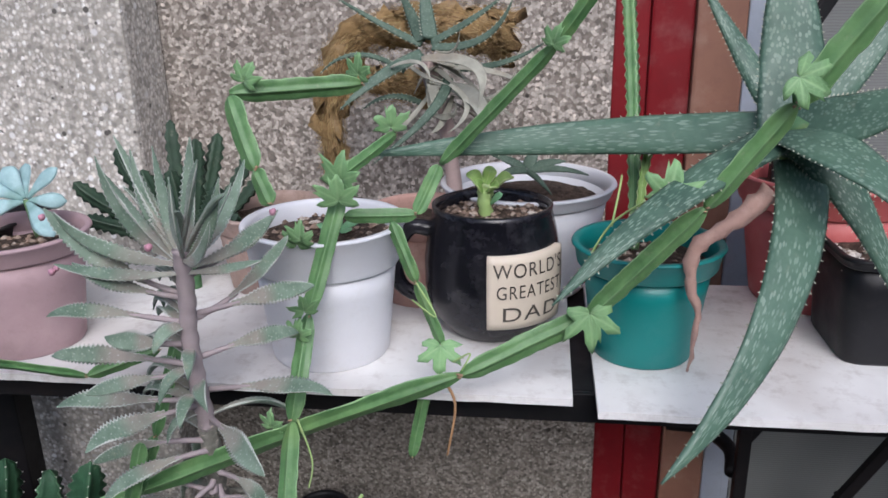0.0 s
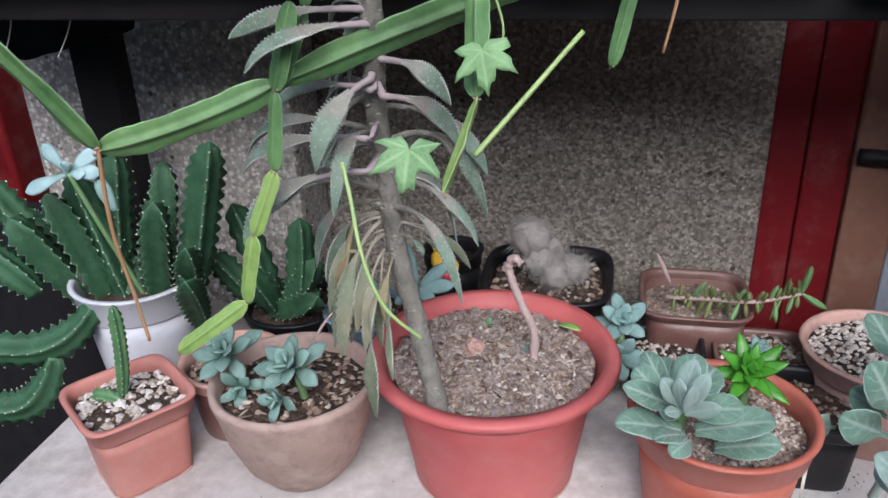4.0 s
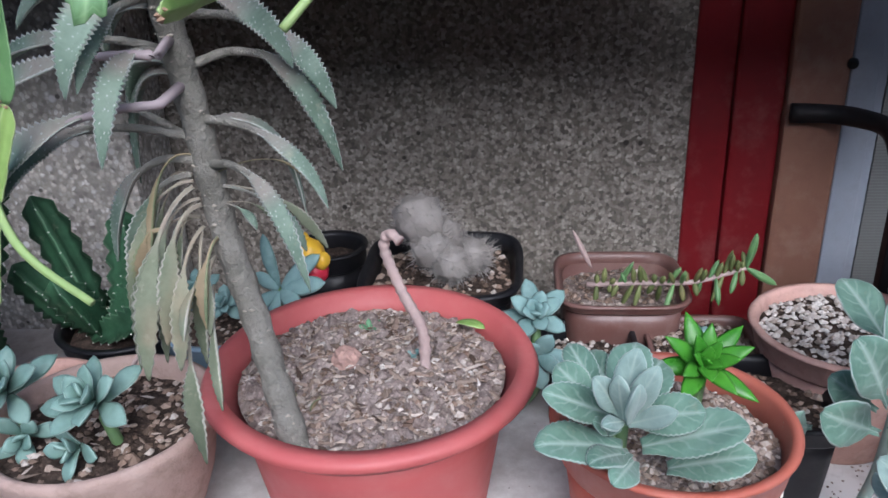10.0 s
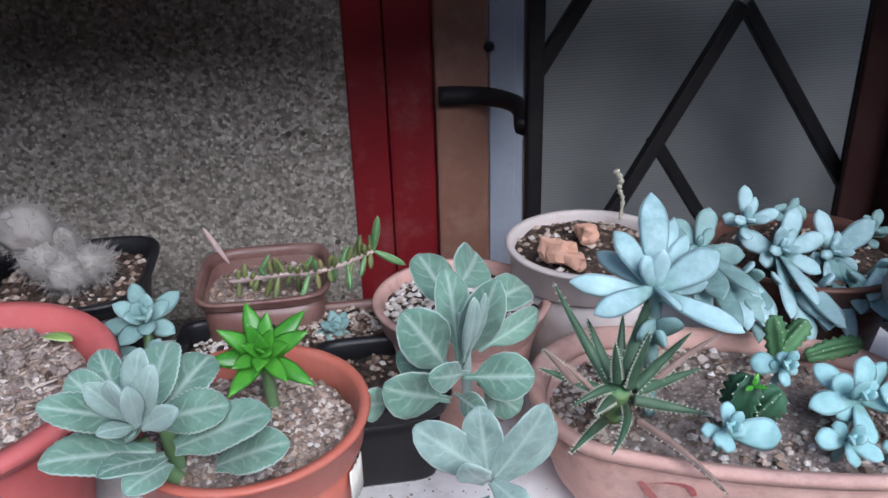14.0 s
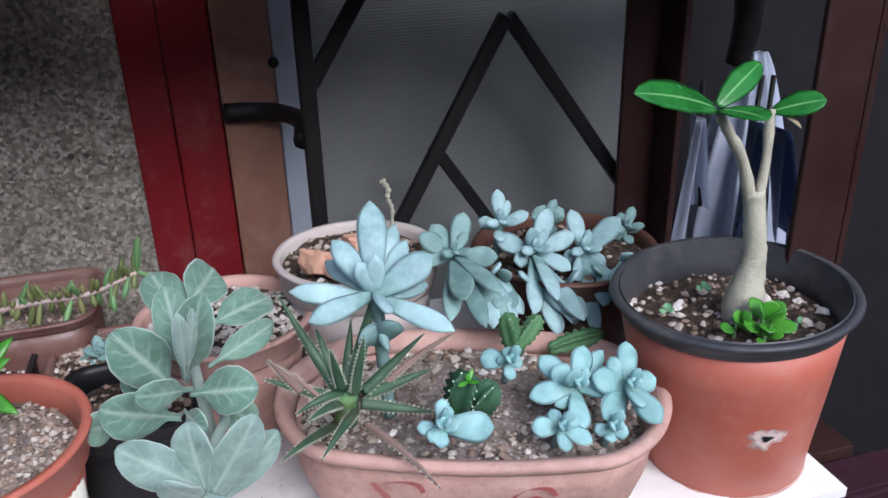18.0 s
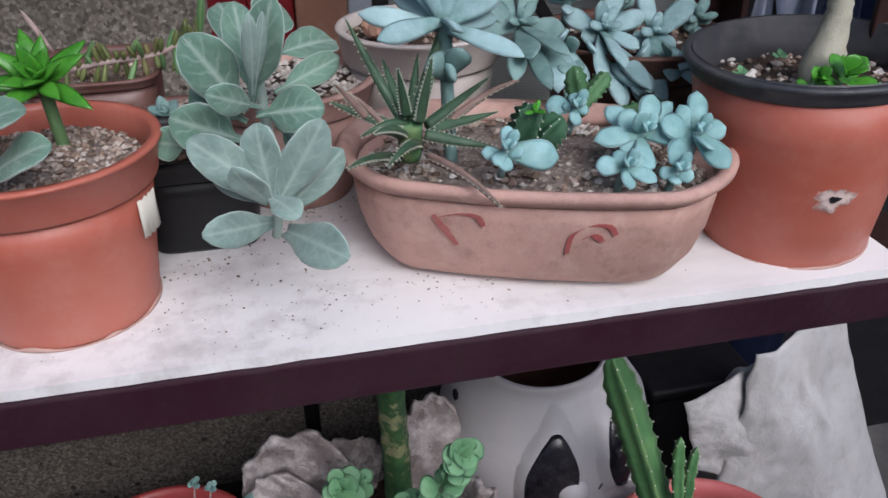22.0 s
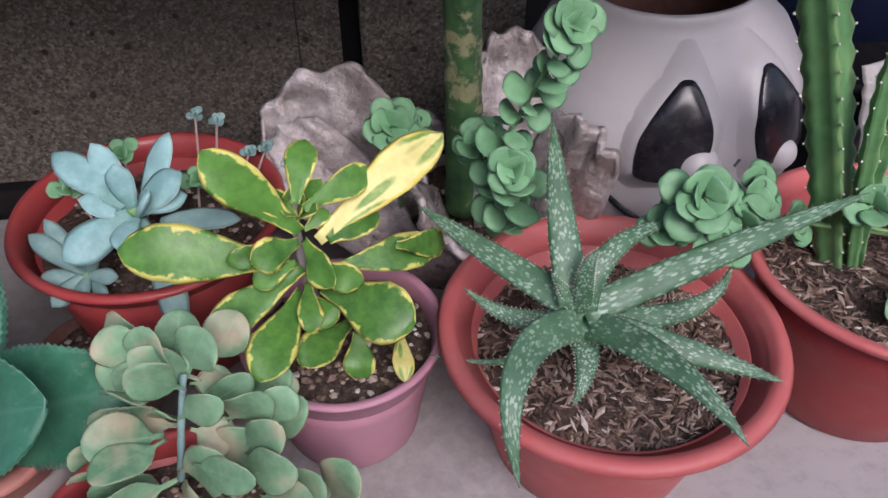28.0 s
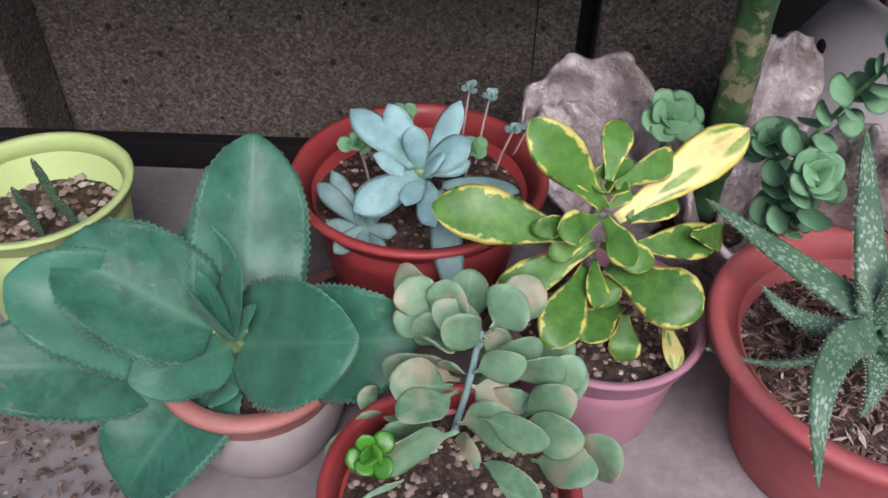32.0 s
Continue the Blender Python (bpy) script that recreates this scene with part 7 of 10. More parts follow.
CROWN = [
    ((-0.197, 0.392, 1.053), (-0.243, 0.4, 1.11), 0.015),
    ((-0.197, 0.392, 1.055), (-0.225, 0.405, 1.113), 0.014),
    ((-0.196, 0.392, 1.056), (-0.209, 0.4, 1.116), 0.012),
    ((-0.195, 0.392, 1.056), (-0.192, 0.41, 1.119), 0.015),
    ((-0.195, 0.392, 1.054), (-0.165, 0.38, 1.104), 0.013),
    ((-0.195, 0.392, 1.049), (-0.151, 0.425, 1.074), 0.013),
    ((-0.197, 0.392, 1.051), (-0.262, 0.383, 1.083), 0.014),
    ((-0.198, 0.392, 1.046), (-0.258, 0.37, 1.058), 0.013),
    ((-0.195, 0.392, 1.051), (-0.174, 0.44, 1.1), 0.012),
    ((-0.196, 0.392, 1.046), (-0.154, 0.4, 1.052), 0.012),
    ((-0.195, 0.392, 1.056), (-0.182, 0.36, 1.109), 0.013),
    ((-0.196, 0.392, 1.054), (-0.159, 0.35, 1.09), 0.011),
]
serrate(HANGING, arch=0.30, up=(0, -0.75, 0.65), seed=1, wide_=0.82, prof=TOOTHED, stalked=0.34, stalk_mat=M_WOOD_STEM)
serrate(CURTAIN[:5], L_FADED, 0.28, up=(0, -0.85, 0.5), seed=8, prof=LONG_STALK, wide_=0.85)
serrate([(b, Vector(t) + Vector((0.006, 0.012, -0.004)), w) for b, t, w in CURTAIN], L_FADED, 0.20, up=(0, -0.85, 0.5), seed=18, prof=LONG_STALK, wide_=0.7)
serrate(CURTAIN[5:], arch=0.24, up=(0, -0.85, 0.5), seed=9, prof=LONG_STALK)
serrate(WITHERED[:4], L_FADED, 0.26, up=(0, -0.9, 0.4), seed=2, prof=LONG_STALK)
serrate(WITHERED[4:], L_DRY, 0.24, up=(0, -0.9, 0.4), seed=3, teeth=15, prof=LONG_STALK)
serrate(LEFT_TIER, wide_=0.82, arch=0.12, up=(0, -0.75, 0.65), prof=TOOTHED, seed=4, stalked=0.24)
serrate(RIGHT_TIER, wide_=0.82, arch=0.14, up=(0, -0.75, 0.65), prof=TOOTHED, seed=5, stalked=0.24)
serrate(CROWN, wide_=0.66, arch=-0.04, up=(0, -0.8, 0.5), prof=TOOTHED, seed=6)


def clothe(pts, n, f0, f1, length, w, droop, rise, seed, a0=0.35, span=2.45):
    """More leaves round the stem between two angles: they arch out and hang by droop."""
    path = spline([Vector(q) - O for q in pts], 12)
    rnd = random.Random(seed)
    for k in range(n):
        f = f0 + (f1 - f0) * (k + rnd.random()) / n
        b = path[min(len(path) - 1, int(f * (len(path) - 1)))]
        a = a0 + (k * 2.39996) % span
        out = Vector((math.cos(a), math.sin(a), 0))
        ln = length * rnd.uniform(.75, 1.2)
        dr = droop * rnd.uniform(.5, 1.4)
        t = b + out * ln * (0.95 - 0.35 * min(1, abs(dr))) + Vector((0, 0, (rise - dr) * ln))
        c = b + out * ln * 0.55 + Vector((0, 0, rise * ln + 0.12 * ln))
        bm = bmesh.new()
        blade(bm, b, c, t, w * rnd.uniform(.8, 1.2), 0.0030, TOOTHED, Vector((rnd.uniform(-.5, .5), rnd.uniform(-.6, .1), 1)), rnd.uniform(.3, .6), 20, 0.13, twist=rnd.uniform(-.8, .8), wave=0.05)
        part("leaf", bm, L_TALL, p)


clothe(LOWER, 9, 0.55, 0.98, 0.056, 0.0100, 0.70, 0.10, 5)
clothe(UPPER, 13, 0.02, 0.90, 0.058, 0.0095, 0.30, 0.16, 6)
clothe(UPPER, 4, 0.90, 1.0, 0.050, 0.0075, -0.55, 0.50, 7)
clothe(UPPER, 4, 0.86, 1.0, 0.046, 0.0070, -0.45, 0.62, 11, -2.9, 2.7)
clothe(UPPER, 6, 0.05, 0.60, 0.030, 0.0090, 0.45, 0.15, 12, -2.4, 1.7)

# climbing four-winged vine
p = plant_at((0.0308, 0.463, 0.9997), "climbing four-winged grape vine with jointed green stems", name="winged_vine")
O = Vector((0.0308, 0.463, 0.9997))


def joint(q0, q1, w, mt=M_VINE, roll=0.4, bow=(0, 0, 0)):
    winged(p, Vector(q0) - O, Vector(q1) - O, w, mt, roll, bow)


VA, VB, VC, VD, VE = Vector((-0.336, 0.359, 0.871)), Vector((-0.248, 0.390, 0.899)), Vector((-0.047, 0.433, 0.968)), Vector((0.030, 0.461, 0.998)), Vector((0.094, 0.457, 1.070))
joint((-0.3663, 0.33, 0.9394), VA, .017, bow=(0, 0, .002))
joint(VA, VB, .0165, bow=(0, 0, -.003))
joint(VB, VC, .0165, bow=(0, 0, .003))
joint(VC, VD, .0155)
joint(VD, VE, .0145)
joint(VE, (0.1352, 0.452, 1.1306), .0145)
joint((0.1352, 0.452, 1.1306), (0.1771, 0.448, 1.1925), .017)
joint((-0.0687, 0.523, 1.0793), (0.0075, 0.51, 1.1598), .0098)
joint((0.0075, 0.51, 1.1598), (0.0311, 0.5, 1.1943), .0098)
joint((-0.1258, 0.475, 1.0733), (-0.1423, 0.44, 1.0023), .0115, M_VINE)
joint((-0.1423, 0.44, 1.0023), (-0.1466, 0.405, 0.9467), .0115)
joint((-0.1455, 0.402, 0.9486), (-0.1383, 0.352, 0.9043), .0125)
joint((-0.1378, 0.35, 0.9036), (-0.1313, 0.25, 0.9001), .0090, M_VINE_LIME)
joint((-0.2032, 0.5, 1.1301), (-0.1215, 0.53, 1.1322), .0145)
joint((-0.2034, 0.5, 1.1282), (-0.1833, 0.48, 1.0842), .0165)
joint((-0.1833, 0.48, 1.0842), (-0.1713, 0.47, 1.0639), .0135)
joint((-0.1252, 0.475, 1.0824), (-0.0977, 0.52, 1.1009), .009)
joint((-0.0697, 0.522, 1.0787), (-0.0826, 0.5, 1.0507), .0105)
joint((-0.0826, 0.5, 1.0499), (-0.129, 0.49, 1.0512), .010)
joint((-0.0973, 0.49, 1.0479), (-0.0806, 0.48, 1.0101), .010)
joint((-0.0806, 0.48, 1.0101), (-0.0625, 0.47, 0.9697), .009)
joint((-0.0723, 0.455, 0.9439), (-0.0823, 0.45, 0.8959), .008, M_VINE)
joint((-0.4052, 0.44, 0.9626), (-0.2906, 0.43, 0.9577), .0095)
joint((-0.2906, 0.43, 0.9577), (-0.2496, 0.45, 0.9688), .0095)
joint((-0.2330, 0.384, 0.9400), (-0.2440, 0.379, 0.8975), .0100)
joint((-0.2440, 0.379, 0.8975), (-0.2500, 0.379, 0.8560), .0095)
joint((-0.2500, 0.379, 0.8555), (-0.2670, 0.379, 0.8180), .0095, M_VINE_LIME)
joint((-0.2670, 0.379, 0.8180), (-0.2780, 0.379, 0.7755), .0110, M_VINE_LIME)
joint((-0.2780, 0.379, 0.7755), (-0.3280, 0.379, 0.7370), .0105, M_VINE_LIME)
joint((-0.219, 0.42, 0.9939), (-0.2331, 0.4, 0.9346), .0095)
joint((-0.2331, 0.4, 0.9346), (-0.2455, 0.388, 0.8976), .0095)
stem(p, [VA - O, Vector((-0.3431, 0.365, 0.8229)) - O, Vector((-0.342, 0.37, 0.7784)) - O, Vector((-0.3392, 0.37, 0.7498)) - O], 0.0013, 0.0010, M_ROOT, "aerial_root", 6)
stem(p, [Vector(q) - O for q in ((-0.0604, 0.44, 0.9632), (-0.0514, 0.44, 0.9434), (-0.057, 0.44, 0.9058))], 0.0011, 0.0008, M_ROOT, "aerial_root", 6)
stem(p, [Vector(q) - O for q in ((-0.1649, 0.25, 0.9089), (-0.1613, 0.245, 0.8983), (-0.1545, 0.232, 0.8848), (-0.1445, 0.22, 0.8736), (-0.1315, 0.214, 0.8671))], 0.0008, 0.0006, M_VINE_LIME, "tendril", 6)
stem(p, [Vector(q) - O for q in ((-0.1356, 0.33, 0.8852), (-0.1222, 0.34, 0.8998), (-0.094, 0.36, 0.9311))], 0.0014, 0.0011, M_VINE_LIME, "tendril", 6)
for a, b, c in (((-0.0798, 0.475, 1.0113), (-0.0655, 0.462, 0.9935), (-0.0819, 0.47, 1.0014)), ((-0.0524, 0.44, 0.9731), (-0.0413, 0.435, 0.9819), (-0.046, 0.43, 0.9727)), ((-0.1415, 0.4, 0.9515), (-0.1328, 0.395, 0.9272), (-0.1346, 0.39, 0.9111))):
    stem(p, [Vector(a) - O, Vector(b) - O, Vector(c) - O], 0.0007, 0.0006, M_VINE_LIME, "tendril", 5)


def lobed(parent, c, tip, size, mat_=L_IVY, up=(0, -0.85, 0.5), seed=0):
    """A thin angular five-lobed leaf on a short stalk, from its base c towards tip, a little folded and wavy."""
    rnd = random.Random(seed)
    c = Vector(c)
    t = (Vector(tip) - c).normalized()
    s = t.cross(Vector(up) + Vector((rnd.uniform(-.35, .35), 0, rnd.uniform(-.3, .3)))).normalized()
    n = s.cross(t)
    lobe = []
    for a, r in ((0.0, 1.0), (0.10, 0.90), (0.20, 0.80), (0.25, 0.86), (0.42, 0.56), (0.52, 0.50), (0.62, 0.66), (0.80, 0.88), (0.88, 0.94), (1.0, 0.78), (1.08, 0.80), (1.25, 0.52), (1.38, 0.46), (1.55, 0.60), (1.72, 0.70), (1.9, 0.56), (2.1, 0.44), (2.4, 0.30), (2.7, 0.14)):
        for e in (1, -1) if a else (1,):
            lobe.append((a * e * rnd.uniform(.94, 1.06), size * r * rnd.uniform(.86, 1.10)))
    lobe.sort()
    fold_, droop = rnd.uniform(0.05, 0.35), rnd.uniform(0.05, 0.35)
    bm = bmesh.new()
    uv = bm.loops.layers.uv.verify()

    def at(a, q):
        x, z = q * math.sin(a), q * math.cos(a)
        lift = fold_ * abs(x) - droop * q * q / size + 0.05 * size * noise.noise(Vector((x, z, seed)) * (1.6 / size))
        return c + t * (size * 0.20 + z) + s * x + n * lift

    rows = []
    for f in (0.03, 0.4, 0.75, 1.0):
        rows.append([(bm.verts.new(at(a, q * f)), 0.5 + 0.42 * f * math.sin(min(1.5, max(-1.5, 1.7 * (abs(a) - 0.9 * round(abs(a) / 0.9))))), f) for a, q in lobe])
    for a, b in zip(rows, rows[1:]):
        for k in range(len(lobe) - 1):
            quad = (a[k], a[k + 1], b[k + 1], b[k])
            fc = bm.faces.new([v[0] for v in quad])
            for lp, v in zip(fc.loops, quad):
                lp[uv].uv = (v[1], v[2])
    bmesh.ops.recalc_face_normals(bm, faces=bm.faces)
    bmesh.ops.solidify(bm, geom=bm.faces[:], thickness=size * 0.018)
    return part("leaf", bm, mat_, parent, "soft lobed leaf")


for k, (a, b, sz) in enumerate((((-0.1938, 0.5, 1.1355), (-0.1837, 0.495, 1.1538), .011), ((-0.1244, 0.53, 1.1352), (-0.1225, 0.525, 1.1506), .012), ((-0.1005, 0.515, 1.103), (-0.0988, 0.51, 1.1232), .012),
                                ((-0.1255, 0.47, 1.0764), (-0.1212, 0.465, 1.0973), .0155), ((0.0725, 0.455, 1.073), (0.0747, 0.45, 1.0976), .0165), ((0.0301, 0.455, 1.0076), (0.034, 0.445, 0.9821), .0175),
                                ((-0.0612, 0.45, 0.9834), (-0.0614, 0.44, 0.9648), .0140), ((0.1282, 0.44, 1.1486), (0.1475, 0.435, 1.139), .0150), ((0.004, 0.5, 1.1572), (0.007, 0.495, 1.1708), .010),
                                ((-0.1358, 0.352, 0.9282), (-0.1321, 0.342, 0.9098), .0135), ((-0.1447, 0.262, 0.9138), (-0.1454, 0.25, 0.8987), .0120), ((-0.1512, 0.455, 1.0398), (-0.1498, 0.45, 1.0598), .0105),
                                ((-0.3608, 0.43, 0.9707), (-0.3488, 0.425, 0.9837), .0115), ((-0.1476, 0.43, 0.9894), (-0.1442, 0.425, 1.0125), .010), ((-0.1619, 0.41, 0.9368), (-0.1619, 0.405, 0.9575), .0095), ((-0.1415, 0.43, 1.0067), (-0.1414, 0.425, 1.0203), .0095),
                                ((-0.1466, 0.45, 1.0449), (-0.1464, 0.445, 1.0604), .010), ((-0.1235, 0.46, 1.0674), (-0.1238, 0.455, 1.0841), .014))):
    lobed(p, Vector(a) - O, Vector(b) - O, sz * 1.36, seed=k)

# carrion plant in the bucket
p = plant_at((-0.440, 0.545, 0.690), "clump of upright four-ribbed toothed carrion plant stems", name="carrion_plant")
O = Vector((-0.440, 0.545, 0.690))
for k, (b, t) in enumerate([((-0.408, 0.53, 0.6848), (-0.3701, 0.53, 0.8194)), ((-0.4395, 0.53, 0.6733), (-0.4246, 0.55, 0.7949)), ((-0.4369, 0.53, 0.6757), (-0.4065, 0.5, 0.7815)), ((-0.4661, 0.53, 0.6708), (-0.4935, 0.53, 0.7899)), ((-0.4865, 0.53, 0.6689), (-0.5041, 0.51, 0.7794)), ((-0.4733, 0.53, 0.679), (-0.4732, 0.56, 0.7965)), ((-0.5099, 0.53, 0.6757), (-0.5355, 0.5, 0.7614)), ((-0.5135, 0.53, 0.6798), (-0.5805, 0.53, 0.7819)), ((-0.4063, 0.53, 0.6677), (-0.3747, 0.48, 0.7558)), ((-0.4034, 0.53, 0.6593), (-0.3736, 0.47, 0.7339)), ((-0.4981, 0.53, 0.6678), (-0.5701, 0.56, 0.7378)), ((-0.4527, 0.53, 0.6721), (-0.4981, 0.56, 0.7374))]):
    b, t = Vector(b) - O, Vector(t) - O
    mid = (b + t) / 2 + Vector((0.004 * math.sin(k * 2.1), 0, 0.004))
    ribbed(p, b, mid, t, 0.0125 if k not in (8, 9) else 0.0098, M_STAPELIA, 4, max(5, int((t - b).length / 0.0095)), "stem", 0.22)
for pts in (((-0.4718, 0.49, 0.6929), (-0.4953, 0.47, 0.6495), (-0.5587, 0.46, 0.6695)), ((-0.5017, 0.47, 0.6573), (-0.518, 0.46, 0.5997), (-0.5617, 0.45, 0.6189)), ((-0.527, 0.5, 0.6975), (-0.5369, 0.49, 0.7257), (-0.5733, 0.5, 0.7351))):
    ribbed(p, *[Vector(q) - O for q in pts], 0.012, M_STAPELIA, 4, 9, "stem", 0.2)
p = plant_at((-0.345, 0.585, 0.650), "dark toothed carrion plant sprawling behind", name="carrion_plant")
O = Vector((-0.345, 0.585, 0.650))
for b, t in [((-0.359, 0.575, 0.6576), (-0.385, 0.575, 0.7512)), ((-0.342, 0.575, 0.6546), (-0.3271, 0.575, 0.7414)), ((-0.3503, 0.575, 0.6584), (-0.3176, 0.575, 0.705)), ((-0.3761, 0.575, 0.6606), (-0.4105, 0.575, 0.7027)), ((-0.3594, 0.575, 0.653), (-0.365, 0.545, 0.7063)), ((-0.3638, 0.575, 0.6525), (-0.3055, 0.545, 0.6864)), ((-0.3424, 0.575, 0.65), (-0.3699, 0.595, 0.6698))]:
    b, t = Vector(b) - O, Vector(t) - O
    ribbed(p, b, (b + t) / 2 + Vector((0.006, 0, -0.006)), t, 0.0105, M_STAPELIA, 4, 7, "stem", 0.2)
p = plant_at((-0.418, 0.430, 0.6550), "thin tapering cactus cutting in white grit", name="cactus_cutting")
O = Vector((-0.418, 0.430, 0.6550))
ribbed(p, (0, 0, -0.004), Vector((-0.4060, 0.430, 0.6900)) - O, Vector((-0.4080, 0.432, 0.7330)) - O, 0.0046, M_CACTUS, 6, 16, "stem", 0.15, 1.0, 0.10)
ribbed(p, (0.002, -0.004, 0.001), (-0.010, -0.006, 0.006), (-0.020, -0.003, 0.002), 0.0072, M_CACTUS, 6, 5, "offset", 0.5)
# dull blue sprigs above the bucket
p = plant_at((-0.4711, 0.5, 0.8014), "powder-blue sprig leaning over the carrion plant", name="blue_succulent")
O = Vector((-0.4711, 0.5, 0.8014))
spread(p, [(-0.0204, 0.0042, 0.0206, 0.0125), (-0.0264, -0.0172, -0.0098, 0.0135), (0.0028, -0.0052, 0.0116, 0.008), (0.0153, -0.0022, 0.0011, 0.012), (0.0175, 0.0156, 0.0137, 0.013), (0.0252, 0.0027, 0.0011, 0.012)], L_BLUE, prof=OBOV, up=(0, -0.9, 0.4), thick=0.003)
spread(p, [(0.0199, 0.0038, -0.0032, 0.013)], L_BLUE_DULL, prof=OVALE, base=(0.03, 0, -0.028), thick=0.003)
stem(p, [(0, 0, 0), (0.01, 0.01, -0.05), (0.02, 0.03, -0.12)], 0.002, 0.002, M_VINE)

# rosettes in the clay bowl
for k, (q, s) in enumerate((((-0.3323, 0.442, 0.6867), 1.0), ((-0.2767, 0.43, 0.6899), 1.0))):
    p = plant_at(q, "grey-green plump rosette in the clay bowl", name="rosette_succulent", group="rosettes in the clay bowl")
    rosette(p, (0, 0, 0.006), (0.1 - 0.3 * k, -0.60, 0.75), 15, 0.0275 * s, 0.0125, 0.0042, L_DUSK, SHARP, 88, 10, 7 + k, 0.22, 0.08, 0.42, 0.014)
    rosette(p, (0.010 - 0.018 * k, -0.010, -0.010), (0.35 - 0.8 * k, -0.85, 0.25), 8, 0.0190 * s, 0.0098, 0.0036, L_DUSK, SHARP, 85, 20, 17 + k, 0.22, 0.08, 0.5, 0.006)
    stem(p, [(0, 0, 0), (0, 0.006, -0.022)], 0.003, 0.003, M_VINE)
bm = bmesh.new()
O = Vector((-0.282, 0.47, 0.6939))
tube(bm, [Vector(q) - O for q in ((-0.2822, 0.47, 0.6902), (-0.2773, 0.48, 0.6997), (-0.2685, 0.49, 0.7106))], 0.0012, 0.001, 6)
ob = solid("dry_stalk", bm, M_DRY_STEM, "short dry stalk standing in the bowl", "stalk", smooth=True)
ob.location = O

# dead bent stem, scraps and seedlings in the large red pot
p = plant_at((-0.1242, 0.4593, 0.69), "dead shrivelled bent stem with a bare tip", name="dead_stem")
O = Vector((-0.1242, 0.4593, 0.69))
stem(p, [Vector(q) - O for q in ((-0.1246, 0.47, 0.6795), (-0.1235, 0.472, 0.7125), (-0.1337, 0.474, 0.737), (-0.1408, 0.476, 0.7578), (-0.1378, 0.474, 0.7672), (-0.132, 0.47, 0.7651))], 0.0030, 0.0024, M_DRY_STEM, n=12, knots=0.14, knot_len=0.005, steps=12)
O = Vector((-0.1645, 0.4732, 0.692))
ob = crumpled("dry_leaf", O - Vector((0, 0, 0.003)), (0.0065, 0.0055, 0.0065), 1.7, M_FLESH, "shrivelled pink dry leaf on the soil", "dry leaf", 0.4)
p = plant_at((-0.159, 0.5091, 0.693), "tiny green seedling on the soil", name="seedling")
rosette(p, (0, 0, 0.002), (0, -0.3, 0.9), 6, 0.0075, 0.004, 0.001, L_CREEP, OVALE, 80, 40, 3)
p = plant_at((-0.1325, 0.4784, 0.693), "tiny blue-green seedling on the soil", name="seedling")
rosette(p, (0, 0, 0.002), (0, -0.3, 0.9), 5, 0.0065, 0.004, 0.001, L_BLUE_DULL, OVALE, 80, 40, 5)
p = plant_at((-0.1022, 0.5127, 0.693), "yellowing fallen leaf on the soil", name="fallen_leaf")
leaf(p, (-0.008, 0.004, 0.002), (0.008, -0.003, 0.002), 0.009, M_VINE_LIME, OVALE, 0.2, 0.002)
for k, q in enumerate(((-0.1859, 0.4343, 0.692), (-0.1737, 0.4321, 0.692))):
    p = plant_at(q, "curled dry leaf scrap", name="fallen_leaf")
    leaf(p, (0, 0, 0), (0.006, -0.002, 0.010), 0.006, L_DRY, OVALE, 0.3, 0.001, cup=0.4)

# woolly cactus
p = plant_at((-0.126, 0.608, 0.683), "woolly grey-white ball cactus with offsets", name="woolly_cactus")
O = Vector((-0.126, 0.608, 0.683))
for k, (q, r) in enumerate((((-0.1408, 0.608, 0.7209), .0165), ((-0.1321, 0.6, 0.7039), .0130), ((-0.1194, 0.592, 0.696), .0120), ((-0.1065, 0.602, 0.6976), .0115), ((-0.1267, 0.612, 0.7068), .013))):
    c = Vector(q) - O
    bm = bmesh.new()
    bmesh.ops.create_icosphere(bm, subdivisions=3, radius=r)
    for v in bm.verts:
        v.co = c + v.co * (1 + 0.30 * noise.noise(v.co * 190 + Vector((k, 0, 0))))
    ball = part("ball", bm, M_HAIR, p)
    bm = bmesh.new()
    rnd = random.Random(k)
    for j in range(1100):
        d = Vector((rnd.gauss(0, 1), rnd.gauss(0, 1), rnd.gauss(0, 1))).normalized()
        side = d.orthogonal().normalized() * 0.00016
        bend = Vector((rnd.gauss(0, 1), rnd.gauss(0, 1), rnd.gauss(0, 1))) * 0.0030
        a = c + d * r * 0.95
        m = a + d * rnd.uniform(.0008, .0022) + bend * 0.5
        e = m + d * rnd.uniform(.000, .0014) + bend * 0.9
        v = [bm.verts.new(x) for x in (a - side, a + side, m + side, m - side, e)]
        bm.faces.new(v[:4])
        bm.faces.new((v[3], v[2], v[4]))
    tagged(part("hair", bm, M_HAIR, ball, smooth=False), kind="stuff")

# pale succulents and a toy in the slate-blue pot
p = plant_at((-0.2253, 0.56, 0.6927), "blue-green succulent with long smooth leaves", name="blue_succulent")
spread(p, [(-0.011, 0.0139, 0.0325, 0.01), (0.0268, 0.0047, 0.0225, 0.011), (0.0312, -0.0057, 0.0082, 0.013), (-0.0019, -0.0174, -0.0142, 0.009), (0.0161, -0.0143, -0.0044, 0.011), (-0.0156, 0.0037, 0.0102, 0.01), (-0.0172, -0.0116, -0.0093, 0.01)], L_BLUE_DULL, prof=OVALE, up=(0, -0.9, 0.4), thick=0.004)
stem(p, [(0, 0, 0), (0.0, 0.01, -0.03)], 0.003, 0.003, M_VINE)
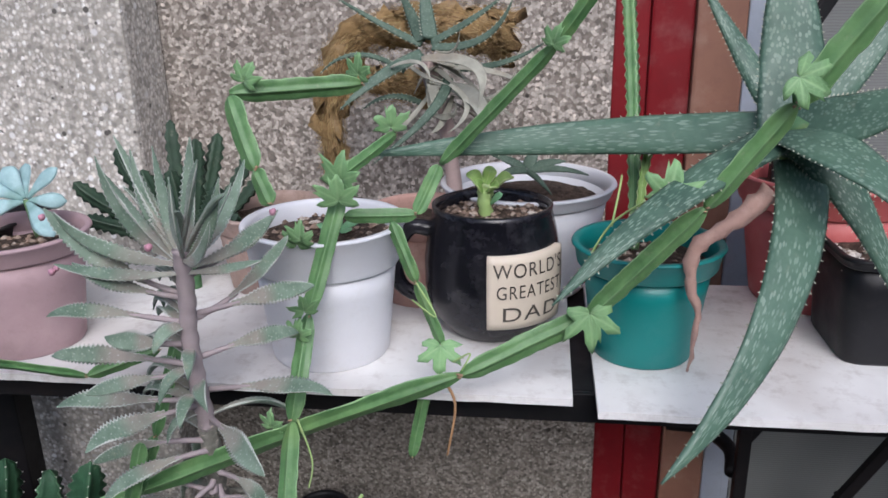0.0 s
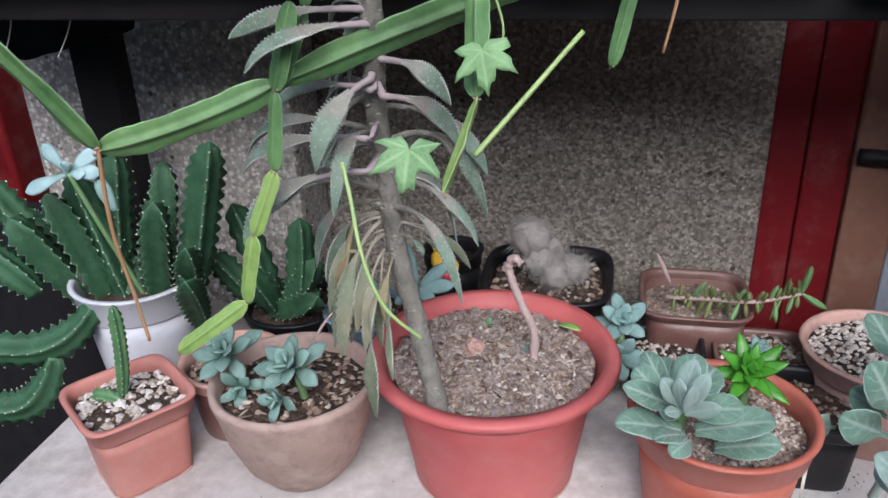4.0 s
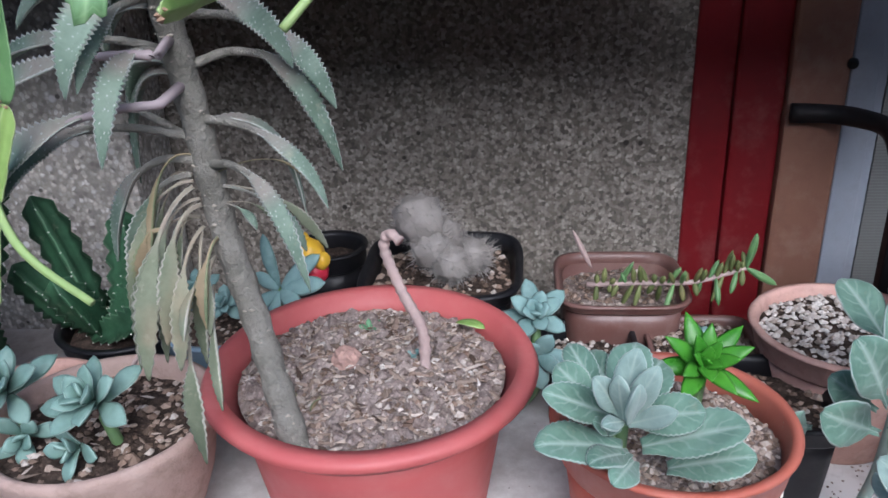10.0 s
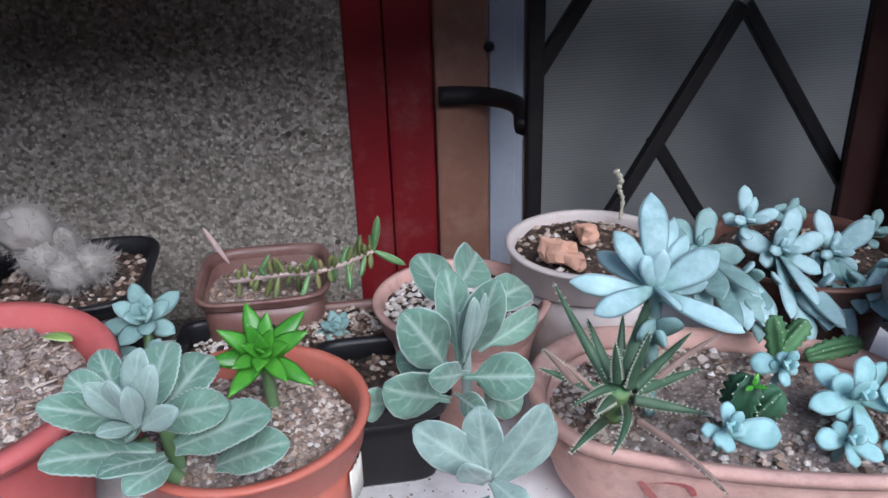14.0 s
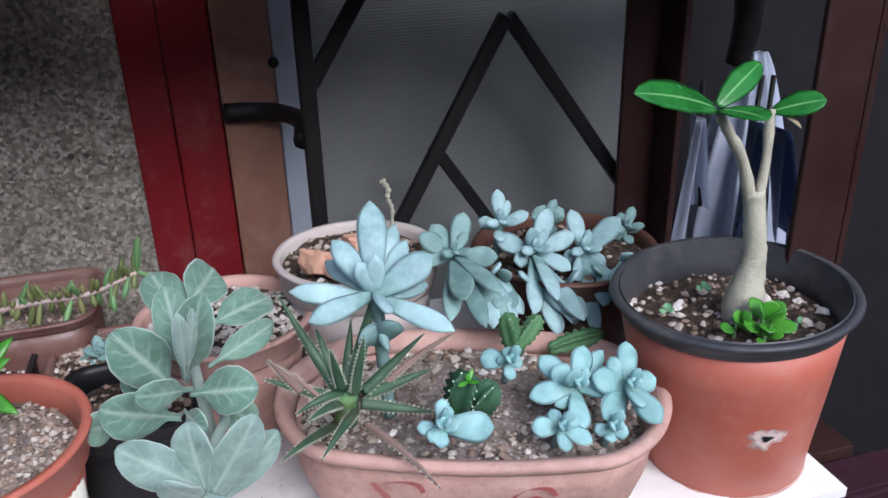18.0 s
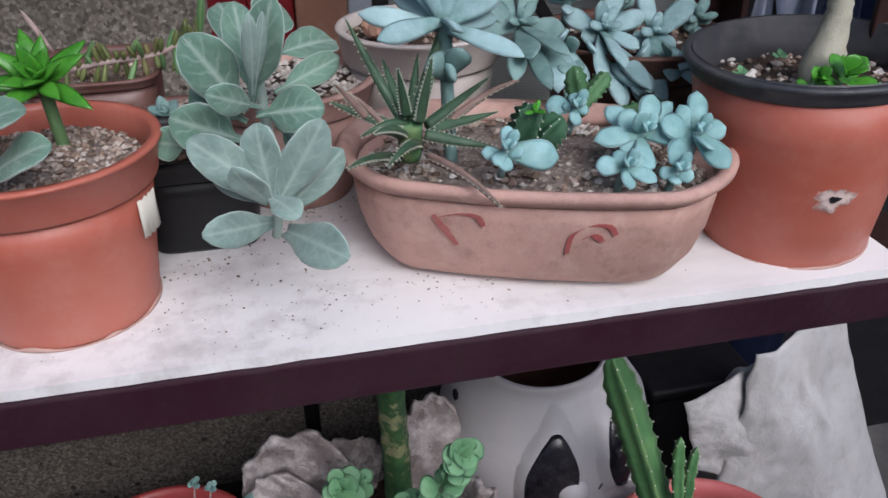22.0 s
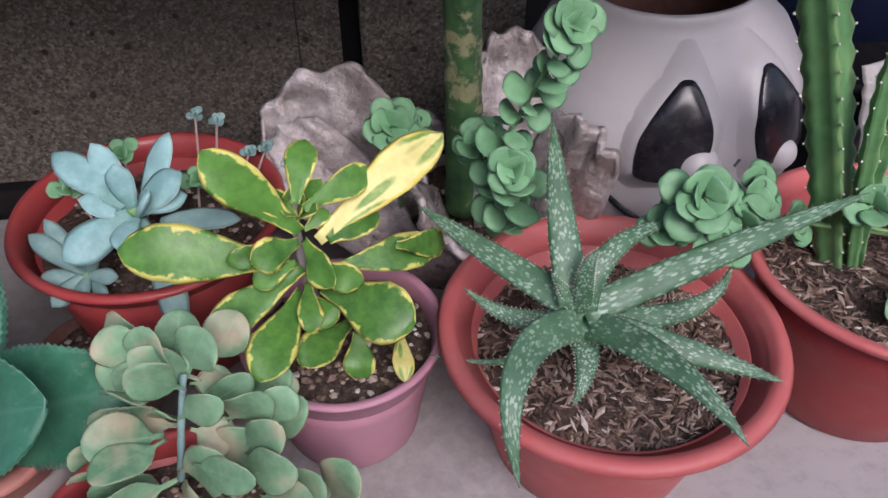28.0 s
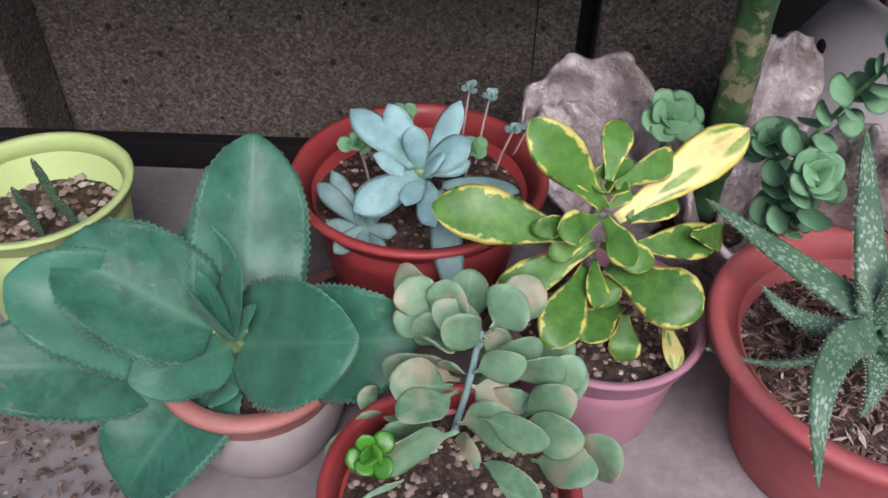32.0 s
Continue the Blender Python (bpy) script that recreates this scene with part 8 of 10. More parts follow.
p = plant_at((-0.2866, 0.575, 0.6819), "pale succulent rosettes in the slate-blue pot", name="blue_succulent")
rosette(p, (0, 0, 0), (0, -0.6, 0.7), 12, 0.017, 0.009, 0.003, L_BLUE_DULL, OVALE, 95, 15, 11, 0.12, 0.06, 0.5, 0.008)
rosette(p, (0.02, -0.004, -0.008), (0, -0.6, 0.7), 12, 0.017, 0.009, 0.003, L_BLUE_DULL, OVALE, 95, 15, 12, 0.12, 0.06, 0.5, 0.008)
flower_pot("flower_pot", (-0.2239, 0.6884, 0.598), 0.070, 0.024, 0.028, M_BLACK_POT, "small dark round pot holding the toy", seed=61, flare=0.004, soil=0.8)
toy = thing("toy_figure", (-0.2059, 0.575, 0.6908), "small yellow and red plastic toy ornament", "toy")
for (x, y, z, r), mt in (((0, 0, 0.008, 0.009), M_TOY_RED), ((-0.002, 0, 0.021, 0.0095), M_YELLOW), ((0.006, -0.003, 0.017, 0.006), M_YELLOW), ((-0.006, 0.002, 0.030, 0.0045), M_YELLOW)):
    bm = bmesh.new()
    bmesh.ops.create_icosphere(bm, subdivisions=3, radius=r)
    for v in bm.verts:
        v.co = Vector((x, y, z)) + v.co * (1 + 0.12 * noise.noise(v.co * 300))
    part("blob", bm, mt, toy)

# tray rosettes
p = plant_at((-0.0653, 0.545, 0.6825), "pale grey-green rosette on a leaning stalk", name="rosette_succulent")
rosette(p, (0, 0, 0), (0.0, -0.6, 0.7), 14, 0.0235, 0.0125, 0.0042, L_BLUE_DULL, OVALE, 90, 12, 21, 0.12, 0.06, 0.4, 0.008)
rosette(p, (0.0, -0.010, -0.020), (0.0, -0.8, 0.2), 8, 0.0215, 0.012, 0.004, L_BLUE_DULL, OVALE, 95, 45, 22, 0.12, 0.06, 0.7)
stem(p, [(0, 0, 0), (0, -0.008, -0.02), (0, 0.0, -0.05), (-0.01, 0.03, -0.085)], 0.003, 0.003, M_VINE)
p = plant_at((0.0392, 0.58, 0.6445), "small blue-grey rosette in the gravel tray", name="rosette_succulent")
rosette(p, (0, 0, 0), (0.0, -0.6, 0.7), 14, 0.0135, 0.008, 0.003, L_BLUE_DULL, OVALE, 90, 12, 23, 0.12, 0.06, 0.4, 0.006)

# grey kalanchoe and a bright rosette in the orange pot
p = plant_at((-0.0313, 0.415, 0.706), "felted grey-green kalanchoe with wavy spoon leaves", name="felted_succulent")
O = Vector((-0.0313, 0.415, 0.706))
SPOONS = [
    ((-0.034, 0.398, 0.717), (-0.066, 0.385, 0.738), 0.0112),
    ((-0.033, 0.398, 0.702), (-0.069, 0.38, 0.716), 0.0151),
    ((-0.028, 0.395, 0.697), (-0.039, 0.372, 0.705), 0.0102),
    ((-0.032, 0.398, 0.717), (-0.001, 0.395, 0.723), 0.0132),
    ((-0.024, 0.398, 0.703), (0.015, 0.39, 0.72), 0.0151),
    ((-0.011, 0.405, 0.686), (0.02, 0.392, 0.704), 0.0141),
    ((-0.034, 0.4, 0.718), (-0.025, 0.425, 0.737), 0.0151),
    ((-0.032, 0.402, 0.714), (-0.012, 0.435, 0.722), 0.015),
    ((-0.042, 0.4, 0.723), (-0.054, 0.425, 0.736), 0.01),
    ((-0.045, 0.398, 0.724), (-0.06, 0.405, 0.738), 0.011),
    ((-0.03, 0.398, 0.699), (-0.048, 0.376, 0.711), 0.01),
    ((-0.034, 0.402, 0.723), (-0.046, 0.43, 0.729), 0.011),
]
HEART = [
    ((-0.035, 0.39, 0.723), (-0.029, 0.395, 0.752), 0.01),
    ((-0.036, 0.388, 0.727), (-0.047, 0.382, 0.747), 0.0081),
    ((-0.034, 0.386, 0.726), (-0.038, 0.38, 0.749), 0.0071),
    ((-0.033, 0.388, 0.724), (-0.023, 0.384, 0.751), 0.008),
    ((-0.035, 0.386, 0.724), (-0.044, 0.374, 0.731), 0.0051),
    ((-0.032, 0.388, 0.722), (-0.016, 0.378, 0.735), 0.0071),
    ((-0.033, 0.384, 0.726), (-0.031, 0.376, 0.748), 0.0061),
]
sprout(p, O, [(b, t, w * 1.32) for b, t, w in SPOONS], L_GREY, PADDLE, up=(0, -0.62, 0.78), arch=0.03, thick=0.0040, cup=0.30, wave=0.05, rows=30, ring=16, seed=21, loose=0.3, teeth=8, tooth=0.035)
sprout(p, O, [(b, t, w * 1.32) for b, t, w in HEART], L_GREY_PALE, PADDLE, up=(0, -0.75, 0.65), arch=-0.08, thick=0.0040, cup=0.40, wave=0.04, rows=24, ring=14, seed=22, teeth=7, tooth=0.03)
rosette(p, Vector((-0.039, 0.392, 0.715)) - O, (0, -0.5, 0.8), 5, 0.012, 0.008, 0.003, L_GREY, OVALE, 45, 8, 4, 0.25, 0.0, 0.6)
stem(p, [Vector((-0.039, 0.400, 0.705)) - O, Vector((-0.036, 0.405, 0.690)) - O, Vector((-0.026, 0.420, 0.665)) - O], 0.0042, 0.004, M_VINE)
stem(p, [(0, 0, 0), (0, 0.008, -0.05)], 0.004, 0.0035, M_VINE)
p = plant_at((0.0087, 0.445, 0.7126), "bright green glossy rosette", name="green_rosette")
rosette(p, (0, 0, 0), (0.0, -0.6, 0.7), 18, 0.0275, 0.0098, 0.0032, L_LIME, LANCE, 88, 10, 31, 0.15, 0.05, 0.4, 0.006)
stem(p, [(0, 0, 0), (0, 0.01, -0.04)], 0.003, 0.003, M_VINE)
p = plant_at((0.0468, 0.405, 0.6783), "torn pale sticker on the orange pot", "sticker", "sticker")
bm = bmesh.new()
for k in range(9):
    a = -0.52 + 0.30 * k / 8
    for z in (-0.009, 0.010):
        bm.verts.new((0.0525 * math.cos(a), 0.0525 * math.sin(a), z + 0.0008 * math.sin(9 * k)))
bm.verts.ensure_lookup_table()
for k in range(8):
    bm.faces.new([bm.verts[j] for j in (2 * k, 2 * k + 2, 2 * k + 3, 2 * k + 1)])
bmesh.ops.recalc_face_normals(bm, faces=bm.faces)
bmesh.ops.solidify(bm, geom=bm.faces[:], thickness=0.0006)
part("paper", bm, M_STICKER, p)
p.location = (-0.003, 0.444, 0.653)

# jointed stick succulent over the tub
p = plant_at((-0.0264, 0.62, 0.6867), "leaning jointed succulent with finger leaves", name="finger_succulent")
O = Vector((-0.0264, 0.62, 0.6867))
path = [Vector(q) - O for q in ((-0.0281, 0.625, 0.6648), (0.0055, 0.61, 0.6738), (0.0378, 0.6, 0.6795), (0.068, 0.594, 0.6924))]
stem(p, path, 0.0020, 0.0015, M_DRY_STEM, knots=0.1)
pp = spline(path, 8)
rnd = random.Random(12)
for k in range(2, len(pp), 1):
    for s in (1, -1)[:1 + (k % 3 > 0)]:
        d = Vector((rnd.uniform(-.4, .4), rnd.uniform(-.6, .4), s * rnd.uniform(.6, 1))).normalized()
        leaf(p, pp[k], pp[k] + d * rnd.uniform(.006, .020), 0.0042, L_OLIVE if rnd.random() < .75 else M_VINE, OVALE, 0.08, 0.004, (0, -1, 0.2), rows=7)
leaf(p, path[-1], path[-1] + Vector((0.004, 0, 0.024)), 0.0055, M_VINE, OVALE, 0.05, 0.004, (0, -1, 0.2))
leaf(p, path[-1], path[-1] + Vector((0.020, 0, -0.012)), 0.0055, M_VINE, OVALE, 0.05, 0.004, (0, -1, 0.2))
leaf(p, Vector((-0.0264, 0.62, 0.6803)) - O, Vector((-0.0397, 0.62, 0.7078)) - O, 0.004, M_DRY_STEM, OVALE, 0.05, 0.003, (0, -1, 0.2))

# felted kalanchoe with trailing heads
flower_pot("flower_pot", (0.062, 0.512, Z_MID), 0.058, 0.030, 0.037, M_BLACK_POT, "small black square pot under the felted kalanchoe", seed=71, ring=squarish(6), grit=[(120, .001, .0026, M_GRIT, "")])
p = plant_at((0.1013, 0.452, 0.7107), "felted grey-green kalanchoe with veined spoon leaves and trailing heads", name="felted_succulent")
O = Vector((0.1013, 0.452, 0.7107))
VEINED = [
    ((0.098, 0.45, 0.696), (0.095, 0.462, 0.74), 0.0151),
    ((0.099, 0.445, 0.697), (0.113, 0.43, 0.748), 0.0161),
    ((0.094, 0.448, 0.691), (0.072, 0.44, 0.731), 0.0214),
    ((0.101, 0.44, 0.696), (0.08, 0.415, 0.712), 0.0122),
    ((0.1, 0.445, 0.69), (0.131, 0.43, 0.696), 0.0192),
    ((0.109, 0.455, 0.697), (0.143, 0.47, 0.708), 0.0122),
    ((0.111, 0.47, 0.711), (0.144, 0.495, 0.709), 0.0182),
    ((0.102, 0.475, 0.721), (0.117, 0.5, 0.729), 0.0202),
    ((0.093, 0.448, 0.676), (0.061, 0.435, 0.696), 0.0202),
    ((0.065, 0.455, 0.673), (0.049, 0.445, 0.681), 0.0141),
    ((0.108, 0.452, 0.681), (0.128, 0.445, 0.666), 0.0143),
    ((0.102, 0.47, 0.709), (0.086, 0.5, 0.731), 0.0173),
    ((0.094, 0.456, 0.683), (0.07, 0.455, 0.702), 0.0163),
    ((0.096, 0.445, 0.681), (0.106, 0.42, 0.685), 0.0102),
]
LOW_LEAVES = [
    ((0.099, 0.44, 0.702), (0.102, 0.425, 0.743), 0.0081),
    ((0.1, 0.438, 0.703), (0.108, 0.43, 0.742), 0.0061),
]
felt = dict(arch=0.06, thick=0.0038, cup=0.28, wave=0.05, rows=30, ring=16, loose=0.35, turn_=0.3)
sprout(p, O, [(b, t, w * 1.22) for b, t, w in VEINED], L_GREY, ROUNDED, up=(0, -0.9, 0.45), seed=9, **felt)
sprout(p, O, LOW_LEAVES, L_GREY_PALE, ROUNDED, up=(0, -0.8, 0.6), seed=10, **felt)
stem(p, [(0.0, 0, 0.01), (0.002, 0.004, -0.025), (0.004, 0.012, -0.07), (0.0, 0.016, -0.10)], 0.0028, 0.003, L_GREY)
stem(p, [Vector(q) - O for q in ((0.1179, 0.455, 0.6727), (0.1065, 0.425, 0.6688), (0.1082, 0.405, 0.6589))], 0.0026, 0.0024, L_GREY)
p = plant_at((0.1084, 0.402, 0.6624), "trailing head of the felted kalanchoe over the board", name="felted_succulent")
O = Vector((0.1084, 0.402, 0.6624))
TRAILING = [
    ((0.101, 0.402, 0.668), (0.071, 0.4, 0.698), 0.0184),
    ((0.101, 0.398, 0.667), (0.089, 0.38, 0.692), 0.0133),
    ((0.103, 0.402, 0.666), (0.1, 0.405, 0.701), 0.0173),
    ((0.105, 0.402, 0.664), (0.128, 0.4, 0.702), 0.0184),
    ((0.107, 0.408, 0.655), (0.137, 0.415, 0.681), 0.0155),
    ((0.103, 0.392, 0.67), (0.113, 0.372, 0.67), 0.0124),
    ((0.101, 0.396, 0.657), (0.075, 0.36, 0.673), 0.0146),
    ((0.108, 0.396, 0.651), (0.131, 0.355, 0.658), 0.0196),
    ((0.101, 0.405, 0.663), (0.078, 0.415, 0.678), 0.0133),
]
sprout(p, O, [(b, t, w * 1.05) for b, t, w in TRAILING], L_GREY_PALE, PADDLE, up=(0, -0.85, 0.5), seed=12, **felt)

# oval planter
p = plant_at((0.1715, 0.428, 0.6857), "dark green haworthia with white-toothed leaf edges", name="haworthia")
O = Vector((0.1715, 0.428, 0.6857))
SWORDS = [
    ((0.168, 0.43, 0.686), (0.146, 0.455, 0.731), 0.0061),
    ((0.168, 0.43, 0.69), (0.162, 0.45, 0.712), 0.0061),
    ((0.174, 0.43, 0.685), (0.194, 0.445, 0.735), 0.0081),
    ((0.172, 0.43, 0.688), (0.18, 0.45, 0.713), 0.0061),
    ((0.165, 0.43, 0.683), (0.134, 0.435, 0.697), 0.0061),
    ((0.18, 0.43, 0.683), (0.217, 0.45, 0.698), 0.0061),
    ((0.181, 0.43, 0.681), (0.219, 0.44, 0.683), 0.0063),
    ((0.178, 0.425, 0.68), (0.212, 0.415, 0.674), 0.0061),
    ((0.169, 0.425, 0.692), (0.165, 0.42, 0.716), 0.0051),
    ((0.175, 0.425, 0.688), (0.181, 0.42, 0.72), 0.0061),
]
LOW_SWORDS = [
    ((0.167, 0.425, 0.681), (0.15, 0.4, 0.693), 0.005),
    ((0.174, 0.425, 0.675), (0.153, 0.385, 0.683), 0.005),
    ((0.164, 0.425, 0.669), (0.136, 0.39, 0.682), 0.0051),
    ((0.169, 0.43, 0.684), (0.146, 0.42, 0.684), 0.0051),
]
DRY_SWORDS = [
    ((0.179, 0.42, 0.67), (0.203, 0.375, 0.662), 0.0041),
    ((0.15, 0.43, 0.69), (0.137, 0.44, 0.704), 0.004),
    ((0.186, 0.435, 0.675), (0.233, 0.45, 0.695), 0.0041),
    ((0.16, 0.43, 0.683), (0.141, 0.44, 0.7), 0.003),
]
sword = dict(arch=-0.06, thick=0.0060, cup=0.35, rows=30, loose=0.4, spine=0.0012, turn_=0.2)
sprout(p, O, SWORDS, L_ZEBRA, STRAP, up=(0, -0.7, 0.7), seed=31, **sword)
sword["arch"] = 0.22
sprout(p, O, DRY_SWORDS, L_RUSTY, STRAP, up=(0, -0.5, 0.85), seed=33, **sword)
sprout(p, O, LOW_SWORDS, L_ZEBRA, STRAP, up=(0, -0.5, 0.85), seed=32, **sword)
stem(p, [(0, 0, 0), (0, 0.006, -0.02)], 0.006, 0.006, M_CACTUS)
p = plant_at((0.1913, 0.44, 0.7314), "tall powder-blue ghost plant rosette", name="blue_succulent")
spread(p, [(x, y, z, w * 0.84) for x, y, z, w in ((0.0051, 0.0268, 0.0364, 0.0176), (-0.0166, 0.0155, 0.0232, 0.015), (-0.0398, 0.008, 0.0028, 0.0141), (-0.0339, -0.0109, -0.005, 0.0132), (0.0162, 0.0226, 0.0243, 0.0115), (0.0198, 0.0143, 0.0184, 0.0132), (0.0287, -0.0012, 0.0149, 0.0186), (0.0308, -0.0281, -0.0122, 0.0159), (0.0006, -0.0247, 0.001, 0.0123), (-0.008, -0.0011, 0.0173, 0.0118), (0.0007, -0.0023, 0.0201, 0.0118), (-0.0191, 0.0308, 0.0056, 0.0123), (0.027, 0.0028, -0.002, 0.0106))], L_BLUE, prof=GHOST, up=(0, -0.9, 0.45), arch=0.04, thick=0.0042, cup=0.12, stalk=(0, 0.003, -0.006), loose=1.0)
stem(p, [(0, 0, 0), (0.002, 0.004, -0.035), (0.004, 0.004, -0.075)], 0.0035, 0.0035, L_BLUE_DULL)
spread(p, [(-0.0086, -0.0089, -0.0147, 0.0147), (0.0055, -0.0113, -0.0112, 0.0147), (0.001, -0.01, -0.021, 0.0126)], L_BLUE_DULL, prof=OBOV, base=(0.002, 0.004, -0.03), up=(0, -0.9, 0.4), thick=0.005)


def blue_head(q, tips, scale_, label="pale blue ghost plant rosette"):
    pl = plant_at(q, label, name="blue_succulent", group="small blue rosettes")
    rosette(pl, (0, -0.002, 0.002), (0, -0.7, 0.7), 4, 0.010, 0.006, 0.003, L_TEAL, GHOST, 40, 10, 3, 0.1, 0.0, 0.6)
    spread(pl, [(q[0] * 1.12, q[1] * 1.12, q[2] * 1.05, q[3] * 0.98) for q in tips], L_TEAL, prof=GHOST, up=(0, -0.8, 0.6), arch=0.04, thick=0.0030, cup=0.10, stalk=(0, 0.002, -0.004), loose=1.0)
    stem(pl, [(0, 0, 0), (0, 0.006, -0.026 * scale_)], 0.002, 0.002, L_BLUE_DULL, steps=4)
    return pl


blue_head((0.2849, 0.41, 0.6775), [(0.0082, 0.0107, 0.0135, 0.0126), (-0.0093, 0.0064, 0.0082, 0.0126), (-0.0224, 0.0006, -0.0025, 0.0137), (-0.0064, -0.0192, -0.0109, 0.0126), (0.0148, -0.0065, -0.0001, 0.0126), (0.018, 0.0105, 0.009, 0.0105), (-0.0059, -0.0062, 0.0126, 0.0105), (-0.01, 0.0193, 0.006, 0.0126), (-0.012, -0.0043, -0.0067, 0.0105)], 1)
blue_head((0.3082, 0.4, 0.6788), [(0.0056, 0.0141, 0.0143, 0.0126), (-0.0156, 0.0047, 0.0054, 0.0137), (0.0125, -0.0025, 0.0023, 0.0126), (0.0071, -0.0182, -0.0104, 0.0137), (-0.0159, -0.0089, -0.0094, 0.0147), (-0.0018, -0.016, -0.0012, 0.0105), (-0.0042, 0.0103, 0.0099, 0.0105)], 1)
blue_head((0.2684, 0.392, 0.6681), [(-0.012, 0.0035, 0.0003, 0.0105), (-0.0015, 0.0072, 0.0049, 0.0084), (0.0108, -0.0095, -0.004, 0.0105), (-0.0011, -0.0095, -0.0064, 0.0094), (0.0086, -0.0007, 0.0038, 0.0084)], .6)
blue_head((0.2934, 0.388, 0.6651), [(-0.0073, 0.0013, -0.0016, 0.0074), (0.0036, 0.0034, 0.0047, 0.0074), (0.0063, -0.0048, -0.0015, 0.0084), (-0.0026, -0.0055, -0.0037, 0.0074)], .6)
blue_head((0.2092, 0.394, 0.6821), [(0.0032, 0.0073, 0.0078, 0.0084), (-0.0096, 0.0022, -0.0012, 0.0074), (0.0076, -0.0022, -0.0002, 0.0074), (-0.0022, -0.007, -0.0067, 0.0094), (-0.0061, -0.0048, -0.0042, 0.0074), (0.0219, -0.0037, -0.0044, 0.0147)], .6)
blue_head((0.256, 0.43, 0.6851), [(0.001, 0.0028, 0.0067, 0.0074), (-0.0055, 0.002, 0.001, 0.0063), (0.0061, -0.0022, -0.001, 0.0074), (-0.0019, -0.0068, -0.0059, 0.0084), (-0.0114, 0.0076, -0.0004, 0.0126)], .6)
p = plant_at((0.2292, 0.41, 0.6776), "small dark toothed cactus", name="small_cactus")
O = Vector((0.2292, 0.41, 0.6776))
ribbed(p, (-0.006, 0, -0.004), Vector((0.2235, 0.41, 0.687)) - O, Vector((0.23, 0.412, 0.6951)) - O, 0.0085, M_STAPELIA, 5, 6, "stem", 0.35)
ribbed(p, (0.002, 0, -0.004), Vector((0.2319, 0.405, 0.6835)) - O, Vector((0.2407, 0.405, 0.6907)) - O, 0.0075, M_STAPELIA, 5, 6, "stem", 0.35)
rosette(p, (-0.003, -0.006, 0.018), (0, -0.6, 0.7), 5, 0.007, 0.003, 0.001, L_LIME, OVALE, 80, 30, 2)
p = plant_at((0.2673, 0.455, 0.6741), "small branched knobbly green cactus", name="small_cactus")
O = Vector((0.2673, 0.455, 0.6741))
for a, b, r in (((0.2707, 0.455, 0.6705), (0.2649, 0.458, 0.6978), .0055), ((0.2706, 0.455, 0.6771), (0.2851, 0.458, 0.6926), .005)):
    a, b = Vector(a) - O, Vector(b) - O
    ribbed(p, a, (a + b) / 2, b, r, M_CACTUS, 4, 6, "stem", 0.3)
p = plant_at((0.3145, 0.47, 0.6613), "low creeping knobbly cactus", name="small_cactus")
ribbed(p, (-0.018, 0, 0.0), (0, 0, 0.004), (0.018, 0.002, 0.003), 0.0052, M_CACTUS, 5, 7, "stem", 0.3)

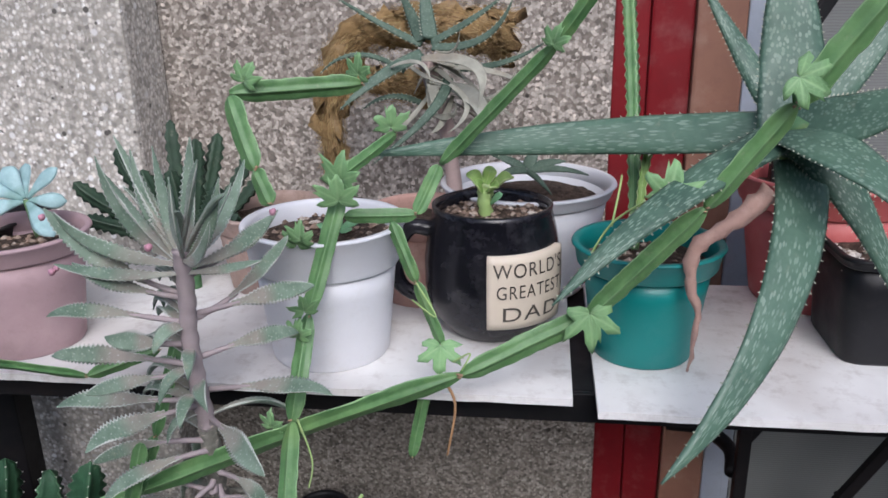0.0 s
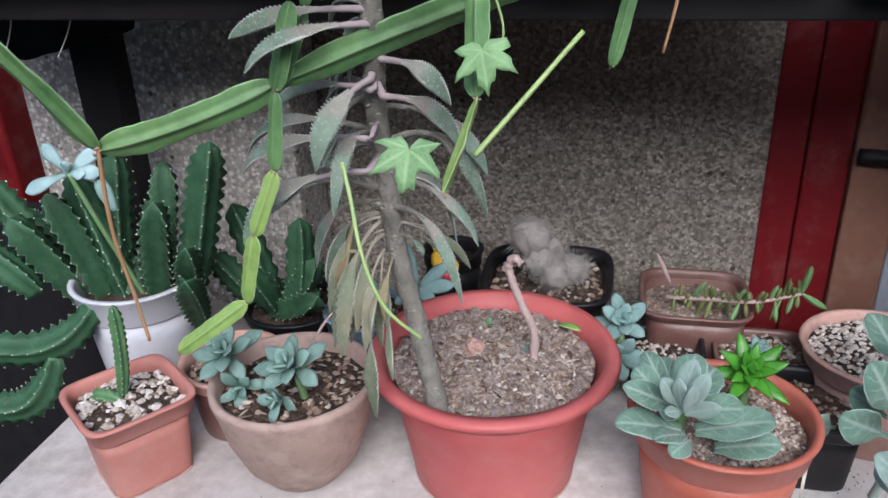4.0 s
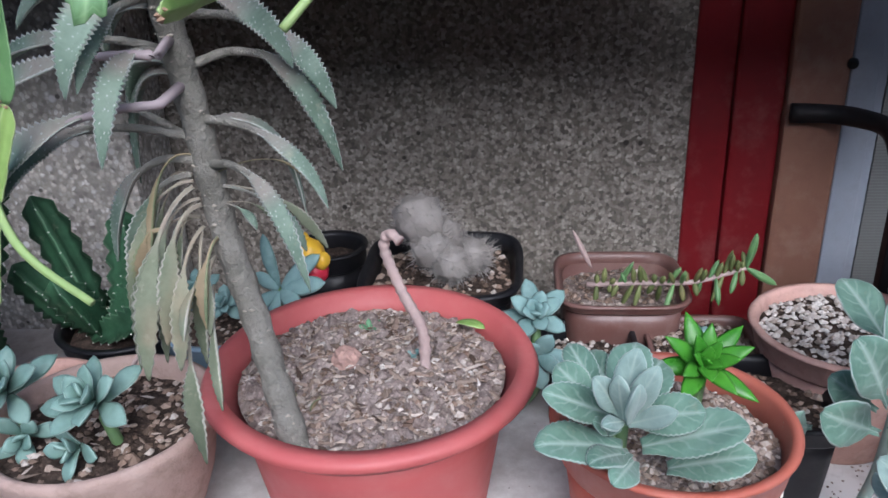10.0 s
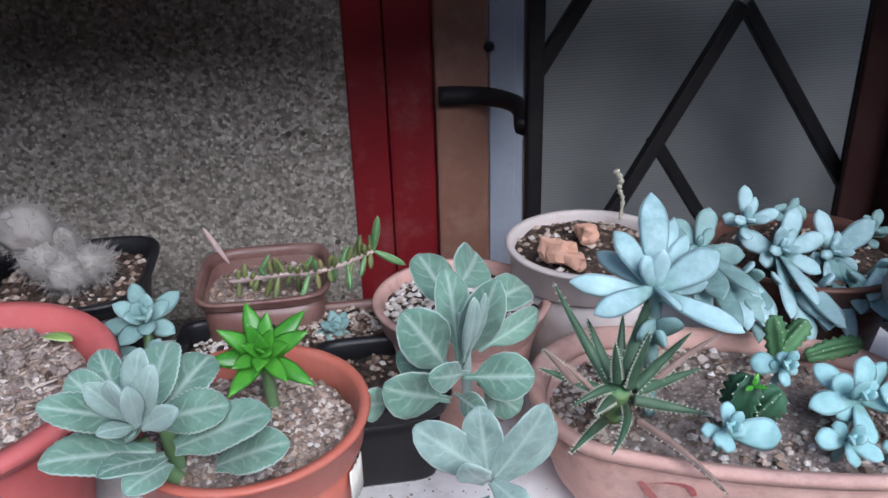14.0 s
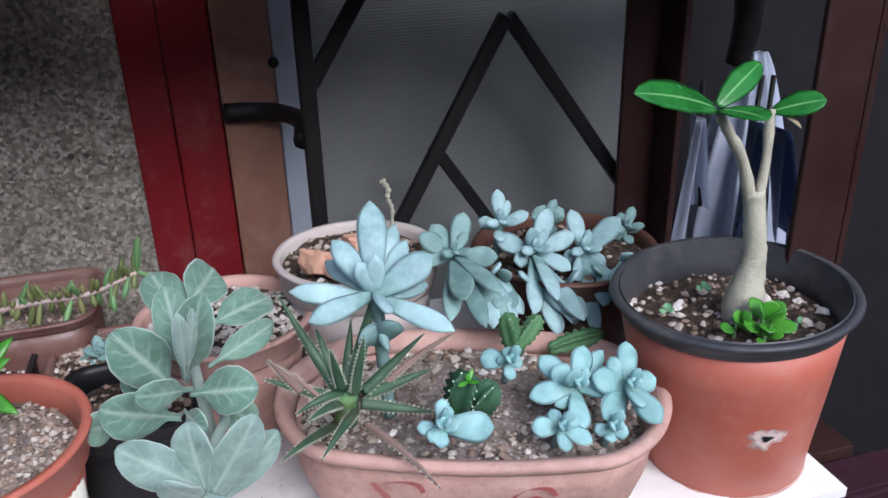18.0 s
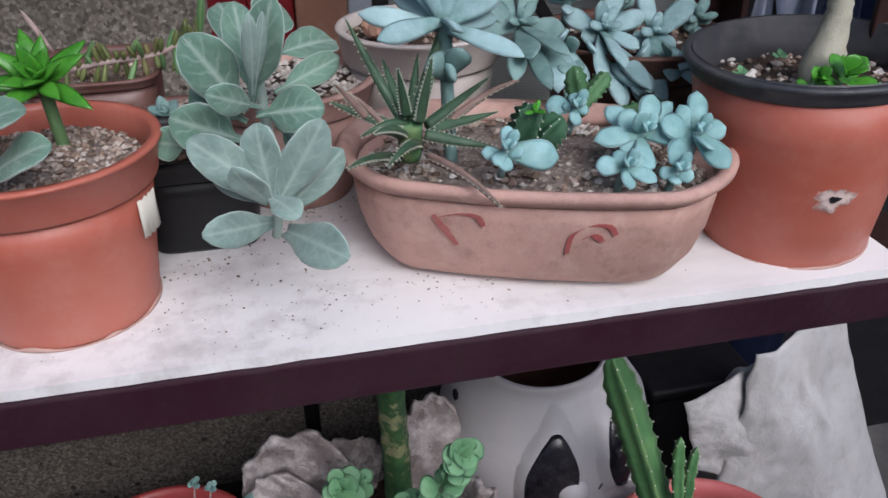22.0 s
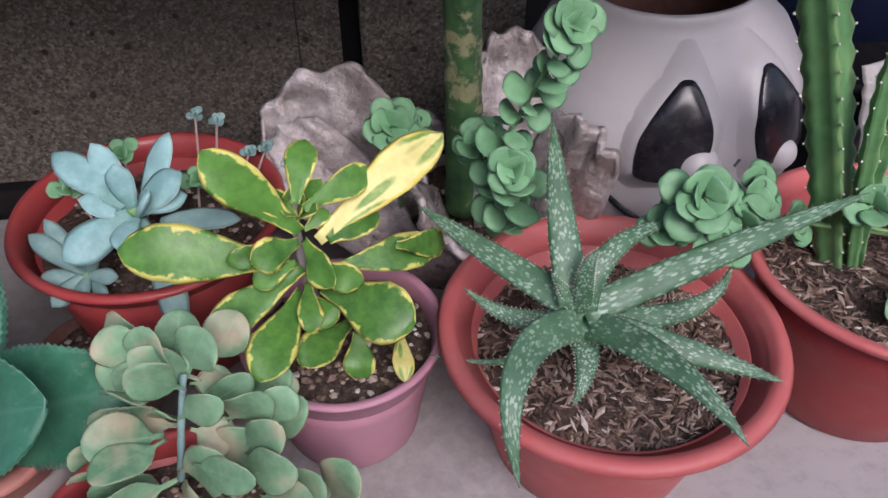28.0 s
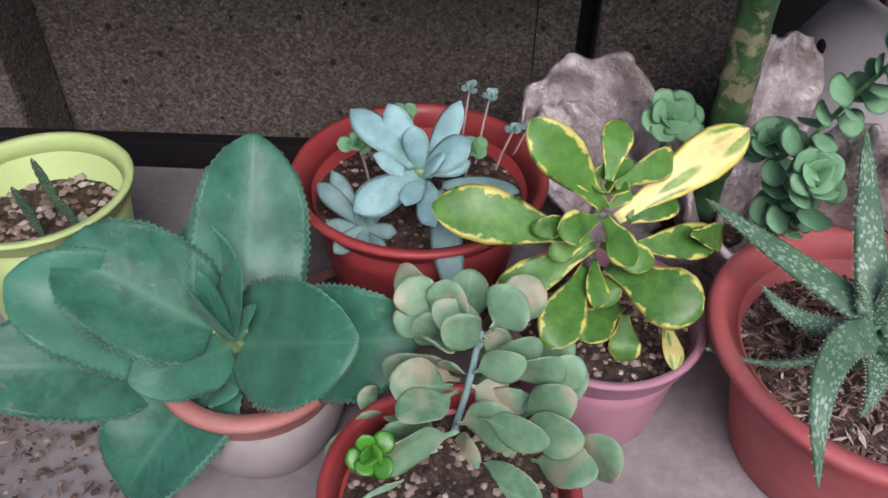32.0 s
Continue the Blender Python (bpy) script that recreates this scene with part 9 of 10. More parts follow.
# blue succulents in the brown pot
for k, (q, tips, mt) in enumerate((
        ((0.2936, 0.545, 0.7122), [(0.0009, 0.008, 0.0177, 0.0105), (0.0144, -0.0057, 0.0064, 0.0094), (-0.0112, 0.0043, 0.0023, 0.0094), (-0.0046, -0.0125, -0.0051, 0.0094)], L_BLUE),
        ((0.3135, 0.535, 0.6946), [(0.0119, 0.0105, 0.0202, 0.0137), (-0.02, 0.0095, 0.0083, 0.0137), (0.0155, -0.0149, -0.008, 0.0147), (-0.0191, -0.0225, -0.021, 0.0137), (-0.0065, -0.0213, -0.0156, 0.0126), (0.0042, -0.0309, -0.0248, 0.0126), (0.024, 0.0007, 0.0063, 0.0126), (-0.0134, -0.0041, -0.0023, 0.0115), (-0.0036, -0.0031, 0.0156, 0.0105)], L_BLUE),
        ((0.3478, 0.535, 0.6896), [(-0.0023, 0.0146, 0.0203, 0.0137), (0.0223, 0.0014, 0.0166, 0.0147), (0.0097, -0.0307, -0.0259, 0.0147), (-0.0146, -0.0258, -0.0352, 0.0115), (-0.0131, -0.0023, -0.0032, 0.0126), (-0.0133, -0.0202, -0.0075, 0.0126), (0.0086, -0.0122, -0.0064, 0.0115)], L_BLUE),
        ((0.2597, 0.535, 0.7006), [(0.0087, 0.011, 0.0192, 0.0147), (-0.0166, 0.0095, 0.0102, 0.0147), (-0.0078, 0.0169, 0.012, 0.0126), (0.0219, -0.0072, -0.0022, 0.0147), (0.0106, -0.0182, -0.0132, 0.0126), (-0.0082, -0.0198, -0.0133, 0.0168), (-0.021, 0.0047, -0.0027, 0.0137), (0.0139, -0.0214, -0.0279, 0.0137), (0.0009, -0.0247, -0.028, 0.0126), (-0.0153, -0.0184, -0.0244, 0.0126)], L_BLUE_DULL),
        ((0.335, 0.57, 0.6998), [(-0.0034, 0.0043, 0.0073, 0.0147), (0.0114, -0.0006, 0.0058, 0.0137), (0.0021, -0.0083, -0.0068, 0.0126)], L_BLUE_DULL),
        ((0.3912, 0.56, 0.689), [(-0.0012, 0.0048, 0.0095, 0.0084), (0.0089, -0.0021, 0.0009, 0.0084), (-0.0071, 0.0001, -0.0042, 0.0084), (0.0038, -0.0048, -0.0081, 0.0084)], L_BLUE_DULL))):
    p = plant_at(q, "pale blue succulent with long flat leaves", name="blue_succulent", group="blue succulents in the brown pot")
    rosette(p, (0, -0.002, 0.002), (0, -0.7, 0.7), 5, 0.015, 0.0075, 0.004, mt, GHOST, 75, 15, k, 0.1, 0.0, 0.5)
    spread(p, [(q[0] * 1.18, q[1] * 1.1 - (0.030 if q[2] < -0.012 else 0.0), q[2] * 1.15 + (0.010 if q[2] < -0.012 else 0.0), q[3] * 0.98) for q in tips], mt, prof=GHOST, up=(0, -0.85, 0.5), arch=0.04, thick=0.0036, cup=0.10, stalk=(0, 0.003, -0.006), loose=1.0)
    stem(p, [(0, 0, 0), (0, 0.01, -0.03)], 0.0025, 0.0025, L_BLUE_DULL, steps=4)

rnd = random.Random(44)
for k, (x, z) in enumerate(((0.285, 0.688), (0.304, 0.684), (0.326, 0.680), (0.350, 0.682), (0.366, 0.690), (0.275, 0.694))):
    p = plant_at((x, 0.512, z), "pale blue succulent offset leaning over the rim", name="blue_succulent", group="blue succulents in the brown pot")
    spread(p, [(rnd.uniform(-.020, .020), rnd.uniform(-.032, -.016), rnd.uniform(-.024, -.004), rnd.uniform(.010, .013)) for _ in range(3)] + [(rnd.uniform(-.014, .014), -0.008, rnd.uniform(.008, .018), 0.010)], L_BLUE if k % 3 else L_BLUE_DULL, prof=GHOST, up=(0, -0.6, 0.8), arch=0.06, thick=0.0036, cup=0.10, stalk=(0, 0.003, -0.004), loose=1.0)
    stem(p, [(0, 0, 0), (0, 0.016, -0.020)], 0.0022, 0.0022, L_BLUE_DULL, steps=4)

# broken brick and a dry stalk in the whitewashed pot
for k, (q, s) in enumerate((((0.1782, 0.552, 0.7), (.011, .008, .007)), ((0.2037, 0.575, 0.6994), (.009, .006, .006)), ((0.1847, 0.545, 0.6971), (.008, .006, .005)))):
    bm = bmesh.new()
    box(bm, -s[0], s[0], -s[1], s[1], -s[2], s[2], 0.003)
    bmesh.ops.subdivide_edges(bm, edges=bm.edges[:], cuts=2, use_grid_fill=True)
    for v in bm.verts:
        v.co += Vector((noise.noise(v.co * 130), noise.noise(v.co * 130 + Vector((5, 0, 0))), noise.noise(v.co * 130 + Vector((0, 9, 0))))) * 0.0035
    ob = solid("brick_shard", bm, M_BRICK, "broken orange brick shard on the soil", "brick shard")
    ob.location = q
    ob.rotation_euler = (0.25 * k - 0.2, 0.3 - 0.3 * k, 0.5 + 0.9 * k)
p = plant_at((0.2346, 0.6, 0.7027), "short dry twisted flower stalk", name="dry_stalk")
stem(p, [(0, 0, -0.006), (0.001, 0, 0.008), (-0.002, 0, 0.016), (-0.001, 0, 0.022), (-0.005, 0, 0.029)], 0.0012, 0.0019, M_CAUDEX, knots=0.35, knot_len=0.004)

# desert rose
p = plant_at((0.3901, 0.425, 0.6847), "young desert rose with a swollen pale trunk and few glossy leaves", name="desert_rose")
O = Vector((0.3901, 0.425, 0.6847))
bm = bmesh.new()
trunk = spline([Vector(q) - O for q in ((0.3897, 0.425, 0.6827), (0.3899, 0.425, 0.703), (0.3939, 0.427, 0.7236), (0.3926, 0.428, 0.7415), (0.3905, 0.43, 0.7601))], 6)
tube(bm, trunk, 0.0068, 0.0054, 18, 0.045, 0.006)
for v in bm.verts:
    f = v.co.z - trunk[0].z
    k = 1 + 0.68 * math.exp(-((f - 0.012) / 0.019) ** 2) + 0.10 * noise.noise(Vector((v.co.x * 160, v.co.y * 160, f * 260)))
    c = min(trunk, key=lambda q: abs(q.z - v.co.z))
    v.co = Vector((c.x + (v.co.x - c.x) * k, c.y + (v.co.y - c.y) * k, v.co.z))
part("trunk", bm, M_CAUDEX, p, "swollen pale olive trunk")
stem(p, [Vector(q) - O for q in ((0.3891, 0.43, 0.7556), (0.3794, 0.428, 0.7797), (0.3683, 0.426, 0.7951), (0.36, 0.424, 0.8062))], 0.0033, 0.0025, M_CAUDEX, "branch", 12, 0.12, 0.004)
stem(p, [Vector(q) - O for q in ((0.3937, 0.43, 0.755), (0.3969, 0.432, 0.7766), (0.3969, 0.434, 0.802))], 0.0031, 0.0024, M_CAUDEX, "branch", 12, 0.12, 0.004)
for b, t, w, pr in (((0.3578, 0.424, 0.8086), (0.3002, 0.4, 0.8257), .0185, OVALE), ((0.3589, 0.424, 0.8096), (0.3917, 0.44, 0.825), .0140, OVALE), ((0.3605, 0.424, 0.8076), (0.3653, 0.395, 0.8091), .0180, OVALE), ((0.3985, 0.434, 0.801), (0.4176, 0.42, 0.808), .0155, OVALE)):
    leaf(p, Vector(b) - O, Vector(t) - O, w, L_ADENIUM, pr, 0.08, 0.0012, (0, -0.7, 0.75), cup=0.12, rows=14)
leaf(p, Vector((0.4006, 0.434, 0.8002)) - O, Vector((0.4054, 0.42, 0.7949)) - O, 0.005, L_DRY, OVALE, 0.2, 0.001)
for k, (q, n_, s) in enumerate((((0.3869, 0.405, 0.6929), 9, .0155), ((0.3753, 0.41, 0.6896), 6, .011), ((0.3844, 0.398, 0.6869), 4, .009))):
    pl = plant_at(q, "bright green seedling with glossy scalloped leaves", name="seedling", group="seedlings under the desert rose")
    rosette(pl, (0, 0, 0.002), (0, -0.4, 0.8), n_, s, s * 0.72, 0.0008, L_LIME, ROUND, 85, 25, 3 + k, 0.1, 0.08, 0.6, 0.008)
    stem(pl, [(0, 0, 0.006), (0, 0.002, -0.012)], 0.001, 0.001, M_VINE, steps=3)
for k, q in enumerate(((0.3817, 0.45, 0.6955), (0.3523, 0.44, 0.6916), (0.416, 0.41, 0.6868), (0.4351, 0.43, 0.6841))):
    pl = plant_at(q, "tiny clover-like weed on the soil", name="weed", group="weeds under the desert rose")
    rosette(pl, (0, 0, 0.001), (0, -0.4, 0.8), 4, 0.0052, 0.0045, 0.0006, L_CREEP, ROUND, 85, 40, 9 + k, 0.1, 0.05, 0.8)
# burnt drain hole
bm = bmesh.new()
hc = Vector((0.3795, 0.367, 0.6450))
for v_r, mt_, lab, dd in ((0.0095, M_SCORCH, "chalky scorched ring", 0.0), (0.0022, M_DARK, "small burnt hole", 0.0006)):
    bm = bmesh.new()
    n_ = 20
    cz = hc.z - Z_MID
    ang = math.atan2(hc.y - 0.431, hc.x - 0.3925)
    rad = 0.046 + (0.0610 - 0.046) * cz / 0.109 + 0.0006 + dd
    ctr = bm.verts.new((rad * math.cos(ang), rad * math.sin(ang), cz))
    ring_ = []
    for k in range(n_):
        t = 2 * math.pi * k / n_
        q = v_r * (1 + 0.22 * math.sin(3 * t + 1) + 0.12 * math.sin(7 * t))
        a = ang + 1.35 * q * math.cos(t) / rad
        ring_.append(bm.verts.new((rad * math.cos(a), rad * math.sin(a), cz + 0.8 * q * math.sin(t))))
    uv = bm.loops.layers.uv.verify()
    for k in range(n_):
        for lp in bm.faces.new((ctr, ring_[k], ring_[(k + 1) % n_])).loops:
            lp[uv].uv = (0.5, 0.0 if lp.vert == ctr else 1.0)
    part("scorch_mark", bm, mt_, aden_pot, lab)
# red brush marks on the oval planter
def on_oval(x, z):
    """A point on the front of the oval planter, at its own x and height."""
    r = float(np.interp(z, [0.006, 0.016, 0.030, 0.044, 0.054], [0.044, 0.0505, 0.0550, 0.0572, 0.0580])) + 0.0010
    a0, a1 = -math.pi, 0.0
    for _ in range(40):
        am = (a0 + a1) / 2
        if ov(r, am)[0] < x:
            a0 = am
        else:
            a1 = am
    return Vector((x, ov(r, a0)[1], z))


for pts in (((-0.046, 0.047), (-0.041, 0.040), (-0.034, 0.030)), ((-0.043, 0.046), (-0.033, 0.049), (-0.024, 0.048), (-0.021, 0.043)), ((0.020, 0.029), (0.022, 0.040), (0.030, 0.046), (0.039, 0.046), (0.043, 0.041)), ((0.027, 0.038), (0.032, 0.041), (0.037, 0.037))):
    bm = bmesh.new()
    vs = []
    line = spline([(x, 0, z) for x, z in pts], 7)
    for k, q in enumerate(line):
        hw = 0.0017 * (0.55 + 0.6 * abs(noise.noise(Vector((k * 0.35, q.x * 90, 2)))) + 0.3 * math.sin(math.pi * k / (len(line) - 1)))
        vs.append((bm.verts.new(on_oval(q.x - hw, q.z - hw * 0.5)), bm.verts.new(on_oval(q.x + hw, q.z + hw * 0.5))))
    for a, b in zip(vs, vs[1:]):
        bm.faces.new((a[0], a[1], b[1], b[0]))
    part("paint_mark", bm, M_MARK, oval, "faded red brush mark")

# folded umbrella hanging beyond the rack
O = Vector((0.5751, 0.685, 0.5859))
p = thing("umbrella", O, "folded grey-blue umbrella hanging on the gate", "umbrella")
U_TOP = (Vector((0.5488, 0.685, 0.7763)) - O).z


def pleats(r, a):
    k = 1 - 0.38 * abs(math.sin(4.5 * a)) - 0.12 * abs(math.sin(2.5 * a + 1))
    return r * k * math.cos(a), r * k * math.sin(a) * 0.7


rings_ = [(0.014, U_TOP), (0.022, U_TOP * 0.93), (0.036, U_TOP * 0.75), (0.048, U_TOP * 0.5), (0.056, U_TOP * 0.25), (0.060, U_TOP * 0.06), (0.056, 0.0), (0.052, 0.004), (0.050, U_TOP * 0.25), (0.03, U_TOP * 0.75), (0.010, U_TOP * 0.98)]
part("canopy", lathe(rings_, 108, pleats, 0.10, 3.0), M_UMBRELLA, p, "loosely furled pleats")


def fold(top, low, w, seed):
    bm = bmesh.new()
    top, low = Vector(top) - O, Vector(low) - O
    rows = []
    for i in range(13):
        f = i / 12
        c = top.lerp(low, f)
        row = []
        for k in range(13):
            u = k / 12 - 0.5
            ww = w * (0.15 + 0.85 * f)
            row.append(bm.verts.new(c + Vector((u * ww, 0.010 * math.sin(7 * u + seed) - 0.02 * abs(u), 0.016 * math.sin(4 * u + seed) * f))))
        rows.append(row)
    for a, b in zip(rows, rows[1:]):
        for k in range(12):
            bm.faces.new((a[k], a[k + 1], b[k + 1], b[k]))
    bmesh.ops.solidify(bm, geom=bm.faces[:], thickness=0.001)
    part("panel", bm, M_NAVY_NYLON if seed % 2 else M_UMBRELLA, p)


for k, (a, b, w) in enumerate((((0.4983, 0.65, 0.7381), (0.4949, 0.645, 0.6466), .030), ((0.5764, 0.65, 0.721), (0.5952, 0.645, 0.6109), .040), ((0.5481, 0.64, 0.731), (0.5508, 0.635, 0.6161), .036))):
    fold(a, b, w, k * 1.7)
for k, (a, b) in enumerate((((0.5659, 0.66, 0.7628), (0.5449, 0.64, 0.6416)), ((0.5771, 0.66, 0.7619), (0.5607, 0.64, 0.65)), ((0.5096, 0.66, 0.7628), (0.5062, 0.64, 0.6623)))):
    bm = bmesh.new()
    tube(bm, spline([Vector(a) - O, Vector(b) - O], 3), 0.0022, 0.002, 6)
    part("rib", bm, M_IRON, p)
bm = bmesh.new()
tube(bm, spline([Vector(q) - O for q in ((0.5561, 0.68, 0.8675), (0.5601, 0.68, 0.8063), (0.5582, 0.685, 0.7685))], 4), 0.013, 0.010, 10)
part("handle", bm, M_IRON, p, "black umbrella handle")

# soil and grit spilled on the middle board
spill = thing("spilled_grit", (0.15, 0.40, Z_MID), "grains of soil and grit spilled on the board", "grit", kind="stuff")
for g, (count, mt) in enumerate(((260, M_HUSK_DARK), (420, M_HUSK))):
    bm = bmesh.new()
    rnd = random.Random(70 + g)
    for k in range(count):
        x, y = rnd.uniform(-0.62, 0.27), rnd.uniform(-0.018, 0.22)
        if rnd.random() < 0.6:
            x, y = rnd.gauss(-0.02, 0.07), rnd.gauss(0.02, 0.022)
        if k > 160:
            x, y = ((-0.025, 0.105), (-0.13, 0.150), (0.10, 0.120), (-0.10, 0.08))[k % 4]
            x, y = rnd.gauss(x, 0.030), rnd.gauss(y, 0.022)
        if not (-0.64 < x < 0.28 and -0.018 < y < 0.25):
            continue
        pebble(bm, (x, y, 0.0008), rnd.uniform(.00025, .0007) * (1.5 if k > 160 else 1), rnd.random(), 0.7)
    tagged(part("grains", bm, mt, spill, smooth=False), kind="stuff")


# ---- things and plants on the top shelf ----
mug = thing("mug_planter", (-0.036, 0.560, Z_TOP), "black glazed barrel mug used as a pot, with a cream plaque", "mug")
MUG = [(0, 0.003), (0.030, 0.0), (0.033, 0.002), (0.0445, 0.016), (0.0505, 0.038), (0.0505, 0.058), (0.0475, 0.080), (0.0440, 0.094), (0.0445, 0.098), (0.0420, 0.099), (0.0400, 0.094), (0.044, 0.06), (0.04, 0.02), (0, 0.008)]
part("body", lathe(MUG, 64, wob=0.004), M_GLAZE, mug)
soil_in(mug, 0.0405, 0.088, M_SOIL, 81, hump=0.002, grit=[(300, .001, .0026, M_GRIT, "")])
bm = bmesh.new()
tube(bm, spline([(-0.043, -0.004, 0.078), (-0.060, -0.006, 0.080), (-0.072, -0.008, 0.060), (-0.068, -0.008, 0.035), (-0.046, -0.005, 0.022)], 6), 0.0062, 0.0058, 12)
part("handle", bm, M_GLAZE, mug)
PLQ_A, PLQ_Z, PLQ_R = -1.06, 0.047, 0.0522


def wrap(x, z, lift):
    a = PLQ_A + x / PLQ_R
    r = float(np.interp(z, [q[1] for q in MUG[1:8]], [q[0] for q in MUG[1:8]])) * 0.35 + 0.65 * 0.0507 + lift
    return Vector((r * math.cos(a), r * math.sin(a), z))


bm = bmesh.new()
nx, nz = 16, 10
front, back = [], []
for i in range(nx + 1):
    for j in range(nz + 1):
        x, z = -0.0270 + 0.066 * i / nx, PLQ_Z - 0.027 + 0.054 * j / nz
        wob_ = 0.0005 * noise.noise(Vector((x * 200, z * 200, 0)))
        front.append(bm.verts.new(wrap(x, z, 0.0030 + wob_)))
        back.append(bm.verts.new(wrap(x, z, -0.003)))
ix = lambda i, j: i * (nz + 1) + j
for i in range(nx):
    for j in range(nz):
        bm.faces.new([front[q] for q in (ix(i, j), ix(i + 1, j), ix(i + 1, j + 1), ix(i, j + 1))])
for i in range(nx):
    for j in (0, nz):
        bm.faces.new((back[ix(i, j)], back[ix(i + 1, j)], front[ix(i + 1, j)], front[ix(i, j)]))
for j in range(nz):
    for i in (0, nx):
        bm.faces.new((back[ix(i, j)], back[ix(i, j + 1)], front[ix(i, j + 1)], front[ix(i, j)]))
bmesh.ops.recalc_face_normals(bm, faces=bm.faces)
plaque = part("plaque", bm, M_CREAM, mug, "cream plaque with engraved lettering")
for word, size, z0, spread_x in (("WORLD'S", 0.0145, 0.0180, 0.92), ("GREATEST", 0.0140, 0.0010, 0.82), ("DAD", 0.0155, -0.0170, 1.45)):
    cu = bpy.data.curves.new("lettering", "FONT")
    cu.body, cu.size, cu.align_x, cu.align_y, cu.space_character = word, size, "CENTER", "CENTER", 1.12
    tmp = new("lettering_source", cu)
    dg = bpy.context.evaluated_depsgraph_get()
    me = bpy.data.meshes.new_from_object(tmp.evaluated_get(dg))
    bpy.data.objects.remove(tmp)
    bm = bmesh.new()
    bm.from_mesh(me)
    bmesh.ops.triangulate(bm, faces=bm.faces[:])
    for v in bm.verts:
        v.co = wrap(v.co.x * spread_x * 0.92 + 0.0062, PLQ_Z + z0 * 0.92 + v.co.y, 0.0038)
    part("lettering", bm, M_INK, plaque, "dark engraved capital letters", False)
p = plant_at((-0.0406, 0.56, 1.0406), "stunted pale green star-shaped shoot", name="succulent_shoot")
O = Vector((-0.0406, 0.56, 1.0406))
STUBS = (((0.000, 0, 0.012), (-0.014, -0.002, 0.024), 0.011), ((0.002, 0, 0.013), (0.020, 0.001, 0.021), 0.011), ((0.0, 0, 0.014), (0.004, 0.004, 0.028), 0.010), ((0.001, -0.002, 0.010), (0.010, -0.010, 0.017), 0.009), ((-0.001, -0.001, 0.008), (-0.008, -0.008, 0.020), 0.008))
for k, (b, t, w) in enumerate(STUBS):
    leaf(p, b, t, w, M_VINE_LIME, PLUMP, 0.18, 0.0040, (0, -0.6, 0.8), cup=0.45, wave=0.12, rows=12, twist=0.5 * math.sin(k * 2.3))
leaf(p, (0.004, -0.004, 0.002), (0.013, -0.014, 0.012), 0.007, L_CREEP, OVALE, 0.2, 0.002, (0, -0.7, 0.6), cup=0.3)
stem(p, [(0.001, 0, 0.016), (-0.001, 0, 0.004), (0.001, 0, -0.012)], 0.0062, 0.0048, M_VINE_LIME, n=12, knots=0.14, knot_len=0.007)

p = plant_at((-0.3784, 0.525, 1.0482), "powder-blue succulent in the mauve pot", name="blue_succulent")
spread(p, [(x * 1.1, y, z, w * 1.25) for x, y, z, w in ((-0.0348, -0.0011, 0.0135, 0.013), (-0.018, 0.0092, 0.0225, 0.013), (-0.0071, 0.0179, 0.0235, 0.012), (0.0197, 0.0112, 0.0223, 0.012), (0.0256, -0.0164, -0.0223, 0.013), (-0.0288, -0.0121, -0.0082, 0.013), (0.0236, 0.0094, -0.0029, 0.01))], L_BLUE, prof=OBOV, up=(0, -0.8, 0.6), thick=0.0045)
stem(p, [(0, 0, 0), (0, 0.006, -0.03)], 0.0025, 0.0025, M_VINE)
p = plant_at((-0.4345, 0.535, 1.0342), "small dull blue-green rosette", name="blue_succulent")
rosette(p, (0, 0, 0), (0, -0.5, 0.8), 9, 0.014, 0.009, 0.003, L_BLUE_DULL, OVALE, 85, 20, 5)

p = plant_at((-0.3012, 0.62, 0.9897), "dark tooth-leaved aloe with ridged leaves", name="toothed_aloe")
for x, y, z, w in [(-0.0194, 0.031, 0.0965, 0.015), (0.0055, 0.0228, 0.082, 0.016), (0.0181, 0.0419, 0.0833, 0.015), (0.0525, 0.0377, 0.0769, 0.014), (-0.0649, 0.0174, 0.0742, 0.013), (-0.1006, 0.0034, 0.0471, 0.013), (-0.0845, -0.0144, 0.0206, 0.013), (0.0617, 0.0268, 0.0544, 0.012), (-0.0366, 0.0029, 0.0589, 0.014), (-0.009, -0.0016, 0.0603, 0.016), (0.0313, -0.0013, 0.0461, 0.016), (0.0484, -0.007, 0.0234, 0.014)]:
    ribbed(p, (x * 0.15, y * 0.2, 0), (x * 0.8, y * 0.6, z * 0.55), (x, y, z), w * 0.46, L_BLACK, 4, 10, "stem", 0.25, 1.6, 0.03)
stem(p, [(0, 0, 0), (0, 0.0, -0.05)], 0.006, 0.006, M_CACTUS)

# coir arch with a wild aloe
arch_t = thing("coir_arch", (-0.2185, 0.66, 1.0412), "arched branch wrapped in golden-brown coir fibre", "coir arch")
O = Vector((-0.2185, 0.66, 1.0412))
path = spline([Vector(q) - O for q in [(-0.177, 0.655, 1.043), (-0.179, 0.655, 1.085), (-0.174, 0.655, 1.125), (-0.157, 0.66, 1.151), (-0.121, 0.662, 1.16), (-0.08, 0.665, 1.162), (-0.048, 0.668, 1.154), (-0.027, 0.67, 1.153)]], 7)
lower = spline([Vector(q) - O for q in [(-0.169, 0.65, 1.102), (-0.149, 0.65, 1.121), (-0.122, 0.655, 1.115), (-0.089, 0.66, 1.115)]], 7)
bm = bmesh.new()
tube(bm, path, 0.0080, 0.0180, 16)
tube(bm, lower, 0.0060, 0.0120, 12)
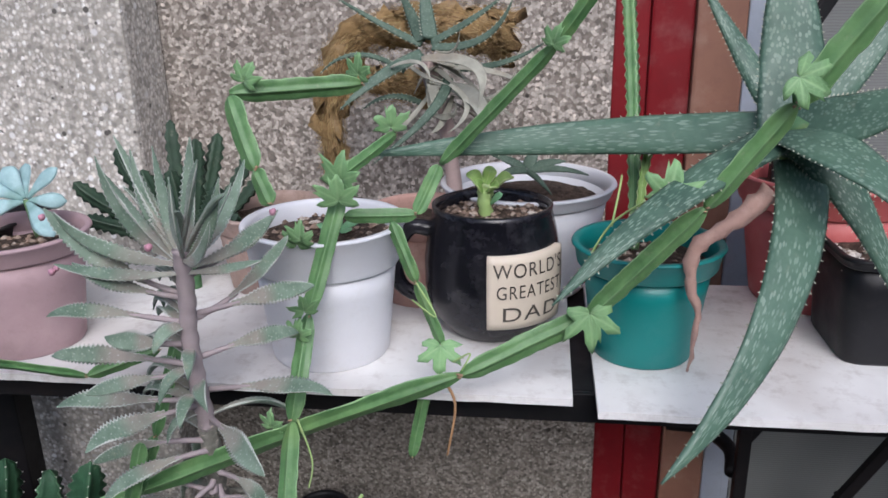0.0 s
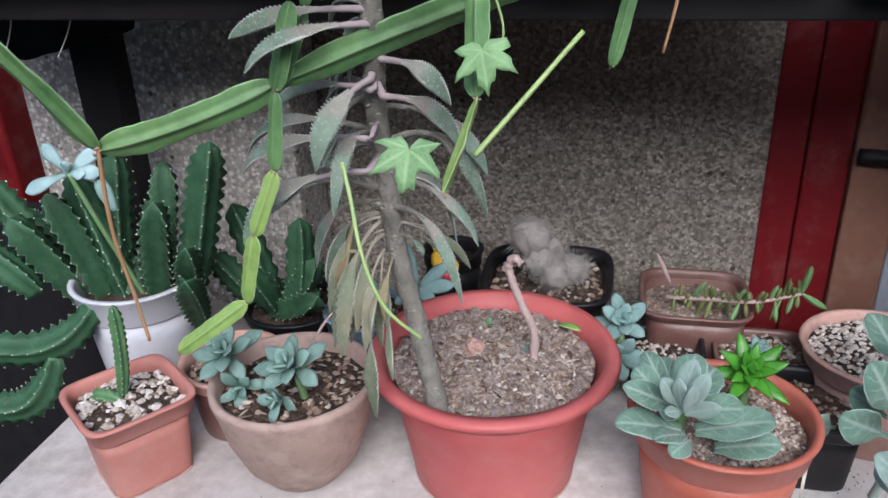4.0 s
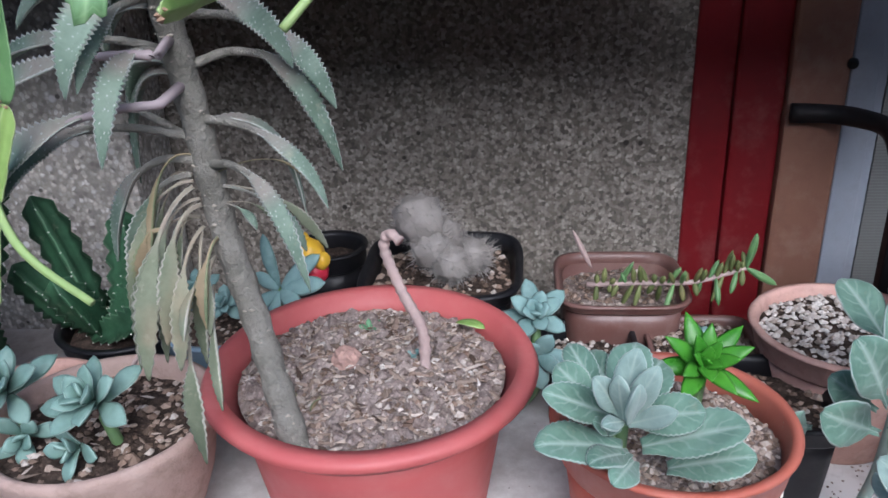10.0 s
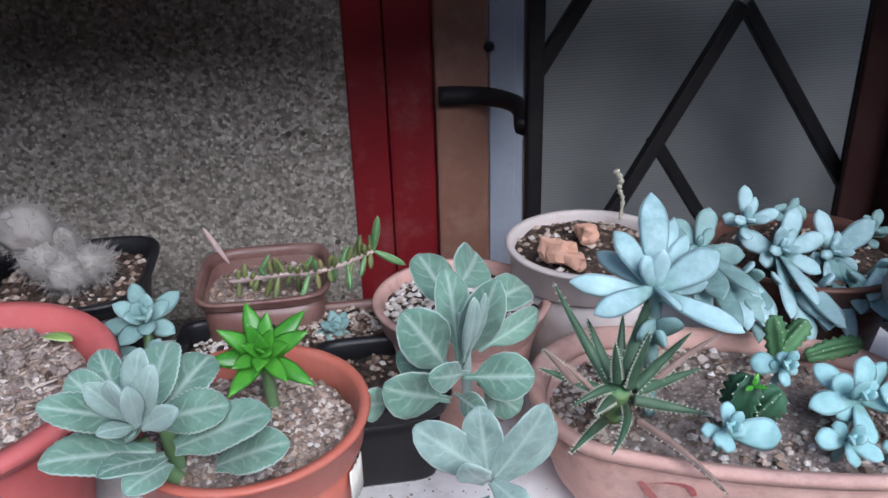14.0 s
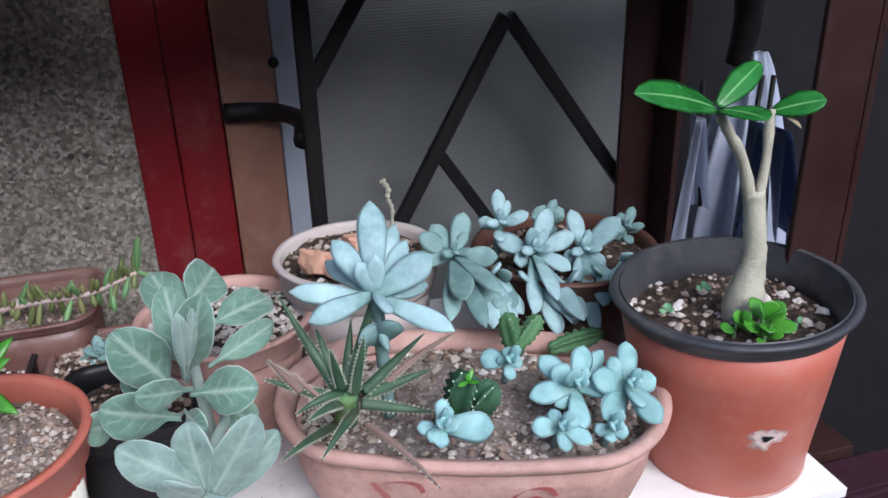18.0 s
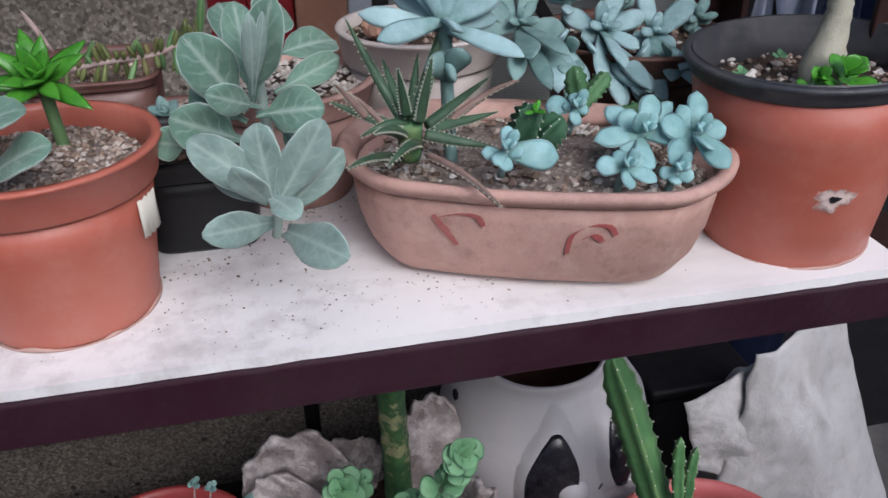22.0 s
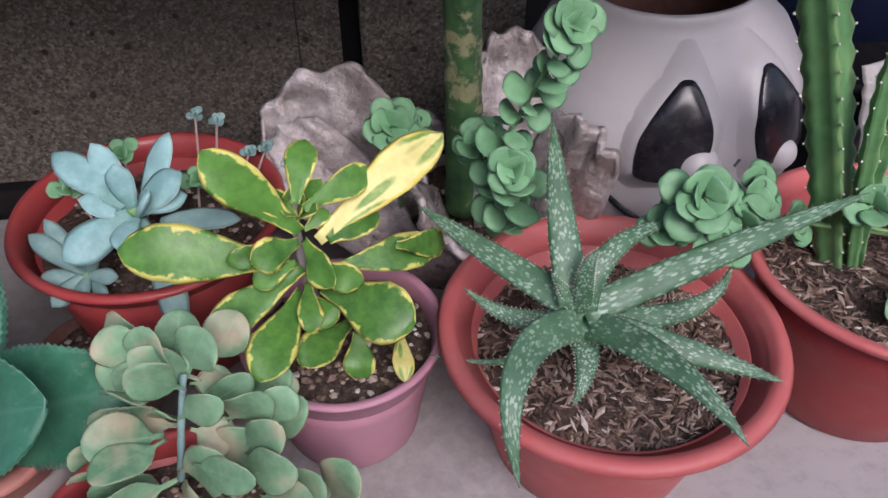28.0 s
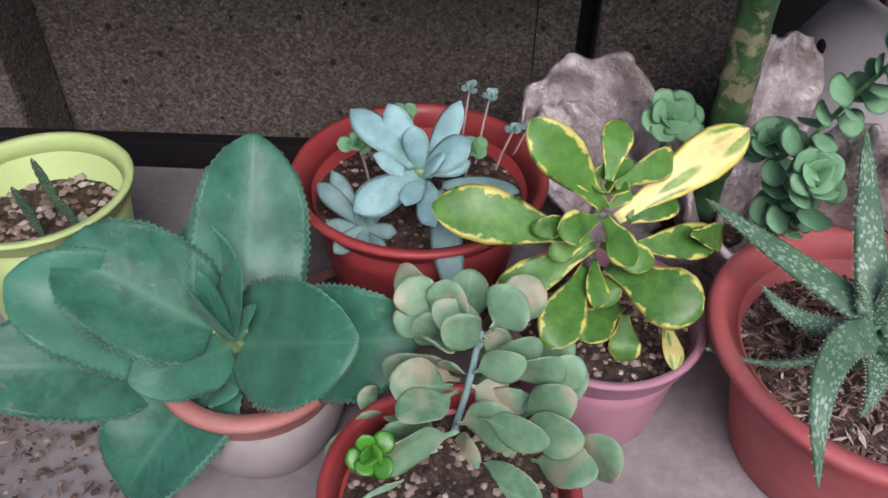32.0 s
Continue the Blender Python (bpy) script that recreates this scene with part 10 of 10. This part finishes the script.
for v in bm.verts:
    v.co += Vector((noise.noise(v.co * 90), noise.noise(v.co * 90 + Vector((3, 0, 0))), noise.noise(v.co * 90 + Vector((0, 7, 0))))) * 0.016
core = part("core", bm, M_COIR, arch_t)
bm = bmesh.new()
rnd = random.Random(33)
upper_ = path
for k in range(11000):
    f = rnd.random()
    path = lower if k > 8000 else upper_
    i = min(len(path) - 2, int(f * (len(path) - 1)))
    t = (path[i + 1] - path[i]).normalized()
    d = Vector((rnd.gauss(0, 1), rnd.gauss(0, 1), rnd.gauss(0, 1)))
    d = (d - t * d.dot(t)).normalized()
    r = 0.0085 + 0.011 * f if k <= 8000 else 0.0065 + 0.007 * f
    a = path[i].lerp(path[i + 1], rnd.random()) + d * r * rnd.uniform(.8, 1.35)
    e = a + (t * rnd.uniform(-1, 1) + d * rnd.uniform(-.1, .5) - Vector((0, 0, 0.2))).normalized() * rnd.uniform(.004, .015)
    s = d.cross(t) * 0.00028
    v = [bm.verts.new(q) for q in (a - s, a + s, e)]
    bm.faces.new(v)
tagged(part("fibre", bm, M_FIBRE, core, smooth=False), kind="stuff")
p = plant_at((-0.0914, 0.63, 1.1369), "unkempt grey-green aloe with withered lower leaves", name="wild_aloe")
O = Vector((-0.0914, 0.63, 1.1369))
SHAGGY = [
    ((-0.096, 0.63, 1.149), (-0.129, 0.635, 1.165), (-0.168, 0.64, 1.187), 0.007),
    ((-0.095, 0.63, 1.152), (-0.104, 0.64, 1.17), (-0.118, 0.65, 1.195), 0.012),
    ((-0.089, 0.625, 1.154), (-0.093, 0.638, 1.174), (-0.096, 0.65, 1.199), 0.014),
    ((-0.087, 0.625, 1.151), (-0.057, 0.622, 1.167), (-0.032, 0.62, 1.185), 0.008),
    ((-0.086, 0.62, 1.148), (-0.046, 0.615, 1.155), (-0.024, 0.61, 1.185), 0.008),
    ((-0.094, 0.62, 1.142), (-0.123, 0.597, 1.128), (-0.15, 0.575, 1.107), 0.012),
    ((-0.075, 0.625, 1.123), (-0.087, 0.595, 1.1), (-0.126, 0.565, 1.068), 0.009),
    ((-0.071, 0.63, 1.131), (-0.034, 0.625, 1.135), (0.001, 0.62, 1.152), 0.007),
    ((-0.111, 0.635, 1.128), (-0.147, 0.628, 1.142), (-0.176, 0.62, 1.128), 0.005),
    ((-0.097, 0.63, 1.103), (-0.119, 0.615, 1.111), (-0.139, 0.6, 1.103), 0.006),
]
DRY_SKIRT = [
    ((-0.093, 0.61, 1.139), (-0.051, 0.592, 1.136), (-0.048, 0.575, 1.109), 0.01),
    ((-0.071, 0.62, 1.116), (-0.05, 0.6, 1.108), (-0.045, 0.58, 1.091), 0.015),
    ((-0.105, 0.61, 1.137), (-0.087, 0.6, 1.127), (-0.071, 0.59, 1.124), 0.004),
    ((-0.07, 0.62, 1.132), (-0.035, 0.61, 1.129), (-0.011, 0.6, 1.117), 0.006),
    ((-0.072, 0.61, 1.121), (-0.057, 0.597, 1.105), (-0.072, 0.585, 1.088), 0.005),
    ((-0.087, 0.62, 1.096), (-0.072, 0.61, 1.097), (-0.066, 0.6, 1.111), 0.006),
    ((-0.048, 0.61, 1.109), (-0.032, 0.605, 1.117), (-0.022, 0.6, 1.131), 0.003),
    ((-0.081, 0.6, 1.147), (-0.067, 0.595, 1.148), (-0.062, 0.59, 1.162), 0.002),
    ((-0.115, 0.6, 1.135), (-0.092, 0.592, 1.139), (-0.083, 0.585, 1.124), 0.004),
    ((-0.081, 0.63, 1.123), (-0.106, 0.615, 1.092), (-0.117, 0.6, 1.086), 0.004),
    ((-0.072, 0.63, 1.11), (-0.079, 0.615, 1.092), (-0.086, 0.6, 1.086), 0.006),
    ((-0.062, 0.62, 1.12), (-0.035, 0.61, 1.104), (-0.023, 0.6, 1.099), 0.003),
]
for k, (b, m, t, w) in enumerate(SHAGGY + DRY_SKIRT):
    b, m, t = (Vector(q) - O for q in (b, m, t))
    rnd = random.Random(k)
    dead = k >= len(SHAGGY)
    bm, rim = bmesh.new(), []
    blade(bm, b, m * 2 - (b + t) / 2, t, w, 0.0016 if dead else 0.0042, LANCE if dead else STRAP, (rnd.uniform(-.5, .5), -0.7, 0.7), 0.5 if dead else 0.32, 0, 0, 30, 8, 0.10 if dead else 0.0, rnd.uniform(-1.3, 1.3) if dead else rnd.uniform(-.4, .4), rim)
    ob = part("leaf", bm, L_STRAW if dead else L_LACE_ALOE, p, "withered grey leaf" if dead else "")
    if not dead:
        thorns(ob, rim, 0.0016)
stem(p, [(0, 0, 0.0), (0.012, 0.01, -0.05), (0.02, 0.015, -0.12)], 0.008, 0.007, M_DRY_STEM, knots=0.15)
rnd = random.Random(15)
for k in range(9):
    a = rnd.uniform(-3.0, 0.4)
    ln = rnd.uniform(.03, .06)
    b = Vector((rnd.uniform(-.008, .012), rnd.uniform(-.006, .01), rnd.uniform(-.03, .0)))
    t = b + Vector((ln * 0.75 * math.cos(a), -0.5 * ln * abs(math.sin(a)), -ln * rnd.uniform(.35, .85)))
    leaf(p, b, t, rnd.uniform(.005, .012), L_STRAW, STRAP, 0.25, 0.0016, (0, -0.4, 0.9), cup=0.4, wave=0.08, twist=rnd.uniform(-1.2, 1.2), rows=14)
# low tangle in the white pot behind the mug
p = plant_at((-0.0132, 0.65, 1.0459), "low dark aloe pups in the white pot", name="aloe_pups")
spread(p, [(-0.0331, 0.0006, 0.0139, 0.012), (0.0323, -0.0036, 0.0083, 0.012), (0.0504, -0.015, -0.0005, 0.01), (-0.0222, -0.0239, 0.0007, 0.012), (0.0089, 0.007, 0.0168, 0.012), (0.0212, -0.0336, -0.0125, 0.006)], L_LACE_ALOE, prof=STRAP, up=(0, -0.6, 0.8), arch=0.2, thick=0.004, teeth=8, tooth=0.08)

# large spotted aloe
p = plant_at((0.1499, 0.5, 1.1061), "large white-spotted aloe with long arching toothed leaves", name="spotted_aloe")
O = Vector((0.1499, 0.5, 1.1061))


def long_leaf(q1, q2, w, up=(0, -0.75, 0.65), base=(0, 0, 0), teeth=22, prof=STRAP, cup=0.12):
    bm = bmesh.new()
    rim = []
    blade(bm, base, Vector(q1) - O, Vector(q2) - O, w, 0.008, prof, up, cup, 0, 0, 60, 12, 0.025, 0.35 * math.sin(40 * q2[0]), rim)
    thorns(part("leaf", bm, L_BIG_ALOE, p), rim, 0.0014)


long_leaf((0.0159, 0.56, 1.094), (-0.1217, 0.52, 1.0853), .029, (0, -0.9, 0.5))
long_leaf((0.0694, 0.44, 1.087), (0.0068, 0.4, 1.0302), .026, (0, -0.6, 0.8))
long_leaf((0.1499, 0.42, 1.0199), (0.066, 0.366, 0.9445), .034, (0, -0.95, 0.3), base=(0.006, 0, -0.02))
long_leaf((0.1766, 0.47, 1.1184), (0.2215, 0.46, 1.14), .040, (0, -0.8, 0.6))
long_leaf((0.1616, 0.44, 1.11), (0.2056, 0.42, 1.0668), .042, (0, -0.7, 0.7))
long_leaf((0.1284, 0.52, 1.1358), (0.0926, 0.53, 1.1963), .020, (0, -0.9, 0.4))
long_leaf((0.1515, 0.53, 1.1621), (0.1434, 0.55, 1.2348), .047, (0, -1.0, 0.2))
long_leaf((0.178, 0.52, 1.1391), (0.226, 0.53, 1.1876), .034, (0, -0.9, 0.4))
long_leaf((0.1819, 0.49, 1.0861), (0.2197, 0.47, 1.0004), .030, (0, -0.9, 0.4))
stem(p, [(0, 0, 0.01), (0.01, 0.02, -0.03), (0.04, 0.08, -0.085)], 0.012, 0.012, M_CACTUS)
p = plant_at((0.1303, 0.485, 1.0709), "withered pinkish-brown twisted aloe leaf", name="dry_aloe_leaf")
O2 = Vector((0.1303, 0.485, 1.0709))
dry = [Vector(q) - O2 for q in ((0.1378, 0.487, 1.0729), (0.1182, 0.483, 1.0551), (0.095, 0.48, 1.0372), (0.0949, 0.479, 1.0112), (0.1, 0.479, 0.992), (0.0968, 0.479, 0.9533))]
bm = bmesh.new()
tube(bm, spline(dry, 6), 0.0068, 0.0010, 8, 0.16, 0.013)
for v in bm.verts:
    v.co.y *= 1.0
    v.co += Vector((noise.noise(v.co * 120), 0, noise.noise(v.co * 120 + Vector((4, 0, 0))))) * 0.0022
part("blade", bm, M_FLESH, p)

# slender spiny stem in the teal pot
p = plant_at((0.0623, 0.53, 1.0356), "slender upright spiny green stem", name="spiny_stem")
O = Vector((0.0623, 0.53, 1.0356))
ribbed(p, Vector((0.064, 0.53, 1.0193)) - O, Vector((0.0665, 0.6, 1.1098)) - O, Vector((0.0578, 0.625, 1.2043)) - O, 0.0052, M_VINE, 4, 26, "stem", 0.05)
ribbed(p, Vector((0.0673, 0.53, 1.0276)) - O, Vector((0.0656, 0.54, 1.061)) - O, Vector((0.0731, 0.55, 1.0912)) - O, 0.0036, M_VINE_LIME, 4, 10, "branch", 0.1)
stem(p, [Vector(q) - O for q in ((0.0316, 0.5, 1.0229), (0.0451, 0.5, 1.0466), (0.0642, 0.49, 1.0648))], 0.0008, 0.0008, M_VINE_LIME, "tendril", 5)
stem(p, [Vector(q) - O for q in ((0.0452, 0.5, 1.0446), (0.0511, 0.52, 1.066), (0.0528, 0.53, 1.0712))], 0.0008, 0.0008, M_VINE_LIME, "tendril", 5)

# sprig of the trailing succulent, odds and ends
p = plant_at((-0.1407, 0.52, 1.0324), "weedy green sprig in the white pot", name="seedling")
rosette(p, (0, 0, 0.0), (0, -0.4, 0.8), 5, 0.020, 0.009, 0.001, L_CREEP, OVALE, 85, 40, 3)
for k, (q, r) in enumerate((((-0.2058, 0.375, 1.0669), .0022), ((-0.2731, 0.389, 1.078), .0020), ((-0.2731, 0.389, 1.046), .0022), ((-0.1409, 0.389, 1.0836), .0020), ((-0.2693, 0.388, 1.0485), .0018))):
    p = thing("plantlet_bud", q, "tiny pink plantlet bud on a leaf tip", "bud", "pink buds")
    bm = bmesh.new()
    bmesh.ops.create_icosphere(bm, subdivisions=2, radius=r)
    for v in bm.verts:
        v.co *= 1 + 0.3 * noise.noise(v.co * 900)
    part("bud", bm, M_PINK, p)
# red rag and wires beyond the pillar
p = thing("red_crate", (-0.7291, 0.72, 0.768), "red plastic crate with green wire mesh", "crate")
bm = bmesh.new()
box(bm, -0.22, 0.012, 0.0, 0.15, -0.20, 0.16, 0.006)
part("body", bm, M_RED_POST, p)
for k in range(5):
    bm = bmesh.new()
    z = -0.14 + 0.06 * k
    tube(bm, [Vector((-0.10, -0.012, z)), Vector((-0.05, -0.014, z + 0.004)), Vector((0.0, -0.012, z + 0.008))], 0.0014, 0.0014, 6)
    part("wire", bm, L_ADENIUM if k % 2 else M_IRON, p)
bm = bmesh.new()
tube(bm, [Vector((0.003, -0.016, -0.05)), Vector((-0.004, -0.016, 0.03)), Vector((-0.012, -0.016, 0.10))], 0.0024, 0.0024, 6)
part("wire", bm, L_ADENIUM, p)
